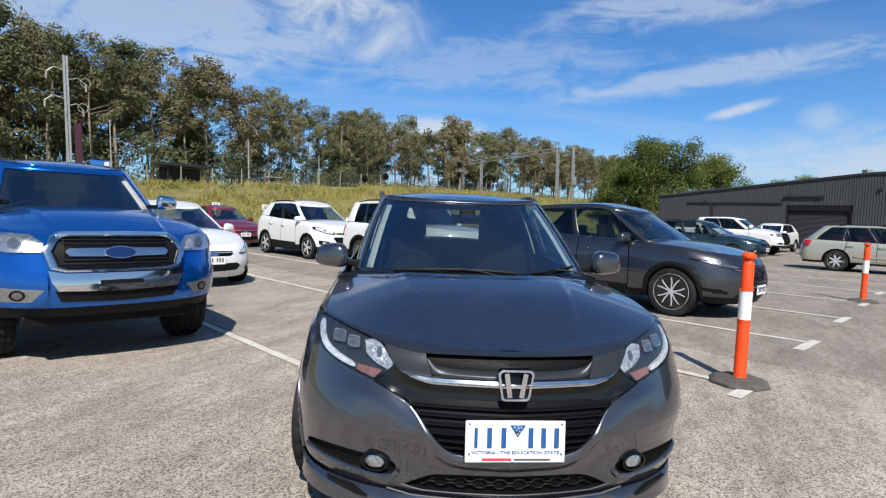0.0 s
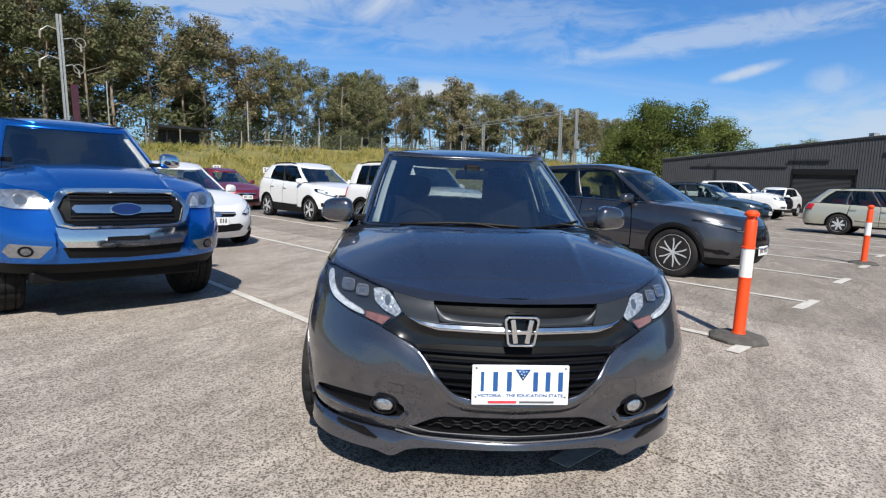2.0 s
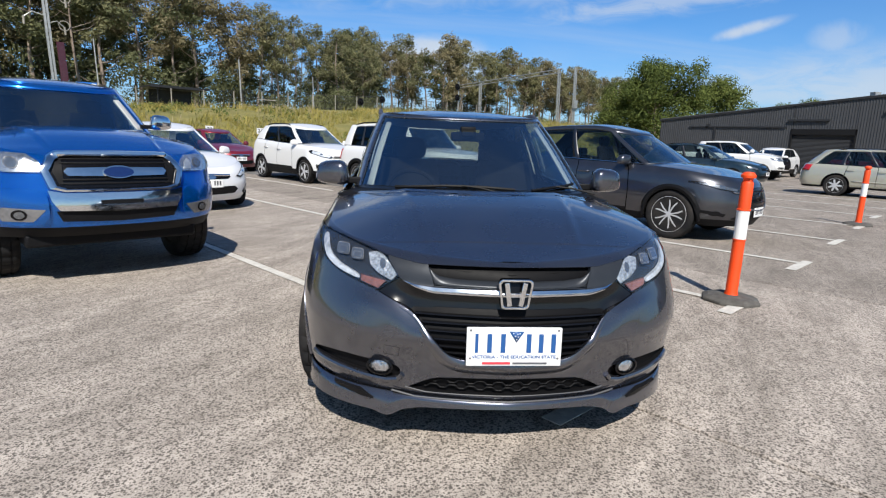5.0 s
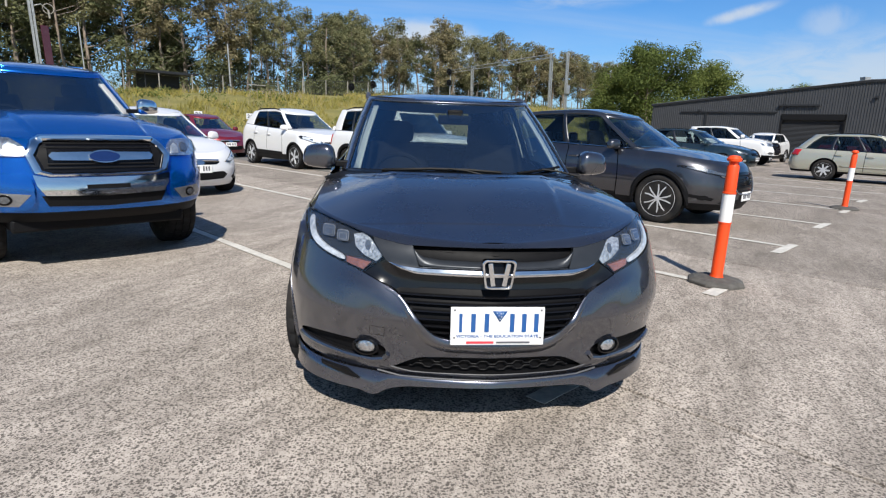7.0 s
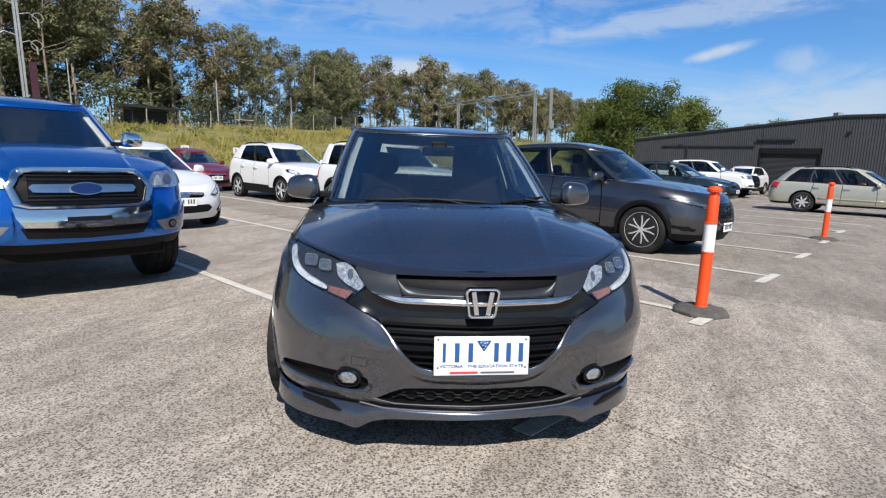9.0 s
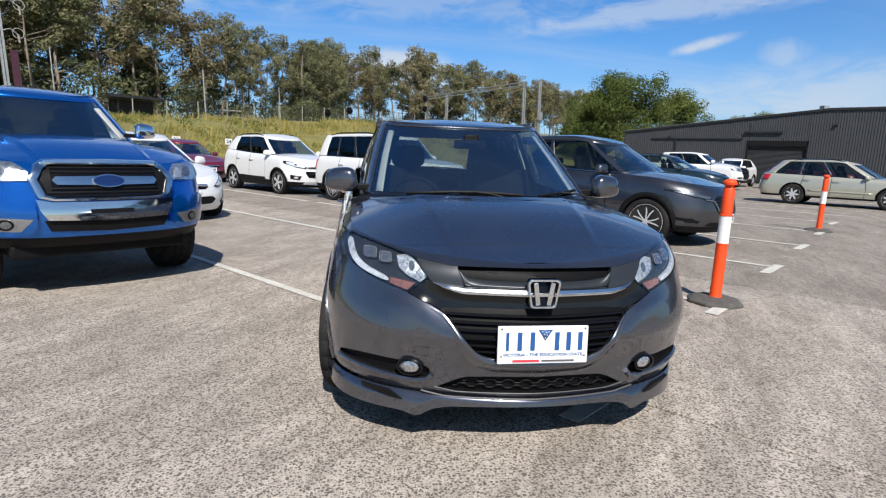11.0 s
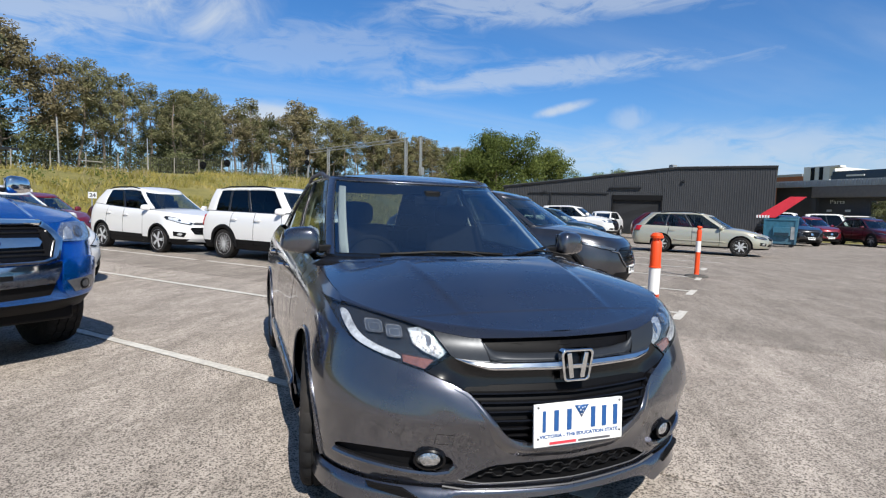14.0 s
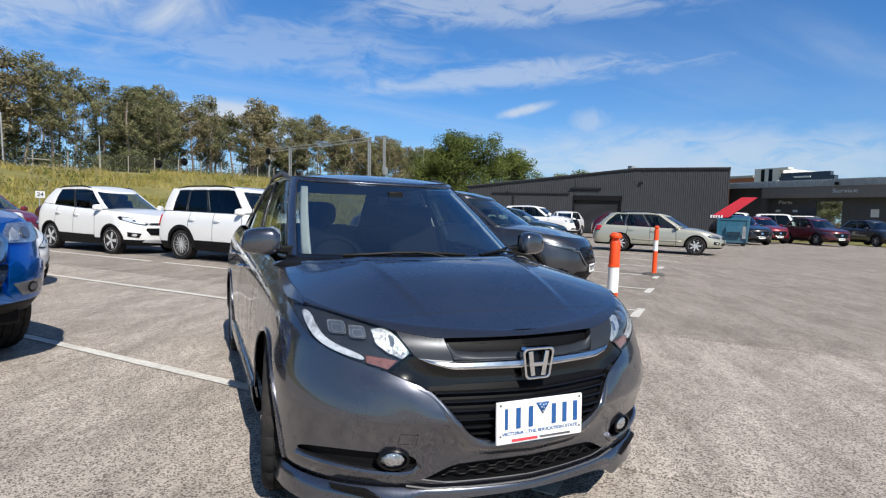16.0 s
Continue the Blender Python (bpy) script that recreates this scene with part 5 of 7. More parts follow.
OUTBACK = dict(half=0.885, length=4.79, wheels=(0.96, 3.63), tyre=0.342, paint=CHAMPAGNE_PAINT, top=((0.05, 0.74), (0.5, 0.84), (1.15, 0.93), (2.5, 0.97), (4.6, 1.03)), bottom=0.26,
               roof=((2.0, 1.44), (2.6, 1.51), (3.9, 1.49), (4.5, 1.42)), g_front=(1.20, 1.98), g_back=(4.62, 4.15), g_half=(0.76, 0.57), rails=BLACK_PLASTIC, spokes=7, twin=False,
               side_windows=((0.88, 1.33), (1.37, 1.70), (1.74, 2.02)), handles=CHAMPAGNE_PAINT, cladding=BLACK_PLASTIC, cladding_s=0.09, door_clad=0.15, arch_lip=0.014)
outback, ob_sh, _ = build_car("champagne_wagon", OUTBACK, "champagne station wagon with dark roof rails", "car", in_bay(21.25, 0.65), "parked cars")

MAROON = dict(CX5, paint=MAROON_PAINT, detail=0.9, handles=MAROON_PAINT)
build_car("maroon_suv", MAROON, "dark maroon SUV parked beyond the champagne wagon", "car", in_bay(33.8, -2.3), "parked cars")
build_car("hatchback", HATCH, "small white hatchback parked between two rows of cars", "car", in_bay(12.2, -12.0), "parked cars")
build_car("maroon_hatchback", dict(HATCH, paint=MAROON_PAINT), "dark maroon hatchback by the grass bank", "car", in_bay(9.9, -17.3), "parked cars")

BLACK_SUV = dict(CX5, paint=BLACK_PAINT, detail=0.9, handles=BLACK_PAINT)
row_cars = []
for nm, spec, label, x, y in (("black_suv", BLACK_SUV, "black SUV parked beside the waste bin", 28.3, 18.9),
                              ("red_suv", dict(TRAX, paint=RED_PAINT, cladding=BLACK_PLASTIC), "bright red small SUV with a white grille", 32.3, 20.5),
                              ("maroon_large_suv", dict(CX5, paint=MAROON_PAINT, length=4.9, detail=0.9, handles=MAROON_PAINT), "maroon large SUV in front of the service building", 34.0, 17.9),
                              ("dark_large_suv", dict(CX5, paint=DARK_PAINT, length=4.8, detail=0.9, handles=DARK_PAINT), "dark grey large SUV in front of the service building", 38.5, 17.0)):
    row_cars.append(build_car(nm, spec, label, "car", pose(x, y, 0, 0, 0, TURN - 62), "parked cars"))
VAN = dict(JEEP, paint=WHITE_PAINT, roof=((1.5, 1.92), (2.2, 1.98), (3.4, 1.97), (4.1, 1.93)), cladding=None, rails=None, length=4.8, wheels=(0.9, 3.9), finish=ALLOY)
for n, d in ((46.2, 3.8), (48.8, 6.8), (56.0, 9.6)):
    build_car("white_van", VAN, "white van parked by the service building", "van", in_bay(n, d), "white vans")

# ---- details of the grey SUV ----
def knife(bm, poly):
    """Cuts the front of a body along an outline."""
    for (x0, z0), (x1, z1) in zip(poly, poly[1:] + poly[:1]):
        long = math.hypot(x1 - x0, z1 - z0)
        if long < 1e-5:
            continue
        ux, uz = (x1 - x0) / long, (z1 - z0) / long
        near = []
        for f in bm.faces:
            c = f.verts[0].co
            if c.y > 0.75 or abs(c.x - (x0 + x1) / 2) > long / 2 + 0.12 or abs(c.z - (z0 + z1) / 2) > long / 2 + 0.08:
                continue
            side = [(v.co.x - x0) * uz - (v.co.z - z0) * ux for v in f.verts]
            way = [(v.co.x - x0) * ux + (v.co.z - z0) * uz for v in f.verts]
            if min(side) < -1e-5 and max(side) > 1e-5 and max(way) > 0 and min(way) < long:
                near.append(f)
        if near:
            geom = list({e for f in near for e in f.edges} | {v for f in near for v in f.verts}) + near
            bmesh.ops.bisect_plane(bm, geom=geom, dist=1e-5, plane_co=(x0, 0, z0), plane_no=(uz, 0, -ux))


# the front is cut open for the grille, the intake, the lamps and the fog pockets
body = next(c for c in hrv.children if c.name.startswith("body"))
bm = bmesh.new()
bm.from_mesh(body.data)
openings = [HRV_BLACK, HRV_LOW, HRV_FOG, flip(HRV_FOG), LAMP, flip(LAMP)]
for poly in openings:
    knife(bm, poly)
gone = [f for f in bm.faces if f.calc_center_median().y < 0.75 and any(inside(o, f.calc_center_median().x, f.calc_center_median().z) > 0 for o in openings)]
bmesh.ops.delete(bm, geom=gone, context="FACES")
for v in bm.verts:
    if v.co.y < 0.75:
        v.co.y += hrv_relief(v.co.x, v.co.z)
bm.to_mesh(body.data)
bm.free()
body.data.shade_smooth()
body.data.set_sharp_from_angle(angle=radians(30))
hrv_sh.relief = hrv_relief

GRILLE_BLACK = plain("grille_black", (0.006, 0.006, 0.007), 0.16, 0, 0.1, 40, spec=0.5)
bl = part("grille", conform(hrv_sh, HRV_BLACK, -0.032, -0.034, 0.025), plain("grille_back", (0.004, 0.004, 0.005), 0.5, 0, 0.1, 40, spec=0.1), hrv, "gloss black grille with slats")
fascia_low = [(0.0, 0.644), (0.30, 0.641), (0.345, 0.634), (0.378, 0.617)]
fascia = sym([(0.0, 0.728), (0.40, 0.738), (0.447, 0.745), (0.529, 0.688), (0.44, 0.650), (0.399, 0.628)] + fascia_low[::-1])
fs = conform(hrv_sh, fascia, -0.002, 0.02, 0.022)
for v in fs.verts:
    v.co.y += 0.30 * max(0.0, 0.735 - v.co.z) * smooth((0.50 - abs(v.co.x)) / 0.12)
part("grille_fascia", fs, GRILLE_BLACK, bl, "smooth gloss black fascia")
PANEL = plain("panel_grey", (0.032, 0.036, 0.043), 0.36, 0.35, 0.05, 30, spec=0.4)
lip_top = pchip((0, 0.749), (0.20, 0.751), (0.286, 0.760), (0.315, 0.777), (0.338, 0.803))
bar_top, bar_low = pchip((0, 0.729), (0.31, 0.728), (0.37, 0.732), (0.430, 0.738)), pchip((0, 0.694), (0.305, 0.695), (0.36, 0.708), (0.430, 0.735))
rows = []
for x in span(-0.334, 0.334, 60):
    a, b, mid = bar_top(abs(x)), lip_top(abs(x)), smooth((0.334 - abs(x)) / 0.07)
    rows.append([(x * lerp(0.925, 1.0, u), hrv_sh.face(x, lerp(a, b, u)) - 0.004 + back * mid, lerp(a, b, u)) for u, back in ((0, 0.0), (0.3, 0.005), (0.65, 0.013), (0.94, 0.022), (1.0, 0.028))])
part("grille_panel", grid(rows), PANEL, bl, thick=0.004)
for sg in (1, -1):
    cheek = [(0.334, 0.806), (0.40, 0.818), (0.494, 0.829), (0.490, 0.812), (0.446, 0.748), (0.430, 0.737), (0.37, 0.730), (0.310, 0.727)]
    part("grille_cheek", conform(hrv_sh, cheek if sg > 0 else flip(cheek), 0.003, 0.03, 0.022), PANEL, bl)
# a bevelled band frames the lower grille
low = [p for p in HRV_BLACK if p[1] < 0.665]
line = []
for a, b in zip(low, low[1:]):
    n = max(2, int(math.hypot(b[0] - a[0], b[1] - a[1]) / 0.012))
    line += [(lerp(a[0], b[0], i / n), lerp(a[1], b[1], i / n)) for i in range(n)]
line.append(low[-1])
for _ in range(4):
    line = [line[0]] + [((a[0] + 2 * b[0] + c[0]) / 4, (a[1] + 2 * b[1] + c[1]) / 4) for a, b, c in zip(line, line[1:], line[2:])] + [line[-1]]
rows = []
for i, (x, z) in enumerate(line):
    a, b = line[max(0, i - 1)], line[min(len(line) - 1, i + 1)]
    d = math.hypot(b[0] - a[0], b[1] - a[1])
    nx, nz = (b[1] - a[1]) / d, -(b[0] - a[0]) / d
    if inside(HRV_BLACK, x + nx * 0.01, z + nz * 0.01) > 0:
        nx, nz = -nx, -nz
    fade = smooth((min(i, len(line) - 1 - i) - 2) / 22)
    row = []
    for w, out in ((-0.003, -0.022), (-0.002, -0.001), (0.001, 0.002), (0.019, 0.013), (0.023, 0.0145), (0.030, 0.013), (0.045, 0.0055), (0.062, -0.002)):
        px, pz = x + nx * w * (0.3 + 0.7 * fade), z + nz * w * (0.3 + 0.7 * fade)
        row.append((px, hrv_sh.face(px, pz) - (out * fade if out > 0 else out), pz))
    rows.append(row)
part("grille_surround", grid(rows), GREY_PAINT, hrv, "grey bevelled band round the lower grille")
# the bonnet's edge rolls down over the slot and to the lamps
shut = pchip((0, 0.806), (0.34, 0.806), (0.43, 0.817), (0.497, 0.829), (0.54, 0.842), (0.594, 0.857), (0.66, 0.872), (0.726, 0.886), (0.79, 0.897))
rows = []
for x in span(-0.772, 0.772, 130):
    ax = abs(x)
    yb, zl = hrv_sh.face(x, 2.0), shut(ax)
    zb, yl = hrv_sh.top(yb), hrv_sh.face(x, zl) - 0.006
    row = [(x, yb + 0.012, zb + 0.0015), (x, yb, zb + 0.0005)]
    for u in (0.25, 0.5, 0.75, 0.9, 1.0):
        yc, zc = lerp(yb, yl, 0.54), lerp(zb, zl, 0.40)
        row.append((x, (1 - u) ** 2 * yb + 2 * u * (1 - u) * yc + u * u * yl, (1 - u) ** 2 * (zb + 0.001) + 2 * u * (1 - u) * zc + u * u * zl))
    rows.append(row + [(x, yl + 0.004, zl - 0.003), (x, yl + 0.022, zl - 0.003)])
part("bonnet_edge", grid(rows), GREY_PAINT, hrv)
rows = []
for x in span(-0.430, 0.430, 72):
    a, b, thin = bar_top(abs(x)), bar_low(abs(x)), smooth((0.434 - abs(x)) / 0.05)
    rows.append([(x, hrv_sh.face(x, lerp(a, b, u)) - 0.003 - out * thin, lerp(a, b, u)) for u, out in ((0, 0.0), (0.03, 0.014), (0.10, 0.020), (0.44, 0.024), (0.47, 0.019), (0.53, 0.019), (0.56, 0.025), (0.75, 0.023), (0.92, 0.015), (1.0, 0.0))])
part("grille_bar", grid(rows), SATIN_CHROME, bl, "chrome wing bar")
for z in (0.616, 0.587, 0.558, 0.529, 0.500, 0.471):
    xs = cut_at(HRV_BLACK, z)
    x1 = xs[1] - 0.004
    rows = [[(x, hrv_sh.face(x, z) + q, z + dz) for q, dz in ((0.034, 0.004), (0.012, 0.004), (0.007, 0.0), (0.012, -0.005), (0.034, -0.008))] for x in span(-x1, x1, 28)]
    part("slat", grid(rows), GRILLE_BLACK, bl)
lowg = part("lower_grille", conform(hrv_sh, HRV_LOW, -0.030, -0.032, 0.03), BLACK_PLASTIC, hrv, "black lower intake with mesh")
for i in range(9):
    x = -0.30 + i * 0.075
    for zz in (0.303, 0.328):
        xo = x + (0.037 if zz > 0.32 else 0)
        if abs(xo) < 0.32:
            part("mesh_bar", along_face(hrv_sh, [(xo - 0.037, zz), (xo - 0.026, zz), (xo - 0.012, zz + 0.013), (xo + 0.012, zz + 0.013), (xo + 0.026, zz), (xo + 0.037, zz)], -0.016, 0.0035, 6, 1.0, 2), BLACK_PLASTIC, lowg)
part("intake_trim", along_face(hrv_sh, [(-0.415, 0.296), (-0.33, 0.281), (0.0, 0.286), (0.33, 0.281), (0.415, 0.296)], 0.002, 0.003, 6), plain("satin_grey", (0.075, 0.075, 0.08)), hrv, "thin satin trim")
# front lip
zl = pchip((0, 0.232), (0.33, 0.220), (0.42, 0.200), (0.486, 0.162), (0.56, 0.176), (0.83, 0.172))
rows = []
for t in span(0, 1.12, 60):
    p, q = hrv_sh.at(t, 0.05, 0.008), hrv_sh.at(t, 0.01, 0.022)
    e = hrv_sh.at(t, 0.0, 0.028)
    low_z = zl(abs(p.x)) if t < 1 else lerp(0.172, 0.235, (t - 1) / 0.12)
    rows.append([(p.x, p.y, p.z), (q.x, q.y, min(q.z, low_z + 0.035)), (e.x, e.y, low_z), (e.x * 0.95, e.y + 0.05, low_z + 0.004)])
lip = mirrored(grid(rows))
bmesh.ops.remove_doubles(lip, verts=lip.verts[:], dist=0.0005)
rows = []
for t in span(0, 0.80, 30):
    q = hrv_sh.at(t, 0.04, -0.012)
    rows.append([(q.x, q.y, q.z), (q.x * 0.92, max(q.y + 0.05, 0.50), q.z + 0.01)])
tray = mirrored(grid(rows))
bmesh.ops.remove_doubles(tray, verts=tray.verts[:], dist=0.0005)
part("undertray", tray, BLACK_PLASTIC, hrv, thick=0.004)
for sg in (1, -1):
    part("wheel_liner", box(min(sg * 0.52, sg * 0.775), max(sg * 0.52, sg * 0.775), 0.355, 0.365, 0.19, 0.50), BLACK_PLASTIC, hrv, bevel=0.003)
part("front_lip", lip, GREY_PAINT, hrv, "grey front lip spoiler", thick=0.006)
for sg in (1, -1):
    gr = [(0.717, 0.262), (0.60, 0.258), (0.545, 0.226), (0.60, 0.228), (0.71, 0.244)]
    part("lip_groove", conform(hrv_sh, gr if sg > 0 else flip(gr), 0.050, 0.05, 0.03), BLACK_PLASTIC, hrv)
part("splitter_line", along_face(hrv_sh, [(-0.47, 0.275), (-0.374, 0.258), (0.0, 0.262), (0.374, 0.258), (0.47, 0.275)], 0.014, 0.004, 6), plain("satin_grey", (0.075, 0.075, 0.08)), hrv)
# lamps
def rounded_box(cx, cz, w, h, r):
    return [(cx + sx * (w - r) + r * math.cos(radians(a)), cz + sz * (h - r) + r * math.sin(radians(a))) for sx, sz, a0 in ((1, 1, 0), (-1, 1, 90), (-1, -1, 180), (1, -1, 270)) for a in (a0, a0 + 45, a0 + 90)]


DRL = rounded_off([(0.786, 0.866), (0.758, 0.871), (0.749, 0.818), (0.709, 0.775), (0.611, 0.740), (0.608, 0.722), (0.685, 0.743), (0.752, 0.775), (0.778, 0.818)])
BULB = rounded_off([(0.575, 0.826), (0.526, 0.835), (0.497, 0.809), (0.455, 0.755), (0.479, 0.730), (0.53, 0.752), (0.566, 0.781)], 0)
BLINK = [(0.604, 0.741), (0.502, 0.726), (0.533, 0.696), (0.603, 0.717)]
P1 = rounded_box(0.685, 0.828, 0.028, 0.021, 0.010)
P2 = rounded_box(0.622, 0.816, 0.026, 0.020, 0.009)
PROJECTOR_RING = plain("projector_ring", (0.36, 0.375, 0.40), 0.2, 0.6, 0.35, 60, 0.4)
DARK_LAMP = plain("lamp_housing", (0.034, 0.038, 0.045), 0.25, 0.3, 0.2, 30)
DRL_WHITE = plain("lamp_light_guide", (0.52, 0.54, 0.57), 0.2, 0.2, 0.45, 55, 0.6)
for sg in (1, -1):
    f = (lambda p: p) if sg > 0 else flip
    lamp = part("headlamp", conform(hrv_sh, f(LAMP), -0.030, -0.030, 0.03), DARK_LAMP, hrv, "clear headlamp with bright light strip")
    part("light_strip", conform(hrv_sh, f(DRL), -0.006, 0.02, 0.02), DRL_WHITE, lamp)
    part("reflector", conform(hrv_sh, f(BULB), -0.014, 0.012, 0.02), REFLECTOR, lamp)
    part("indicator", conform(hrv_sh, f(BLINK), -0.008, 0.015, 0.02), AMBER, lamp)
    for pr in (P1, P2):
        cx, cz = sum(x for x, _ in pr) / len(pr), sum(z for _, z in pr) / len(pr)
        part("projector", conform(hrv_sh, f(pr), -0.012, 0.016, 0.03), PROJECTOR_RING, lamp)
        part("projector_lens", conform(hrv_sh, f([(lerp(cx, x, 0.90), lerp(cz, z, 0.86) + 0.001) for x, z in pr]), -0.008, 0.006, 0.03), LENS_DARK, lamp)
        part("projector_rim", conform(hrv_sh, f([(lerp(cx, x, 0.66), lerp(cz, z, 0.62) - 0.002) for x, z in pr]), -0.0055, 0.004, 0.03), PROJECTOR_RING, lamp)
        part("projector_core", conform(hrv_sh, f([(lerp(cx, x, 0.58), lerp(cz, z, 0.50) - 0.001) for x, z in pr]), -0.0035, 0.004, 0.03), LENS_DARK, lamp)
    part("bulb_shield", conform(hrv_sh, f(ellipse(0.515, 0.792, 0.012, 0.020, 12)), -0.010, 0.006), LENS_DARK, lamp)
    part("lens", conform(hrv_sh, f(LAMP), 0.003, 0.008, 0.025), CLEAR, lamp)
    fog = part("fog_pocket", conform(hrv_sh, f(HRV_FOG), -0.030, -0.031, 0.03), BLACK_PLASTIC, hrv, "black fog lamp pocket")
    cx = 0.521 * sg
    y0 = hrv_sh.face(cx, 0.375)
    for nm, prof, mt in (("fog_ring", [(0.058, 0.0), (0.060, -0.030), (0.050, -0.034), (0.048, -0.012)], GLOSS_BLACK), ("fog_lens", [(0.050, -0.012), (0.040, -0.026), (0.018, -0.032)], FOG_SILVER)):
        b = lathe(prof, 28, "Z")
        for v in b.verts:
            v.co = Vector((cx + v.co.x * 0.92, y0 + 0.012 + v.co.z + 0.35 * abs(v.co.x) * 0 + sg * 0.30 * v.co.x, 0.378 + v.co.y * 0.62))
        part(nm, b, mt, fog)
    part("fog_bezel", along_face(hrv_sh, [(sg * 0.428, 0.350), (sg * 0.446, 0.328), (sg * 0.49, 0.319), (sg * 0.58, 0.323), (sg * 0.70, 0.337), (sg * 0.815, 0.349)], 0.002, 0.012, 8, 1.0, 5), GREY_PAINT, hrv)
# badge: a rounded chrome frame with two uprights
def ring_face(outer, inner, out, deep):
    bm = bmesh.new()
    a = [bm.verts.new((x, hrv_sh.face(0, 0.72) - out, z)) for x, z in outer]
    b = [bm.verts.new((x, hrv_sh.face(0, 0.72) - out, z)) for x, z in inner]
    n = len(a)
    for i in range(n):
        bm.faces.new((a[i], a[(i + 1) % n], b[(i + 1) % n], b[i]))
    made = bmesh.ops.extrude_face_region(bm, geom=bm.faces[:])["geom"]
    for v in [g for g in made if isinstance(g, bmesh.types.BMVert)]:
        v.co.y += deep
    return bm


def rounded(cx, cz, top_w, low_w, h, r, n=5):
    pts = []
    for ox, oz, a0 in ((top_w - r, h - r, 0), (-(top_w - r), h - r, 90), (-(low_w - r), -(h - r), 180), (low_w - r, -(h - r), 270)):
        for i in range(n + 1):
            a = radians(a0 + 90 * i / n)
            pts.append((cx + ox + r * math.cos(a), cz + oz + r * math.sin(a)))
    return pts


bd = part("badge", ring_face(rounded(0, 0.718, 0.068, 0.056, 0.060, 0.018), rounded(0, 0.718, 0.058, 0.047, 0.050, 0.014), 0.044, 0.03), CHROME, hrv, "chrome badge frame with two uprights", bevel=0.003)
part("badge_back", conform(hrv_sh, rounded(0, 0.718, 0.060, 0.049, 0.052, 0.014), 0.026, 0.01), GLOSS_BLACK, bd)
yb = hrv_sh.face(0, 0.72)
for sg in (1, -1):
    m = Matrix.Translation((sg * 0.029, yb - 0.038, 0.718)) @ Matrix.Rotation(radians(sg * 9), 4, "Y")
    part("badge_upright", box(-0.0095, 0.0095, -0.006, 0.010, -0.047, 0.047, m=m), CHROME, bd, bevel=0.002)
part("badge_bridge", box(-0.026, 0.026, yb - 0.041, yb - 0.03, 0.706, 0.722), CHROME, bd, bevel=0.002)
# number plate in its dealer frame
pl = part("number_plate", box(-0.187, 0.187, -0.006, 0.006, -0.077, 0.077), WHITE_PLASTIC, hrv, "white number plate with blue characters as bars", bevel=0.004)
pl.matrix_local = pose(0, -0.026, 0.517, -3, 0, 0)
for x, w in ((-0.148, 0.006), (-0.098, 0.009), (-0.045, 0.009), (0.056, 0.009), (0.104, 0.009), (0.153, 0.009)):
    part("number_bar", box(x - w, x + w, -0.009, -0.0062, -0.022, 0.052), BLUE_INK, pl)
b = bmesh.new()
b.faces.new([b.verts.new(v) for v in ((-0.022, -0.0075, 0.062), (0.036, -0.0075, 0.062), (0.007, -0.0075, 0.018))])
part("plate_triangle", b, BLUE_INK, pl, thick=0.002)
b = bmesh.new()
for x, z in ((-0.006, 0.055), (0.010, 0.052), (0.020, 0.054), (0.002, 0.044), (0.013, 0.040), (0.007, 0.030)):
    add_box(b, x - 0.002, x + 0.002, -0.0092, -0.0070, z - 0.002, z + 0.002)
part("plate_star", b, WHITE_PLASTIC, pl)
words("VICTORIA - THE EDUCATION STATE", 0.0165, BLUE_INK, pose(0, -0.0066, -0.040, 90, 0, 0), pl, "slogan", 1.22, 0.0004)
part("dealer_bar", box(-0.125, -0.015, -0.0085, -0.0062, -0.069, -0.060), RED_INK, pl)
part("dealer_bar", box(-0.005, 0.130, -0.0085, -0.0062, -0.068, -0.061), GREY_INK, pl)
for x in (-0.172, 0.172):
    for z in (-0.045, 0.066):
        b = lathe([(0.004, -0.0085), (0.004, -0.005)], 10, "Z")
        for v in b.verts:
            v.co = Vector((x + v.co.x, v.co.z, z + v.co.y))
        part("screw", b, GREY_INK, pl)
# cover of the towing eye
loop = [(x - 0.475, z + 0.456) for x, z in ((-0.030, -0.020), (0.030, -0.022), (0.032, 0.018), (-0.028, 0.022), (-0.030, -0.020))]
part("towing_cover_seam", along_face(hrv_sh, loop, 0.0, 0.0009, 4, 1.0, 4), CAVITY, hrv)
# wipers, cowl and cabin trim
def on_screen(x, z, out):
    return Vector((x, hrv_gs.face(x, z) - out, z))


for pts in ([(-0.47, 1.030), (-0.20, 1.046), (0.0, 1.046), (0.24, 1.034)], [(0.30, 1.034), (0.46, 1.050), (0.63, 1.066)]):
    line = []
    for (x0, z0), (x1, z1) in zip(pts, pts[1:]):
        line += [on_screen(lerp(x0, x1, i / 6), lerp(z0, z1, i / 6), 0.022) for i in range(6)]
    wp = part("wiper", tube(line, 0.0085, 6), BLACK_PLASTIC, hrv, "black windscreen wiper")
    a = line[len(line) // 2]
    part("wiper_arm", tube([a + Vector((0, -0.004, 0.004)), a + Vector((0.10, -0.020, -0.004)), a + Vector((0.22, -0.045, -0.030))], 0.006, 6), BLACK_PLASTIC, wp)
rows = []
for t in span(0, 0.80, 24):
    p, q = hrv_gs.at(t, 0.02, 0.012), hrv_gs.at(t, 0.0, 0.10)
    rows.append([p, (q.x, q.y, p.z - 0.028)])
cw = mirrored(grid(rows))
part("cowl", cw, BLACK_PLASTIC, hrv, "black cowl panel", thick=0.006)
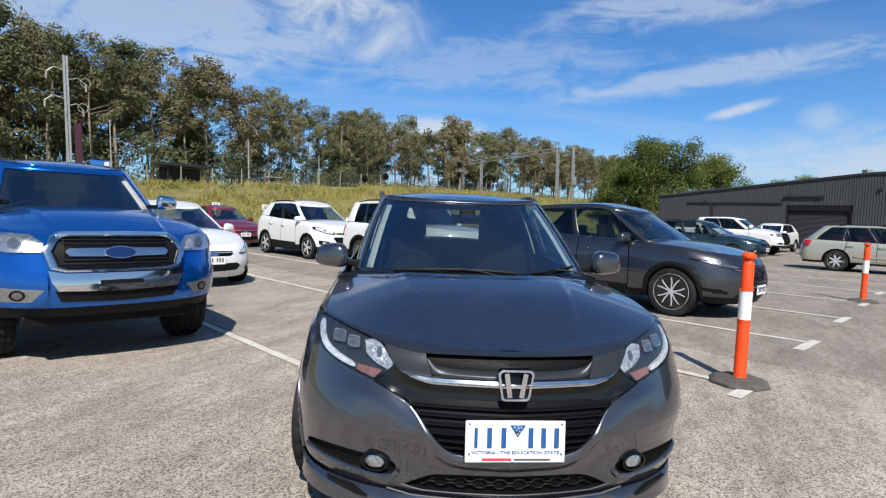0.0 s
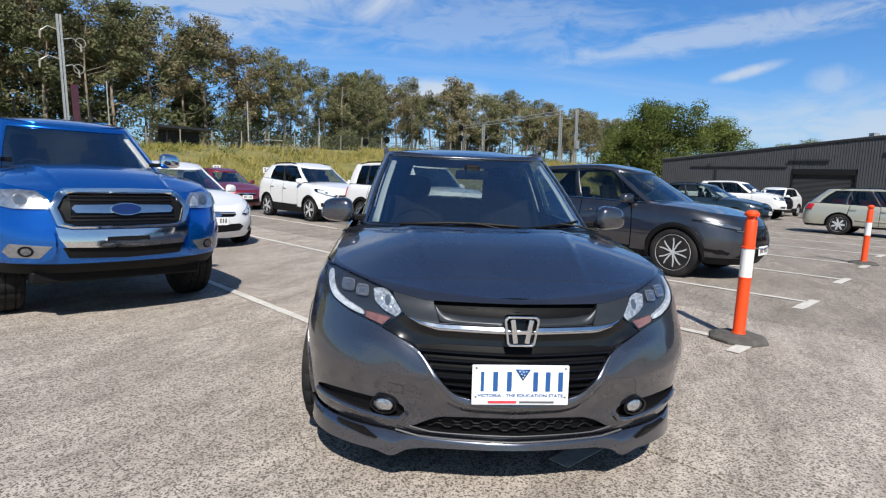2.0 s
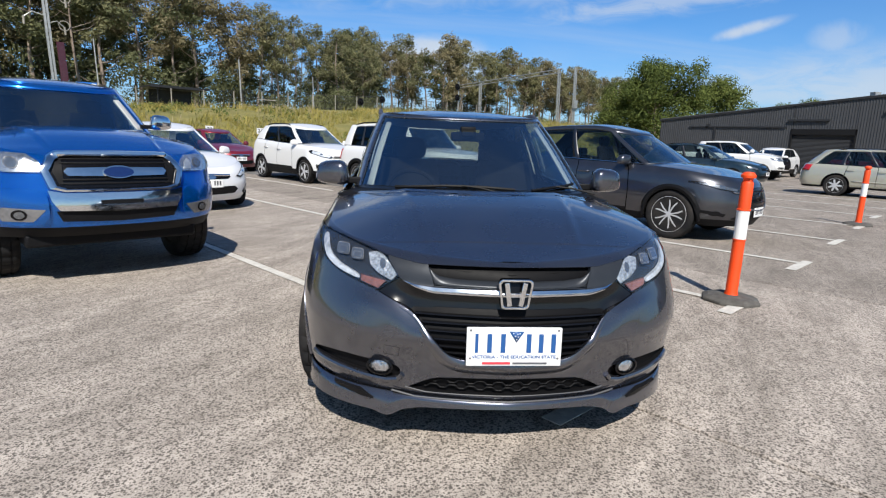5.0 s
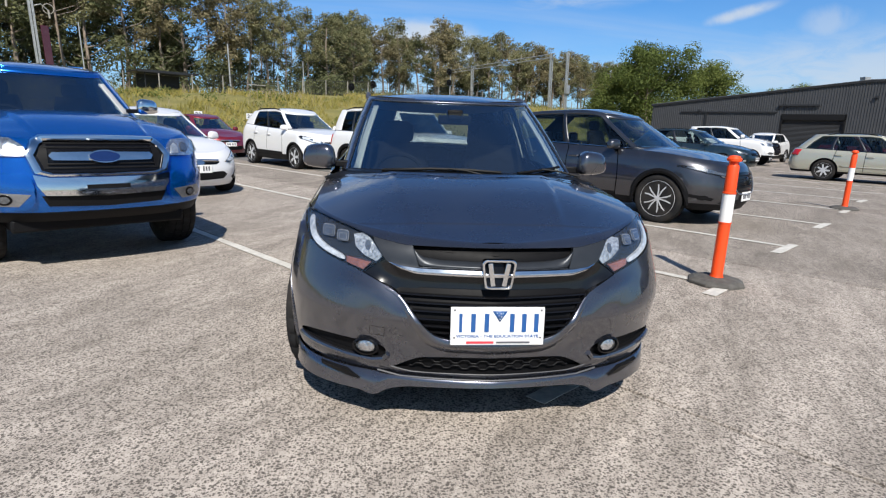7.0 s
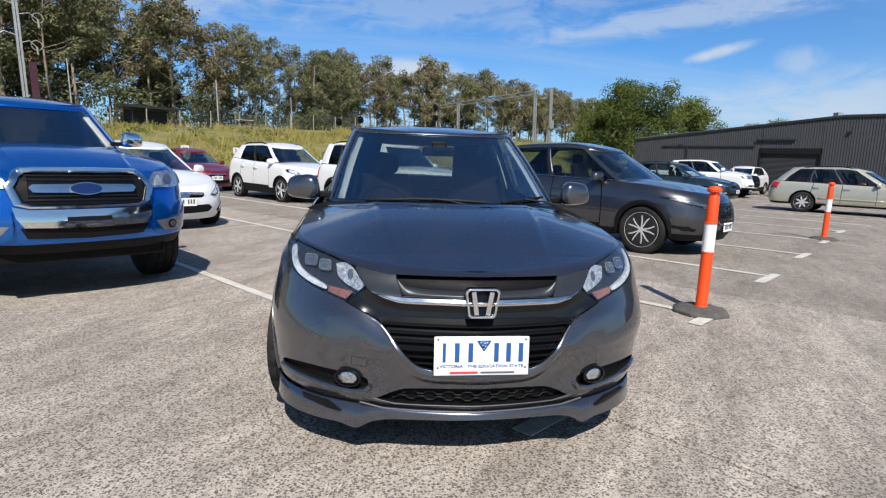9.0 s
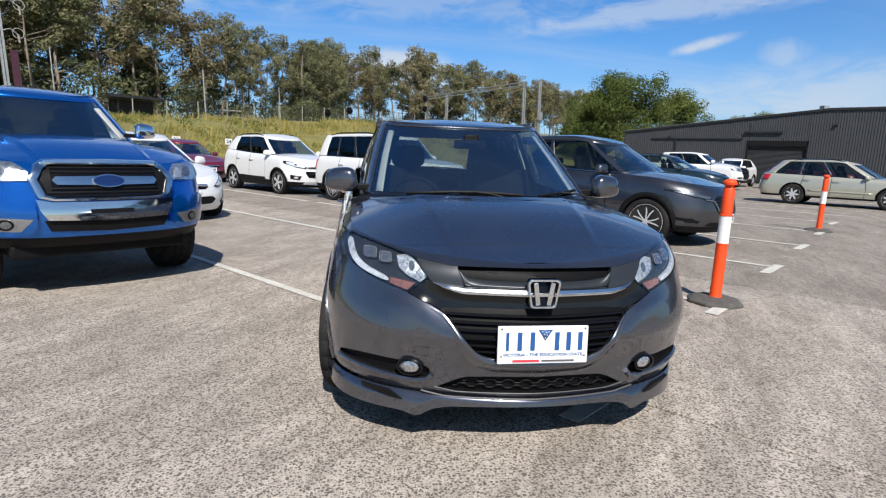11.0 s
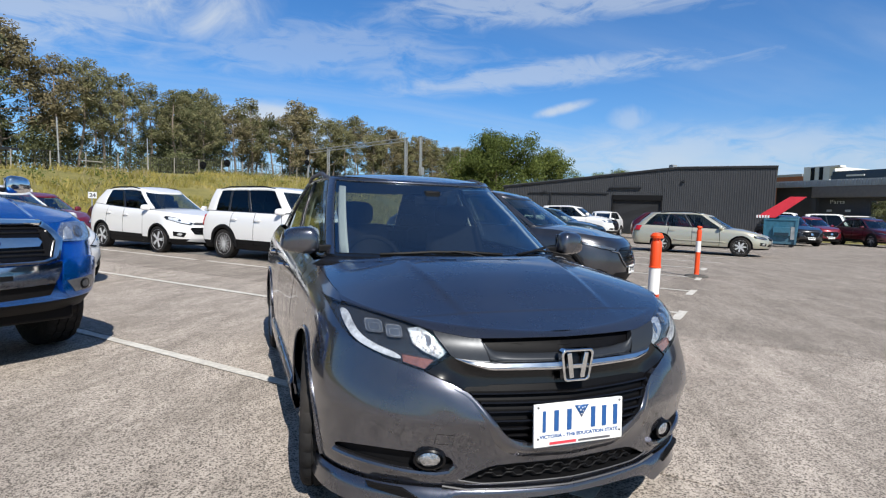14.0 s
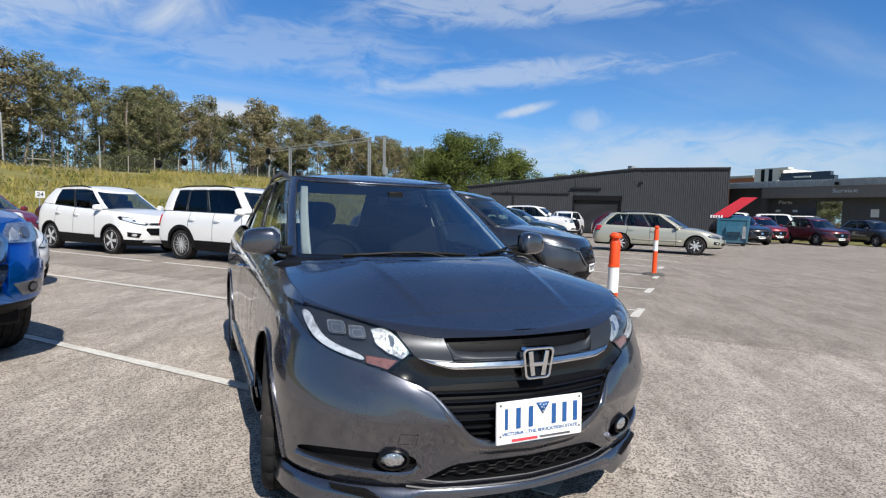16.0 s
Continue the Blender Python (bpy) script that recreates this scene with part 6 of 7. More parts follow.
for sg in (1, -1):
    b = hrv_gs.sheet(span(0.635, 0.722, 4), span(0.06, 0.88, 8), -0.035)
    for v in b.verts:
        v.co.x *= sg
    part("pillar_trim", b, PALE_TRIM, hrv, "pale inner pillar trim", thick=0.01)
    b = hrv_gs.sheet(span(1.445, 1.495, 4), span(0.05, 0.86, 8), -0.05)
    for v in b.verts:
        v.co.x *= sg
    part("door_pillar_trim", b, PALE_TRIM, hrv, "pale inner door pillar trim", thick=0.01)
# black band printed along the foot of the screen
b = mirrored(hrv_gs.sheet(span(0.0, 0.725, 24), span(0.005, 0.075, 3), 0.002))
bmesh.ops.remove_doubles(b, verts=b.verts[:], dist=0.0005)
part("screen_band", b, FRIT, hrv)
p = on_screen(0, 1.325, -0.10)
part("rear_view_mirror", box(-0.11, 0.11, p.y, p.y + 0.03, p.z - 0.03, p.z + 0.03), INTERIOR, hrv, bevel=0.012)
p = on_screen(0.0, 1.355, -0.02)
part("sensor_box", box(-0.05, 0.05, p.y, p.y + 0.08, p.z - 0.03, p.z + 0.035), BLACK_PLASTIC, hrv, bevel=0.01)

# sill skirts and the bright belt moulding
for sg in (1, -1):
    rows = []
    for t in span(hrv_sh.t_of(1.28), hrv_sh.t_of(3.02), 30):
        rows.append([(sg * (q.x + o), q.y, q.z + dz) for q, o, dz in ((hrv_sh.at(t, 0.15), 0.002, 0.0), (hrv_sh.at(t, 0.11), 0.022, 0.0), (hrv_sh.at(t, 0.02), 0.034, -0.02), (hrv_sh.at(t, 0.0), 0.024, -0.055), (hrv_sh.at(t, 0.0), -0.02, -0.05))])
    part("side_skirt", grid(rows), GREY_PAINT, hrv, thick=0.006)
    line = [hrv_sh.at(t, 0.985) for t in span(hrv_sh.t_of(1.45), hrv_sh.t_of(3.3), 16)]
    part("belt_moulding", tube([(sg * (q.x + 0.003), q.y, q.z) for q in line], 0.008, 6), CHROME, hrv)

# ---- fronts of the other cars ----
# pickup: chrome-framed grille, chrome bumper
PK_GRILLE = sym([(0.0, 1.075), (0.41, 1.075), (0.46, 1.03), (0.485, 0.955), (0.45, 0.835), (0.385, 0.815), (0.0, 0.812)])


def band(sh, outer, inner, out, low):
    """A raised frame between two outlines of the same count."""
    def dense(p):
        return [(lerp(a[0], b[0], i / 6), lerp(a[1], b[1], i / 6)) for a, b in zip(p, p[1:] + p[:1]) for i in range(6)]
    rows = []
    for (xo, zo), (xi, zi) in zip(dense(outer), dense(inner)):
        row = []
        for u, q in ((0.0, low - 0.03), (0.02, low), (0.16, out), (0.55, out + 0.004), (0.86, out - 0.006), (1.0, low - 0.02)):
            x, z = lerp(xo, xi, u), lerp(zo, zi, u)
            row.append((x, sh.face(x, z) - q, z))
        rows.append(row)
    return grid(rows + rows[:1])


def pickup_front(car, sh, frame_mat, bar_mat, body_mat, blue):
    g = part("grille", conform(sh, PK_GRILLE, 0.006, 0.03), GLOSS_BLACK, car, "black grille in a wide frame")
    outer = sym([(0.0, 1.118), (0.415, 1.112), (0.478, 1.068), (0.545, 0.965), (0.500, 0.815), (0.40, 0.788), (0.0, 0.786)])
    inner = sym([(0.0, 1.066), (0.385, 1.062), (0.425, 1.034), (0.470, 0.958), (0.432, 0.842), (0.375, 0.824), (0.0, 0.822)])
    part("grille_frame", band(sh, outer, inner, 0.040, 0.012), frame_mat, g, "polished grille frame")
    part("grille_bar", conform(sh, sym([(0.0, 0.985), (0.36, 0.980), (0.385, 0.952), (0.36, 0.918), (0.0, 0.912)]), 0.026, 0.03), bar_mat, g)
    for z in (1.045, 1.015, 0.885, 0.855):
        part("slat", along_face(sh, [(-0.40, z), (0, z), (0.40, z)], 0.010, 0.009, 6), BLACK_PLASTIC, g)
    for sg in (1, -1):
        part("grille_cheek", conform(sh, [(sg * x, z) for x, z in ((0.385, 1.045), (0.43, 1.02), (0.455, 0.95), (0.42, 0.85), (0.395, 0.85))], 0.016, 0.02), BLACK_PLASTIC, g)
    b = part("badge", conform(sh, ellipse(0, 0.948, 0.118, 0.052, 28), 0.045, 0.03), CHROME, g, "oval badge, plain")
    part("badge_field", conform(sh, ellipse(0, 0.948, 0.112, 0.042, 28), 0.048, 0.01), NAVY if blue else GLOSS_BLACK, b)
    bar = sym([(0.0, 0.782), (0.40, 0.784), (0.505, 0.806), (0.487, 0.72), (0.44, 0.645), (0.0, 0.630)])
    bm_ = part("bumper_bar", conform(sh, bar, 0.040, 0.05, 0.04), bar_mat, car, "polished bumper bar")
    part("bumper_slot", conform(sh, sym([(0.0, 0.725), (0.16, 0.723), (0.16, 0.690), (0.0, 0.688)]), 0.043, 0.01), BLACK_PLASTIC, bm_)
    part("lower_grille", conform(sh, sym([(0.0, 0.625), (0.46, 0.638), (0.42, 0.555), (0.0, 0.540)]), 0.012, 0.03), BLACK_PLASTIC, car)
    lamp = [(0.515, 0.950), (0.535, 1.03), (0.60, 1.085), (0.72, 1.095), (0.895, 1.080), (0.905, 0.985), (0.75, 0.945)]
    for sg in (1, -1):
        f = (lambda p: p) if sg > 0 else flip
        h = part("headlamp", conform(sh, f(lamp), 0.022, 0.045, 0.02), plain("lamp_silver", (0.55, 0.56, 0.58), 0.22, 0.85, 0.45, 30, 0.6), car, "clear headlamp")
        part("projector", conform(sh, f(ellipse(0.70, 1.018, 0.046, 0.046, 22)), 0.028, 0.01), LAMP_GREY, h)
        part("projector_lens", conform(sh, f(ellipse(0.70, 1.018, 0.034, 0.034, 20)), 0.033, 0.008), LENS_DARK, h)
        part("reflector", conform(sh, f([(0.555, 0.965), (0.57, 1.03), (0.61, 1.06), (0.635, 1.03), (0.63, 0.965)]), 0.028, 0.01), REFLECTOR, h)
        part("indicator", conform(sh, f([(0.82, 1.07), (0.89, 1.07), (0.90, 1.0), (0.83, 0.98)]), 0.026, 0.008, 0.02), LAMP_GREY, h)
        part("lens", conform(sh, f(lamp), 0.040, 0.02, 0.02), CLEAR, h)
        corner = rounded_off([(0.515, 0.812), (0.70, 0.822), (0.86, 0.815), (0.895, 0.74), (0.885, 0.62), (0.84, 0.535), (0.60, 0.520), (0.515, 0.560), (0.500, 0.66)], 1)
        part("bumper_corner", conform(sh, f(corner), 0.034, 0.06, 0.03), body_mat, car, bevel=0.012)
        fog = part("fog_panel", conform(sh, f([(0.53, 0.655), (0.79, 0.675), (0.83, 0.61), (0.79, 0.565), (0.61, 0.56)]), 0.040, 0.03, 0.02), plain("smoked_bezel", (0.30, 0.305, 0.32), 0.25, 0.7, 0.2, 45, 0.3), car, "smoked fog lamp surround")
        part("fog_lamp", conform(sh, f(ellipse(0.695, 0.615, 0.048, 0.042, 18)), 0.046, 0.012), GLOSS_BLACK, fog)
        part("fog_lens", conform(sh, f(ellipse(0.695, 0.615, 0.032, 0.028, 16)), 0.052, 0.008), LAMP_GREY, fog)


pickup_front(ranger, rg_sh, CHROME, CHROME, BLUE_PAINT, True)
part("skid_plate", box(-0.66, 0.66, 0.20, 0.85, 0.33, 0.44), BLACK_PLASTIC, ranger, "black skid plate", bevel=0.02)
pickup_front(ute, ut_sh, GLOSS_BLACK, BLACK_PLASTIC, WHITE_PAINT, False)
part("aerial", tube([(-0.45, 2.35, 1.83), (-0.45, 2.45, 2.0)], 0.008, 6), BLACK_PLASTIC, ranger)
trim = part("pillar_trim", rg_gs.sheet(span(0.49, 0.60, 6), span(0.10, 0.78, 8), -0.014), PALE_TRIM, ranger, "pale inner pillar trim with a grab handle", thick=0.02)
grip = bmesh.new()
grip.faces.new([grip.verts.new(rg_gs.at(0.538 + 0.018 * math.cos(a), 0.53 + 0.13 * math.sin(a), -0.011)) for a in (2 * math.pi * i / 18 for i in range(18))])
part("grab_handle", grip, INTERIOR, trim, "dark grab handle", thick=0.002)

H_LAMP = [(0.48, 0.585), (0.60, 0.665), (0.74, 0.755), (0.80, 0.765), (0.815, 0.70), (0.72, 0.615), (0.58, 0.565)]
H_FOG = [(0.62, 0.31), (0.76, 0.43), (0.80, 0.43), (0.79, 0.33), (0.68, 0.26)]


def hatch_front(car, sh):
    front_kit(car, sh, H_LAMP, sym([(0.0, 0.615), (0.28, 0.610), (0.36, 0.585), (0.30, 0.545), (0.0, 0.535)]), [(-0.33, 0.605), (0, 0.618), (0.33, 0.605)],
              sym([(0.0, 0.42), (0.42, 0.425), (0.50, 0.37), (0.42, 0.30), (0.0, 0.285)]), H_FOG, (0.578, 0.075, 0.038), 0.475, slats=1, lamp_mat=LAMP_BEZEL)


hatch_front(hatch, ht_sh)
hatch_front(redh, rh_sh)

C_LAMP = [(0.49, 0.765), (0.62, 0.800), (0.80, 0.850), (0.885, 0.872), (0.892, 0.842), (0.74, 0.772), (0.53, 0.730)]
C_GRILLE = sym([(0.0, 0.80), (0.38, 0.785), (0.455, 0.735), (0.41, 0.60), (0.30, 0.505), (0.0, 0.475)])


def wing_front(car, sh, number=True):
    front_kit(car, sh, C_LAMP, C_GRILLE, None, sym([(0.0, 0.40), (0.50, 0.40), (0.58, 0.35), (0.0, 0.29)]), [(0.66, 0.42), (0.86, 0.47), (0.87, 0.43), (0.68, 0.38)], (0.665, 0.075, 0.062), 0.44 if number else None, slats=5, lamp_mat=LAMP_GREY, fog_mat=BLACK_PLASTIC)
    part("grille_wing", along_face(sh, [(-0.60, 0.735), (-0.47, 0.715), (-0.40, 0.585), (-0.29, 0.490), (0, 0.462), (0.29, 0.490), (0.40, 0.585), (0.47, 0.715), (0.60, 0.735)], 0.016, 0.010, 8), plain("dark_chrome", (0.30, 0.31, 0.33), 0.25, 0.8, 0.06), car, "satin metal wing under the grille")


wing_front(cx5, cx_sh)
for c, sh_, _g in row_cars:
    wing_front(c, sh_)

T_LAMP = [(0.41, 0.775), (0.55, 0.850), (0.72, 0.915), (0.82, 0.940), (0.845, 0.905), (0.835, 0.850), (0.66, 0.765), (0.46, 0.725)]


def small_front(car, sh):
    front_kit(car, sh, T_LAMP, sym([(0.0, 0.66), (0.44, 0.66), (0.47, 0.62), (0.38, 0.49), (0.0, 0.47)]), [(-0.40, 0.755), (0, 0.765), (0.40, 0.755)],
              sym([(0.0, 0.795), (0.36, 0.79), (0.40, 0.75), (0.0, 0.725)]), [(0.56, 0.53), (0.78, 0.56), (0.77, 0.45), (0.60, 0.42)], (0.735, 0.08, 0.026), 0.52, slats=4, lamp_mat=LAMP_BEZEL)
    part("skid_plate", conform(sh, sym([(0.0, 0.375), (0.46, 0.38), (0.52, 0.31), (0.0, 0.27)]), 0.014, 0.03), ALLOY, car, "silver skid plate")


small_front(trax, tx_sh)
small_front(suv2, s2_sh)

W_LAMP = [(0.50, 0.65), (0.60, 0.72), (0.78, 0.765), (0.84, 0.75), (0.83, 0.665), (0.60, 0.62)]
for c, sh_ in ((outback, ob_sh), (teal, te_sh)):
    dz = 0.0 if c is outback else 0.05
    front_kit(c, sh_, [(x, z + dz) for x, z in W_LAMP], sym([(0.0, 0.70 + dz), (0.40, 0.69 + dz), (0.36, 0.60 + dz), (0.0, 0.585 + dz)]), None, sym([(0.0, 0.47), (0.45, 0.47), (0.50, 0.38), (0.0, 0.36)]),
              [(0.58, 0.50), (0.76, 0.52), (0.76, 0.42), (0.60, 0.40)], (0.645 + dz, 0.07, 0.035), 0.52, slats=3)
tail_lamps(outback, ob_sh, 0.70, 0.95, 2.06, 2.4)
tail_lamps(jeep, jp_sh, 0.60, 0.90, 2.1, 2.6)
for y in (2.5, 3.6):
    part("roof_bar", tube([(-0.56, y, 1.555), (0.56, y, 1.555)], 0.016, 6), BLACK_PLASTIC, outback)
bm = ob_sh.sheet(span(ob_sh.t_of(1.42), ob_sh.t_of(3.18), 12), [0.30, 0.33, 0.36], 0.006)
mirrored(bm)
part("side_moulding", bm, CHAMPAGNE_PAINT, outback, thick=0.01)

# ---- bollards ----
def bollard(n, d, lean, label):
    p = lot(n, d)
    ob = empty("bollard", label, "bollard", "orange bollards", pose(p.x, p.y, 0, lean, lean * 0.6, 11 * n))
    part("base", lathe([(0.245, 0.0), (0.245, 0.025), (0.20, 0.050), (0.09, 0.062), (0.06, 0.062)], 8, "Z"), BASE_RUBBER, ob, "weathered black octagonal rubber base", shade=False, bevel=0.006)
    part("lower_tube", lathe([(0.058, 0.060), (0.054, 0.075), (0.050, 0.09), (0.0495, 0.55)], 28, "Z"), ORANGE, ob, "scuffed orange plastic tube")
    part("reflective_band", lathe([(0.0512, 0.55), (0.0512, 0.80)], 28, "Z"), SHEETING, ob, "white reflective band")
    part("upper_tube", lathe([(0.0495, 0.80), (0.056, 0.803), (0.056, 0.815), (0.050, 0.818), (0.049, 1.03), (0.042, 1.05)], 28, "Z"), ORANGE, ob)
    part("ring_seam", lathe([(0.054, 0.545), (0.054, 0.556)], 28, "Z"), ORANGE, ob)
    top = lathe([(0.030, 1.045), (0.030, 1.075), (0.058, 1.080), (0.060, 1.10), (0.040, 1.125), (0.015, 1.13)], 24, "Z")
    part("cap", top, ORANGE, ob, "orange moulded grip cap")
    for a in range(4):
        c = Matrix.Rotation(radians(45 + 90 * a), 4, "Z")
        part("grip_post", box(0.026, 0.040, -0.008, 0.008, 1.03, 1.085, m=c), ORANGE, ob)
    return ob


b1, b2 = Vector((2.545, 2.42, 0)), Vector((8.53, 7.645, 0))
bollard(b1.dot(ACROSS), b1.dot(AHEAD), 0.6, "orange and white bollard on a rubber base at a bay line")
bollard(b2.dot(ACROSS), b2.dot(AHEAD), -1.2, "orange and white bollard further along the bays")

# ---- bay number signs at the foot of the bank ----
for n, num in ((5.7, "22"), (8.05, "23"), (10.35, "24")):
    p = lot(n, -23.2)
    sg = empty("bay_sign", "small white bay number sign on a post", "sign", "bay signs", pose(p.x, p.y, 0, 0, 0, TURN))
    part("post", tube([(0, 0.03, -0.05), (0, 0.03, 1.5)], 0.025, 8), GALV, sg)
    bd2 = part("board", box(-0.17, 0.17, -0.012, 0.003, 1.36, 1.62), WHITE_PLASTIC, sg, bevel=0.004)
    words(num, 0.20, GREY_INK, pose(0, -0.0135, 1.49, 90, 0, 0), bd2, "sign_number", 1.2, 0.006)

# ---- trees ----
GUM = leafy("gum_leaves", (0.095, 0.098, 0.050), (0.185, 0.180, 0.090), (0.35, 0.33, 0.185))
GUM_DARK = leafy("gum_leaves_dark", (0.048, 0.058, 0.028), (0.100, 0.110, 0.052), (0.21, 0.215, 0.105))
GUM_RUST = leafy("gum_leaves_brown", (0.100, 0.088, 0.050), (0.185, 0.158, 0.088), (0.33, 0.285, 0.165))
BROAD = leafy("broad_leaves", (0.042, 0.062, 0.016), (0.105, 0.135, 0.032), (0.26, 0.28, 0.075), 0.8)
BARK = bark()


def leaf_cloud(rng, clumps, leaves, size, squash=0.8, droop=0.5):
    """Leaf sprays scattered in clumps, lying round each clump like a loose thatch; each spray is a folded blade."""
    verts, faces = [], []
    for c, r in clumps:
        for _ in range(max(12, int(leaves * r * r))):
            a, zc = rng.uniform(0, 2 * math.pi), rng.uniform(-1, 1)
            q = math.sqrt(1 - zc * zc)
            out = Vector((q * math.cos(a), q * math.sin(a), zc))
            rad = r * (0.50 + 0.52 * rng.random()) * (1.0 if rng.random() < 0.90 else 1.18)
            p = c + Vector((rad * out.x, rad * out.y, rad * out.z * squash))
            s = size * rng.uniform(0.55, 1.3)
            face = (out + Vector((rng.uniform(-1, 1), rng.uniform(-1, 1), rng.uniform(-0.8, 1.1))) * 0.62).normalized()
            way = Vector((rng.uniform(-1, 1), rng.uniform(-1, 1), rng.uniform(-1.4, 0.4) * droop * 1.6))
            way = (way - face * way.dot(face)).normalized()
            side = face.cross(way)
            fold = face * s * 0.15
            i = len(verts)
            verts += [p - way * s, p + side * s * 0.42 + fold, p + way * s, p - side * s * 0.42 + fold]
            faces += [(i, i + 1, i + 2), (i, i + 2, i + 3)]
    return verts, faces


def tree_meshes(seed, height, spread, bare, clump_n, clump_r, leaves, leaf, leaf_mat, trunk_r, trunks=1, tuft_n=6):
    """Trunk with limbs, and a crown of clumps at their ends."""
    rng = random.Random(seed)
    wood = bmesh.new()
    clumps = []
    for k in range(trunks):
        base = Vector((rng.uniform(-0.6, 0.6), rng.uniform(-0.6, 0.6), 0)) * (trunks > 1)
        lean = Vector((rng.uniform(-0.5, 0.5), rng.uniform(-0.5, 0.5), 0)) * (1.0 + trunks * 0.5)
        hh = height * rng.uniform(0.86, 0.95)
        line = [base + lean * (u ** 1.4) + Vector((0.25 * math.sin(u * 6 + seed), 0.2 * math.cos(u * 5 + seed), hh * u)) for u in span(0, 1, 9)]
        add_tube(wood, line, [trunk_r * (1 - 0.85 * u) for u in span(0, 1, 9)], 7)
        for j in range(clump_n // trunks):
            u = bare + (1 - bare) * ((j + rng.random()) / (clump_n // trunks))
            i = min(int(u * 9), 8)
            start = line[i].lerp(line[i + 1], u * 9 - i)
            out = spread * math.sin(math.pi * min(1.0, 0.22 + 0.78 * (u - bare) / (1 - bare)) ** 0.8) * rng.uniform(0.45, 1.1) + 0.3
            a = rng.uniform(0, 2 * math.pi)
            end = start + Vector((out * math.cos(a), out * math.sin(a), rng.uniform(0.4, 1.0) * out * 0.9))
            end.z = min(end.z, height - 0.5)
            mid = start.lerp(end, 0.55) + Vector((0, 0, -0.12 * out))
            add_tube(wood, [start, mid, end], [trunk_r * 0.42 * (1.15 - u), trunk_r * 0.26 * (1.15 - u), 0.02], 5)
            # each limb carries one tuft of several clumps, with air round it
            big = clump_r * rng.uniform(0.75, 1.25)
            for _ in range(tuft_n):
                off = Vector([min(max(rng.gauss(0, 0.52), -0.85), 0.85) for _ in range(3)]) * big
                end.z = min(end.z, height - 1.3)
                clumps.append((end + off, big * rng.uniform(0.42, 0.72)))
        clumps.append((line[-1] + Vector((0, 0, 0.2)), clump_r * 0.9))
    v, f = leaf_cloud(rng, clumps, leaves, leaf)
    crown = bpy.data.meshes.new("crown")
    crown.from_pydata([tuple(p) for p in v], [], f)
    crown.materials.append(leaf_mat)
    trunk = bpy.data.meshes.new("trunk")
    wood.to_mesh(trunk)
    wood.free()
    trunk.materials.append(BARK)
    trunk.shade_smooth()
    return trunk, crown


def plant(name, meshes, m, label, category, group):
    ob = empty(name, label, category, group, m)
    for nm, me in zip(("trunk", "crown"), meshes):
        c = new(nm, me)
        c.parent = ob
    return ob


gums = [tree_meshes(11 + i, h, sp, bare, cn, cr_, 112, 0.168, mt, tr) for i, (h, sp, bare, cn, cr_, mt, tr) in enumerate((
    (16.0, 3.0, 0.32, 15, 1.15, GUM, 0.22), (14.5, 2.7, 0.26, 16, 1.10, GUM_DARK, 0.19), (15.0, 3.1, 0.36, 15, 1.15, GUM_RUST, 0.23),
    (13.0, 2.5, 0.16, 17, 1.10, GUM_DARK, 0.17), (12.0, 2.8, 0.22, 15, 1.10, GUM_RUST, 0.18), (14.0, 2.3, 0.42, 12, 1.05, GUM, 0.15), (9.0, 2.7, 0.08, 18, 1.35, GUM_DARK, 0.16)))]


rng = random.Random(77)
row_top = pchip((-30, 23.5), (4, 22.3), (14, 21.6), (22, 21.8), (30, 18.3), (43, 18.2), (54, 17.9), (70, 17.8), (92, 18.6), (120, 19.4), (170, 19))
base_h = (16.0, 14.5, 15.0, 13.0, 12.0, 14.0, 9.0)
n = -34.0
count = 0
while n < 175:
    for row in range(3 if n < 26 or rng.random() < 0.10 else 2):
        far = lerp(-68, -90, smooth((n - 40) / 30)) - row * 7 + rng.uniform(-2, 2)
        k = rng.choice((0, 1, 2, 3, 5, 0, 2, 4)) if row == 0 else rng.choice((0, 1, 2, 4, 5, 6, 6))
        g = ground_height(n, -60)
        want = (row_top(n) * (far - 1.3) / -71.3 + 0.2 * (n > 60) - g) * rng.uniform(0.80, 1.03) * (0.93 if row else 1.0)
        if k == 6:
            want *= 0.62
        s = want / base_h[k]
        q = lot(n + rng.uniform(-1.2, 1.2) + row * 1.9, far, g - 0.15)
        plant("gum_tree", gums[k], pose(q.x, q.y, q.z, 0, 0, rng.uniform(0, 360)) @ Matrix.Diagonal((s * rng.uniform(0.95, 1.2), s * rng.uniform(0.95, 1.2), s, 1)),
              ("tall gum tree with pale trunk and airy crown", "tall gum tree with bare lower trunk", "broad gum tree with forked limbs", "slender gum tree with dense crown", "brownish gum tree with drooping crown", "thin gum tree with sparse crown", "low bushy tree under the gums")[k], "tree", "trees along the railway")
    n += rng.uniform(2.7, 4.1) * (1.0 if n < 60 else 1.25)

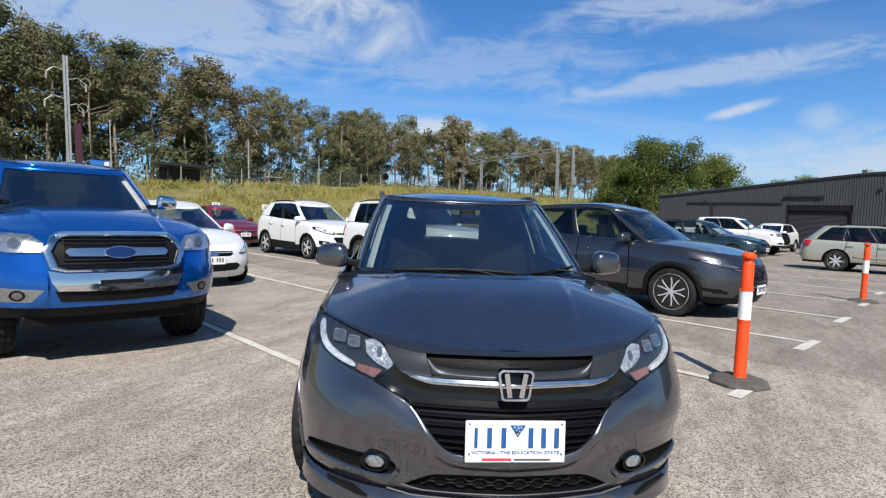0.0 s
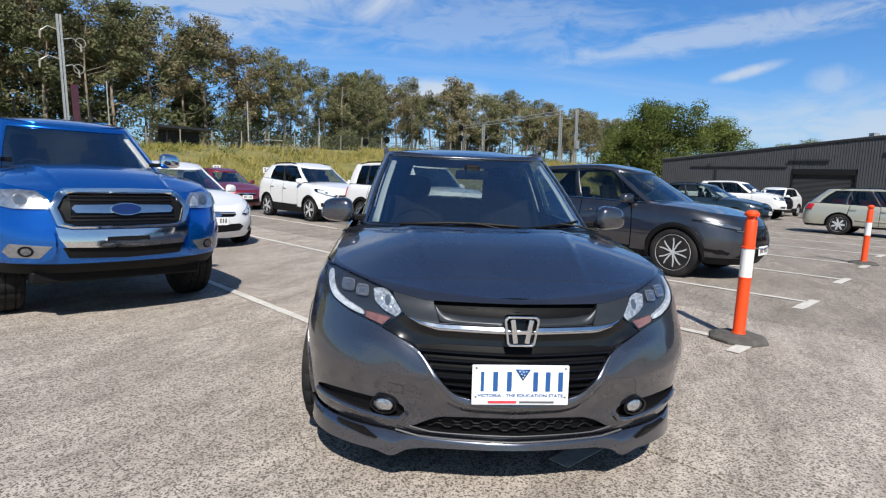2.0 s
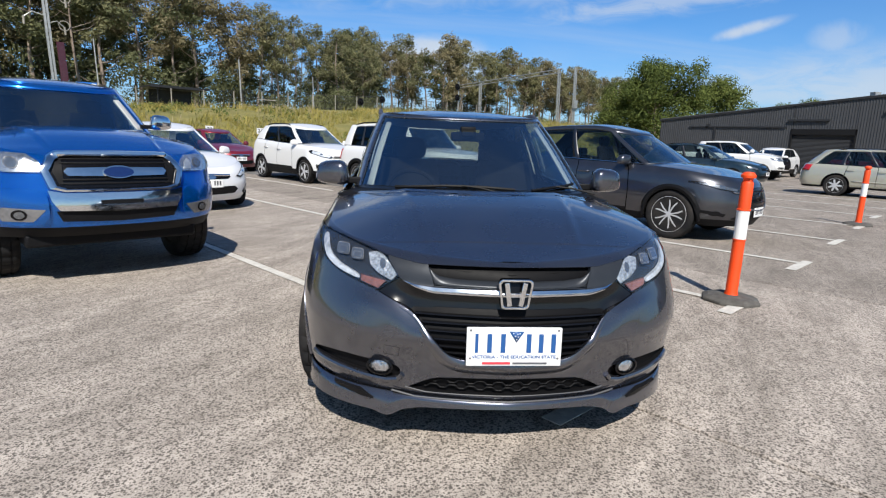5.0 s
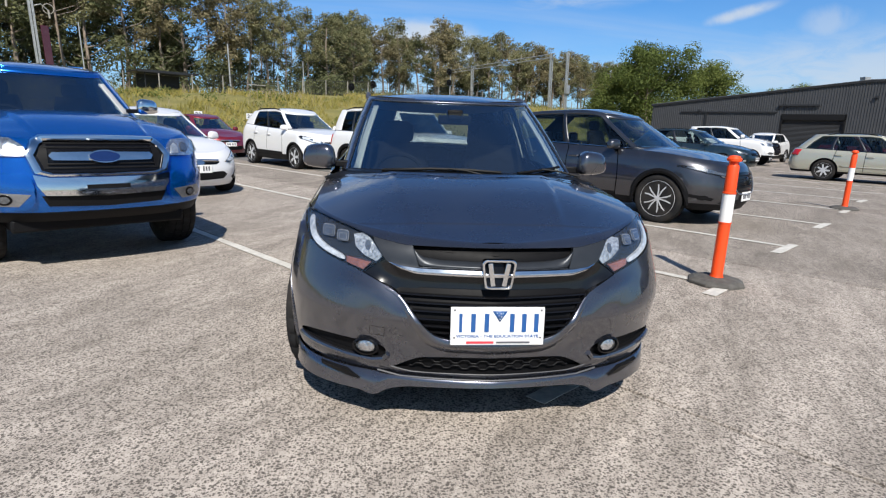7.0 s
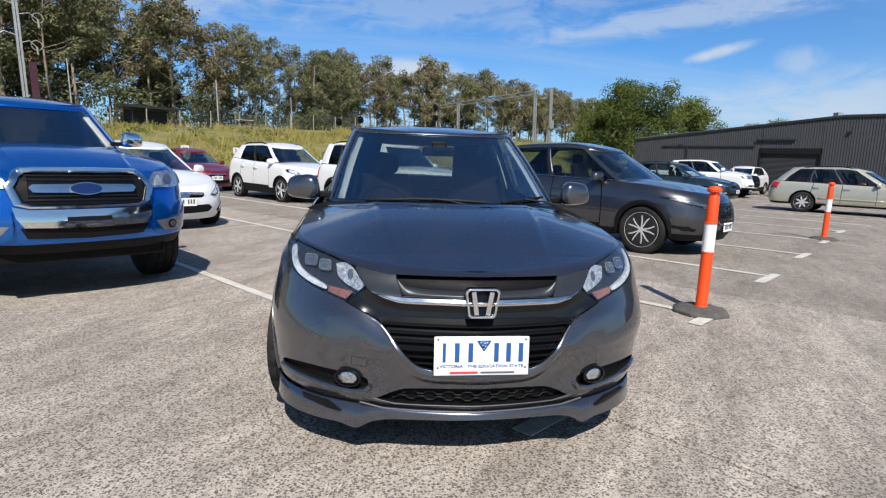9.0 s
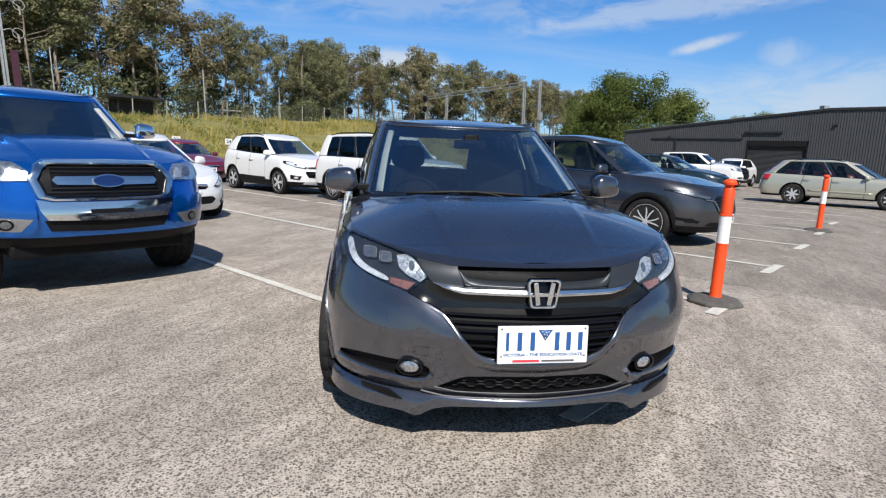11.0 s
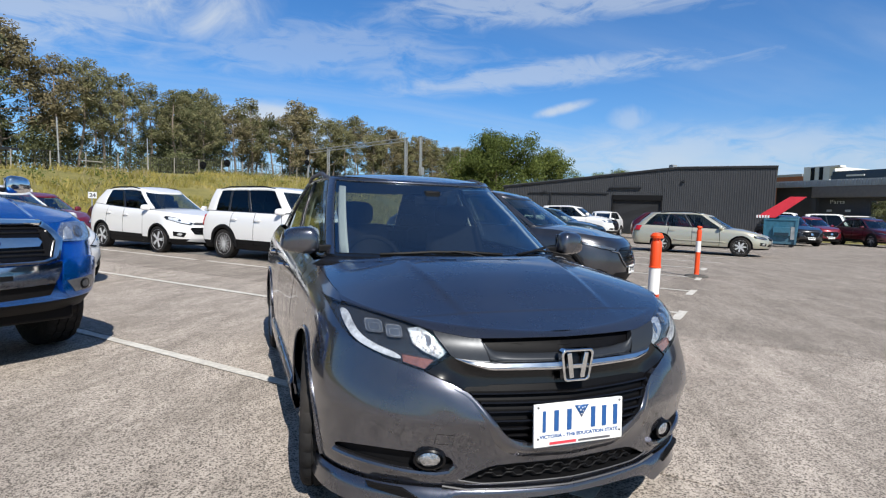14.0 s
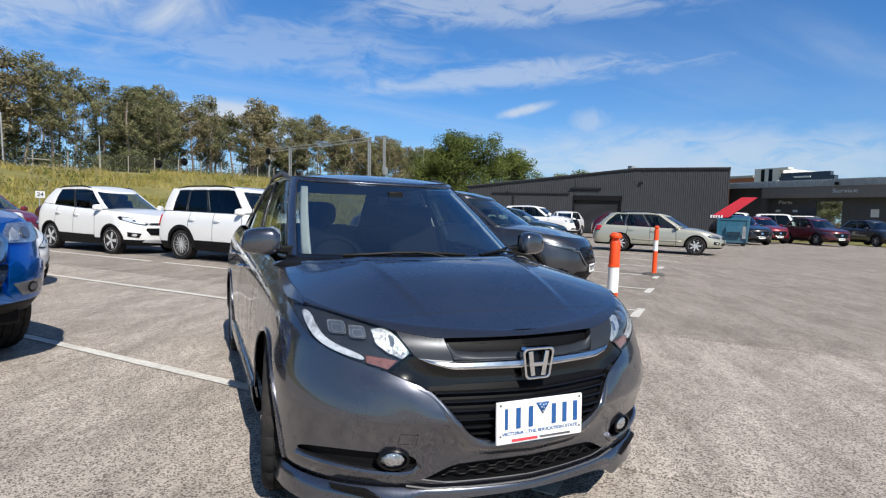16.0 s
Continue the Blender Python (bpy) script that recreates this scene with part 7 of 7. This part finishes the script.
# undergrowth along the railway fence
v, f = leaf_cloud(random.Random(5), [(lot(a, -57 + random.Random(int(a * 9)).uniform(-5, 2) - 14 * smooth((a - 40) / 30), ground_height(a, -58) + 0.6), random.Random(int(a * 5)).uniform(0.8, 1.9)) for a in [-30 + 1.7 * i for i in range(115)]], 16, 0.22)
v2, f2 = leaf_cloud(random.Random(6), [(lot(a, random.Random(int(a * 7)).uniform(-74, -64) - 20 * smooth((a - 40) / 30), ground_height(a, -60) + random.Random(int(a * 31)).uniform(0.2, lerp(4.6, 2.8, smooth((a - 20) / 30)))), random.Random(int(a * 11)).uniform(1.0, 2.2)) for a in [-34 + 0.34 * i for i in range(630)]], 52, 0.205)
f += [tuple(i + len(v) for i in t) for t in f2]
v += v2
me = bpy.data.meshes.new("undergrowth")
me.from_pydata([tuple(p) for p in v], [], f)
me.materials.append(GUM_DARK)
tagged(new("undergrowth", me), "dark green scrub along the railway fence", "scrub", kind="stuff")

broad = [tree_meshes(41, 10.6, 4.8, 0.08, 27, 1.75, 140, 0.135, BROAD, 0.32, tuft_n=8), tree_meshes(42, 9.0, 3.6, 0.08, 20, 1.6, 140, 0.135, BROAD, 0.25, tuft_n=8)]
for n, d, k, s in ((59, -27.6, 0, 1.02), (61.5, -23.4, 1, 0.96), (64, -33.0, 1, 0.98), (60, -31.5, 1, 0.90), (120, -29, 1, 1.20), (122, -25.5, 1, 1.12), (118, -33, 1, 1.1)):
    q = lot(n, d, -0.1)
    plant("leafy_tree", broad[k], pose(q.x, q.y, q.z, 0, 0, n * 31 % 360) @ Matrix.Diagonal((s, s, s, 1)), "dense bright green leafy tree behind the workshop", "tree", "leafy trees")

# ---- long grass on the bank ----
rng = random.Random(9)
verts, faces, idx = [], [], []
for _ in range(15000):
    n, d = rng.uniform(-12, 80), rng.uniform(-49, -24.4)
    if noise.noise(Vector((n * 0.2, d * 0.2, 3))) < -0.22:
        continue
    p = lot(n, d, ground_height(n, d) - 0.06)
    tall = rng.uniform(0.18, 0.50) * (1.3 if rng.random() < 0.15 else 1)
    for _ in range(4):
        a = rng.uniform(0, 2 * math.pi)
        w = Vector((math.cos(a), math.sin(a), 0)) * 0.035
        tip = p + Vector((rng.uniform(-0.22, 0.22), rng.uniform(-0.22, 0.22), tall))
        o = p + Vector((rng.uniform(-0.15, 0.15), rng.uniform(-0.15, 0.15), 0))
        i = len(verts)
        verts += [o - w, o + w, tip]
        faces.append((i, i + 1, i + 2))
me = bpy.data.meshes.new("long_grass")
me.from_pydata([tuple(p) for p in verts], [], faces)
me.materials.append(leafy("grass_blades", (0.15, 0.150, 0.038), (0.30, 0.262, 0.070), (0.45, 0.365, 0.135), 0.35))
tagged(new("long_grass", me), "long dry yellow-green grass on the bank", "grass", kind="stuff")

# green weeds in patches among the grass
rng = random.Random(21)
spots = []
while len(spots) < 420:
    n, d = rng.uniform(-12, 80), rng.uniform(-49.5, -24.6)
    if noise.noise(Vector((n * 0.16, d * 0.22, 9))) > 0.12:
        spots.append((lot(n, d, ground_height(n, d) + rng.uniform(0.05, 0.22)), rng.uniform(0.22, 0.60)))
v, f = leaf_cloud(rng, spots, 90, 0.10)
me = bpy.data.meshes.new("weeds")
me.from_pydata([tuple(p) for p in v], [], f)
me.materials.append(leafy("weed_leaves", (0.060, 0.085, 0.022), (0.12, 0.15, 0.040), (0.22, 0.24, 0.09)))
tagged(new("weeds", me), "green weeds in patches on the grass bank", "weeds", kind="stuff")
# tall pale seed stalks near the crest
verts, faces = [], []
for _ in range(3600):
    n, d = rng.uniform(-12, 80), rng.uniform(-50.3, -42) if rng.random() < 0.6 else rng.uniform(-44, -25)
    if noise.noise(Vector((n * 0.11, d * 0.3, 5))) < 0.02:
        continue
    p = lot(n, d, ground_height(n, d) - 0.05)
    tip = p + Vector((rng.uniform(-0.25, 0.25), rng.uniform(-0.25, 0.25), rng.uniform(0.35, 0.75)))
    a = rng.uniform(0, 2 * math.pi)
    w = Vector((math.cos(a), math.sin(a), 0)) * 0.02
    m = p.lerp(tip, 0.7)
    i = len(verts)
    verts += [p - w * 0.4, p + w * 0.4, m + w, tip, m - w]
    faces.append((i, i + 1, i + 2, i + 3, i + 4))
me = bpy.data.meshes.new("seed_stalks")
me.from_pydata([tuple(p) for p in verts], [], faces)
me.materials.append(leafy("pale_stalks", (0.20, 0.165, 0.095), (0.31, 0.26, 0.15), (0.42, 0.36, 0.22)))
tagged(new("seed_stalks", me), "tall pale seed stalks standing in the grass", "grass", kind="stuff")

# ---- railway: fence, masts, signals, shelter ----
fence = empty("railway_fence", "weathered post and wire fence along the railway bank", "fence")
wire = bmesh.new()
prev = None
n = -20.0
while n < 100:
    g = ground_height(n, -50.5)
    a = lot(n, -50.5, g - 0.2)
    part("post", tube([a, a + Vector((0, 0, 1.75))], 0.05, 6), TIMBER, fence)
    if prev is not None:
        for h in (0.5, 0.9, 1.3, 1.65):
            add_tube(wire, [prev + Vector((0, 0, h)), a + Vector((0, 0, h))], 0.005, 3, False)
    prev = a
    n += 2.75
part("wire", wire, DARK_STEEL, fence)
n0 = 23.5
for h in (0.45, 1.05):
    g = ground_height(n0, -50.3) - 0.2
    part("rail", tube([lot(n0, -50.3, g + h), lot(n0 + 1.8, -50.3, g + h)], 0.05, 6), TIMBER, fence)


DARK_MESH = plain("dark_mesh", (0.03, 0.032, 0.033), 0.7)
mesh_fence = empty("mesh_fence", "dark steel mesh fence behind the bank", "fence")
pal = bmesh.new()
n = 21.0
while n < 60:
    g = ground_height(n, -53)
    a = lot(n, -53, g - 0.1)
    add_tube(pal, [a, a + Vector((0, 0, 1.9))], 0.016, 3, False)
    n += 0.28
for h in (0.3, 1.0, 1.7):
    add_tube(pal, [lot(q, -53, ground_height(q, -53) + h) for q in span(21, 60, 20)], 0.02, 4, False)
part("mesh_panel", pal, DARK_MESH, mesh_fence)


def mast(n, d, top, label, w=0.28, lean=0.0, box_at=None):
    g = ground_height(n, max(d, -60)) - 0.3
    p = lot(n, d, g)
    ob = empty("railway_mast", label, "mast", "railway masts", pose(p.x, p.y, p.z, 0, lean, TURN))
    h = top - g
    for sx in (-1, 1):
        part("leg", box(sx * w / 2 - 0.09, sx * w / 2 + 0.09, -0.10, 0.10, 0, h), GALV, ob)
    z = 0.5
    while z < h:
        part("lacing_bar", box(-w / 2, w / 2, -0.02, 0.02, z, z + 0.10), GALV, ob)
        z += 0.9
    if box_at:
        part("control_box", box(-0.5, 0.5, -0.4, 0.0, box_at, box_at + 1.3), GALV, ob)
    return ob, h


def insulator_arm(ob, z, sx, reach):
    arm = part("arm", tube([(0.1 * sx, 0, z), (reach * 0.6 * sx, 0, z + 0.25), (reach * sx, 0, z - 0.25)], 0.05, 6), GALV, ob)
    part("insulator", tube([(reach * sx, 0, z - 0.2), (reach * 1.02 * sx, 0, z - 0.9)], 0.09, 8), TIMBER, arm)


ml, h = mast(9.55, -62, 15.2, "tall galvanised railway mast with curved insulator arms", 0.24, -2.0)
for z, sx, r in ((h - 1.4, -1, 1.5), (h - 2.2, 1, 1.6), (h - 4.0, -1, 1.7), (h - 4.6, 1, 1.3)):
    insulator_arm(ml, z, sx, r)
    ring = bmesh.new()
    if sx > 0:
        add_tube(ring, [(r * sx + 0.42 * math.cos(q), 0, z - 0.1 + 0.42 * math.sin(q)) for q in span(0, 6.2, 18)], 0.045, 6)
        part("cable_loop", ring, TIMBER, ml)
g1, h1 = mast(74.9, -52, 13.3, "tall galvanised mast carrying a railway gantry", 0.5, -2)
g2, h2 = mast(85.0, -78, 13.3, "galvanised mast carrying the far end of a gantry", 0.5, -2)
mast(80.2, -52.5, 14.0, "galvanised mast with a grey control box", 0.45, -2, 3.2)
gan = empty("gantry_beam", "galvanised lattice beam across the railway tracks", "gantry")
a, b = lot(74.6, -51.5, 13.2), lot(84.5, -85, 13.0)
for dz in (0.0, -0.55):
    part("chord", tube([a + Vector((0, 0, dz)), b + Vector((0, 0, dz))], 0.09, 6), GALV, gan)
for i in range(26):
    p, q = a.lerp(b, i / 26), a.lerp(b, (i + 1) / 26)
    part("lacing_bar", tube([p + Vector((0, 0, -0.55 if i % 2 else 0)), q + Vector((0, 0, 0 if i % 2 else -0.55))], 0.045, 4), GALV, gan)
for i in range(10):
    p = a.lerp(b, (i + 0.5) / 10)
    part("insulator", tube([p, p + Vector((0, 0, 0.55))], 0.08, 6), TIMBER, gan)


def thin_pole(n, d, top, r, label, mat=GALV):
    g = ground_height(n, max(d, -58)) - 0.3
    p = lot(n, d, g)
    ob = empty("lamp_pole", label, "pole", "thin poles", pose(p.x, p.y, p.z, 0, -2.0, TURN))
    part("shaft", tube([(0, 0, 0), (0, 0, top - g)], [r, r * 0.7], 8), mat, ob)
    if top > 12:
        part("lantern", box(-0.1, 0.6, -0.12, 0.12, top - g - 0.1, top - g + 0.03), mat, ob, bevel=0.03)


thin_pole(24.5, -56, 8.8, 0.09, "thin pale pole beside the railway")
thin_pole(33.0, -56, 8.0, 0.07, "thin pale pole in front of the gum trees")
thin_pole(88.0, -49, 12.8, 0.10, "tall thin pale lamp pole")
thin_pole(12.6, -60, 9.5, 0.07, "thin pale pole by the station")

for n, d, z, two in ((52.5, -52.5, 8.5, True), (36.9, -52.5, 5.45, False), (40.0, -52.5, 5.95, True)):
    g = ground_height(n, -52) - 0.2
    p = lot(n, d, g)
    sgl = empty("railway_signal", "railway signal with round black lamp heads", "signal", "railway signals", pose(p.x, p.y, p.z, 0, 0, TURN))
    part("post", tube([(0.35, 0.1, 0), (0.35, 0.1, z - g + 0.3)], 0.08, 8), GALV, sgl)
    for k in range(2 if two else 1):
        zz = z - g - 1.35 * k
        bk = lathe([(0.42, 0.0), (0.42, -0.05), (0.15, -0.06), (0.15, -0.25)], 20, "Z")
        for v in bk.verts:
            v.co = Vector((v.co.x, v.co.z, zz + v.co.y))
        part("lamp_head", bk, BLACK_PLASTIC, sgl)

p = lot(17.6, -55, ground_height(17.6, -55) - 0.3)
hut = empty("station_shelter", "small dark station shelter with a flat roof", "shelter", m=pose(p.x, p.y, p.z, 0, 0, TURN))
part("roof", box(-2.6, 2.6, -1.6, 1.6, 2.08, 2.22), DARK_STEEL, hut, bevel=0.03)
part("back_wall", box(-1.9, 1.9, 1.2, 1.35, 0, 2.05), DARK_STEEL, hut)
for sx in (-1.9, 1.9):
    part("post", tube([(sx, -1.2, 0), (sx, -1.2, 2.06)], 0.06, 6), DARK_STEEL, hut)
part("fascia", box(-2.62, 2.62, -1.66, -1.61, 2.04, 2.26), DARK_STEEL, hut)
p = lot(10.35, -62.3, 4.5)
red = empty("station_totem", "dark red station totem with a blue board", "sign", m=pose(p.x, p.y, p.z, 0, -2, TURN))
part("pillar", box(-0.30, 0.30, -0.15, 0.15, -1, 4.6), MAROON_PAINT, red, bevel=0.02)
bo = part("board", box(0.9, 2.6, -0.1, 0.0, 0.55, 1.15), plain("blue_board", (0.02, 0.16, 0.55), 0.5, 0, 0.05), red)
part("board_mark", box(2.1, 2.5, -0.115, -0.10, 0.66, 1.04), WHITE_PLASTIC, bo)

# ---- service building and what stands beyond it ----
BRONZE = plain("bronze_panel", (0.24, 0.20, 0.17), 0.45, 0.2, 0.1, 4)
CHARCOAL = plain("charcoal_render", (0.085, 0.083, 0.090), 0.7, 0, 0.12, 5)
FASCIA = plain("grey_fascia", (0.42, 0.43, 0.43), 0.5, 0.2, 0.1, 3)
svc = empty("service_building", "low dark showroom building with a grey fascia and bronze sign band", "building")
X0 = 48.5
part("wall", box(X0 + 0.8, X0 + 1.0, 28.8, 37.4, 0, 4.6), CHARCOAL, svc)
part("wall", box(X0 + 0.8, X0 + 1.0, 2.0, 26.6, 0, 4.6), CHARCOAL, svc)
part("lintel", box(X0 + 0.8, X0 + 1.0, 26.6, 28.8, 3.3, 4.6), CHARCOAL, svc)
part("roof", box(X0 - 0.3, X0 + 22, 2.0, 37.6, 5.02, 5.14), FASCIA, svc)
b = bmesh.new()
y = 2.0
while y < 37.4:
    add_box(b, X0 - 0.33, X0 - 0.28, y, y + 0.16, 4.58, 5.10)
    y += 0.24
part("fascia_rib", b, FASCIA, svc, shade=False)
part("fascia", box(X0 - 0.28, X0, 2.0, 37.5, 4.56, 5.12), FASCIA, svc)
band = part("sign_band", box(X0 - 0.25, X0 + 0.2, 2.0, 33.15, 3.58, 4.55), BRONZE, svc, "bronze sign band")
words("Service", 0.50, WHITE_PLASTIC, pose(X0 - 0.262, 25.9, 4.13, 90, 0, -90), svc, "sign_word", 1.35)
words("Parts", 0.48, WHITE_PLASTIC, pose(X0 + 0.788, 31.5, 3.22, 90, 0, -90), svc, "sign_word", 1.35)
for y in (33.0, 20.0):
    part("column", box(X0 - 0.1, X0 + 0.3, y - 0.2, y + 0.2, 0, 3.6), CHARCOAL, svc)
part("notice", box(X0 + 0.76, X0 + 0.79, 23.8, 24.4, 2.0, 2.65), WHITE_PLASTIC, svc)
for y in (30.3, 31.9):
    part("poster", box(X0 + 0.73, X0 + 0.755, y, y + 0.45, 2.35, 2.55), WHITE_PLASTIC, svc)
part("security_camera", box(X0 - 0.55, X0 - 0.33, 26.3, 26.6, 4.62, 4.85), BLACK_PLASTIC, svc, bevel=0.05)

far = empty("office_block", "distant white and blue-grey office block", "building")
part("tower", box(110, 122, 73.3, 78.6, 0, 12.7), plain("white_render", (0.70, 0.70, 0.69), 0.7, 0, 0.05, 1), far)
for y in (74.6, 76.3):
    part("window_strip", box(109.9, 110.0, y, y + 0.75, 8.0, 12.5), GLOSS_BLACK, far)
part("parapet", box(109.8, 111.5, 71.2, 73.3, 12.3, 12.7), plain("white_render", (0.70, 0.70, 0.69)), far)
part("wing", box(110.4, 111.6, 62.6, 73.3, 0, 10.8), plain("blue_grey_panel", (0.05, 0.075, 0.11), 0.4, 0.2, 0.06, 2), far)
part("upper_wing", box(110.8, 111.8, 63.6, 73.3, 10.8, 11.6), plain("blue_grey_panel", (0.05, 0.075, 0.11)), far)
part("sign_bar", box(110.2, 110.38, 67.0, 70.2, 10.5, 10.8), WHITE_PLASTIC, far)
br = empty("brick_block", "distant low orange brick building", "building")
part("wall", box(110, 120, 78.7, 84.8, 0, 10.9), plain("orange_brick", (0.36, 0.14, 0.075), 0.85, 0, 0.15, 6), br)
part("roof", box(109.7, 120, 78.7, 85.1, 10.9, 11.4), FASCIA, br)

# waste bin with its lid thrown open
skip = empty("waste_bin", "blue steel waste bin with a red lid thrown open", "bin", m=pose(25.9, 18.9, 0, 0, 0, TURN - 96))
TEAL_STEEL = plain("teal_steel", (0.035, 0.15, 0.23), 0.5, 0.1, 0.2, 6, grime=0.4)
b = bmesh.new()
vs = [b.verts.new(v) for v in ((-0.66, -0.45, 0.16), (0.66, -0.45, 0.16), (0.66, 0.45, 0.16), (-0.66, 0.45, 0.16), (-0.74, -0.52, 1.42), (0.74, -0.52, 1.42), (0.74, 0.52, 1.56), (-0.74, 0.52, 1.56))]
for f in ((0, 1, 2, 3), (0, 1, 5, 4), (1, 2, 6, 5), (2, 3, 7, 6), (3, 0, 4, 7)):
    b.faces.new([vs[i] for i in f])
part("tub", b, TEAL_STEEL, skip, "scuffed blue steel tub", thick=0.03, shade=False)
pocket = part("fork_pocket", box(-0.30, 0.46, -0.62, -0.50, 0.58, 1.02), TEAL_STEEL, skip, bevel=0.01)
# the pocket's hollow is a plate with its shade put into a darker teal
part("pocket_mouth", box(-0.24, 0.40, -0.635, -0.60, 0.60, 0.74), plain("shaded_teal_steel", (0.01, 0.03, 0.05), 0.5), pocket)
part("rim_rail", box(-0.76, 0.76, -0.56, -0.50, 1.36, 1.44), TEAL_STEEL, skip, bevel=0.01)
for x in (-0.70, 0.70):
    part("rib", box(x - 0.04, x + 0.04, -0.55, -0.46, 0.16, 1.40), TEAL_STEEL, skip)
part("pale_patch", box(0.48, 0.66, -0.535, -0.50, 0.40, 1.05), GALV, skip)
for x in (-0.5, 0.5):
    for y in (-0.35, 0.35):
        part("foot", box(x - 0.08, x + 0.08, y - 0.08, y + 0.08, 0, 0.2), DARK_STEEL, skip)
b = bmesh.new()
vs = [b.verts.new(v) for v in ((-1.22, 0.15, 1.50), (-0.30, 0.15, 1.50), (1.0, 0.62, 2.62), (0.25, 0.62, 2.62))]
b.faces.new(vs)
lid = part("lid", b, plain("red_plastic", (0.46, 0.016, 0.03), 0.45, 0, 0.10, 6), skip, "red plastic lid", thick=0.05, shade=False)
for i in range(5):
    part("lid_bar", box(-1.18 + i * 0.13, -1.10 + i * 0.13, 0.06, 0.13, 1.47, 1.62), WHITE_PLASTIC, lid)

# greenery behind the passage through the service building
for x, y, k, s in ((84, 47.5, 1, 0.75), (88, 51.5, 1, 0.80), (92, 46.0, 1, 0.85)):
    plant("leafy_tree", gums[6], pose(x, y, -0.1, 0, 0, x * 7) @ Matrix.Diagonal((s, s, s, 1)), "olive green tree behind the service building", "tree", "leafy trees")
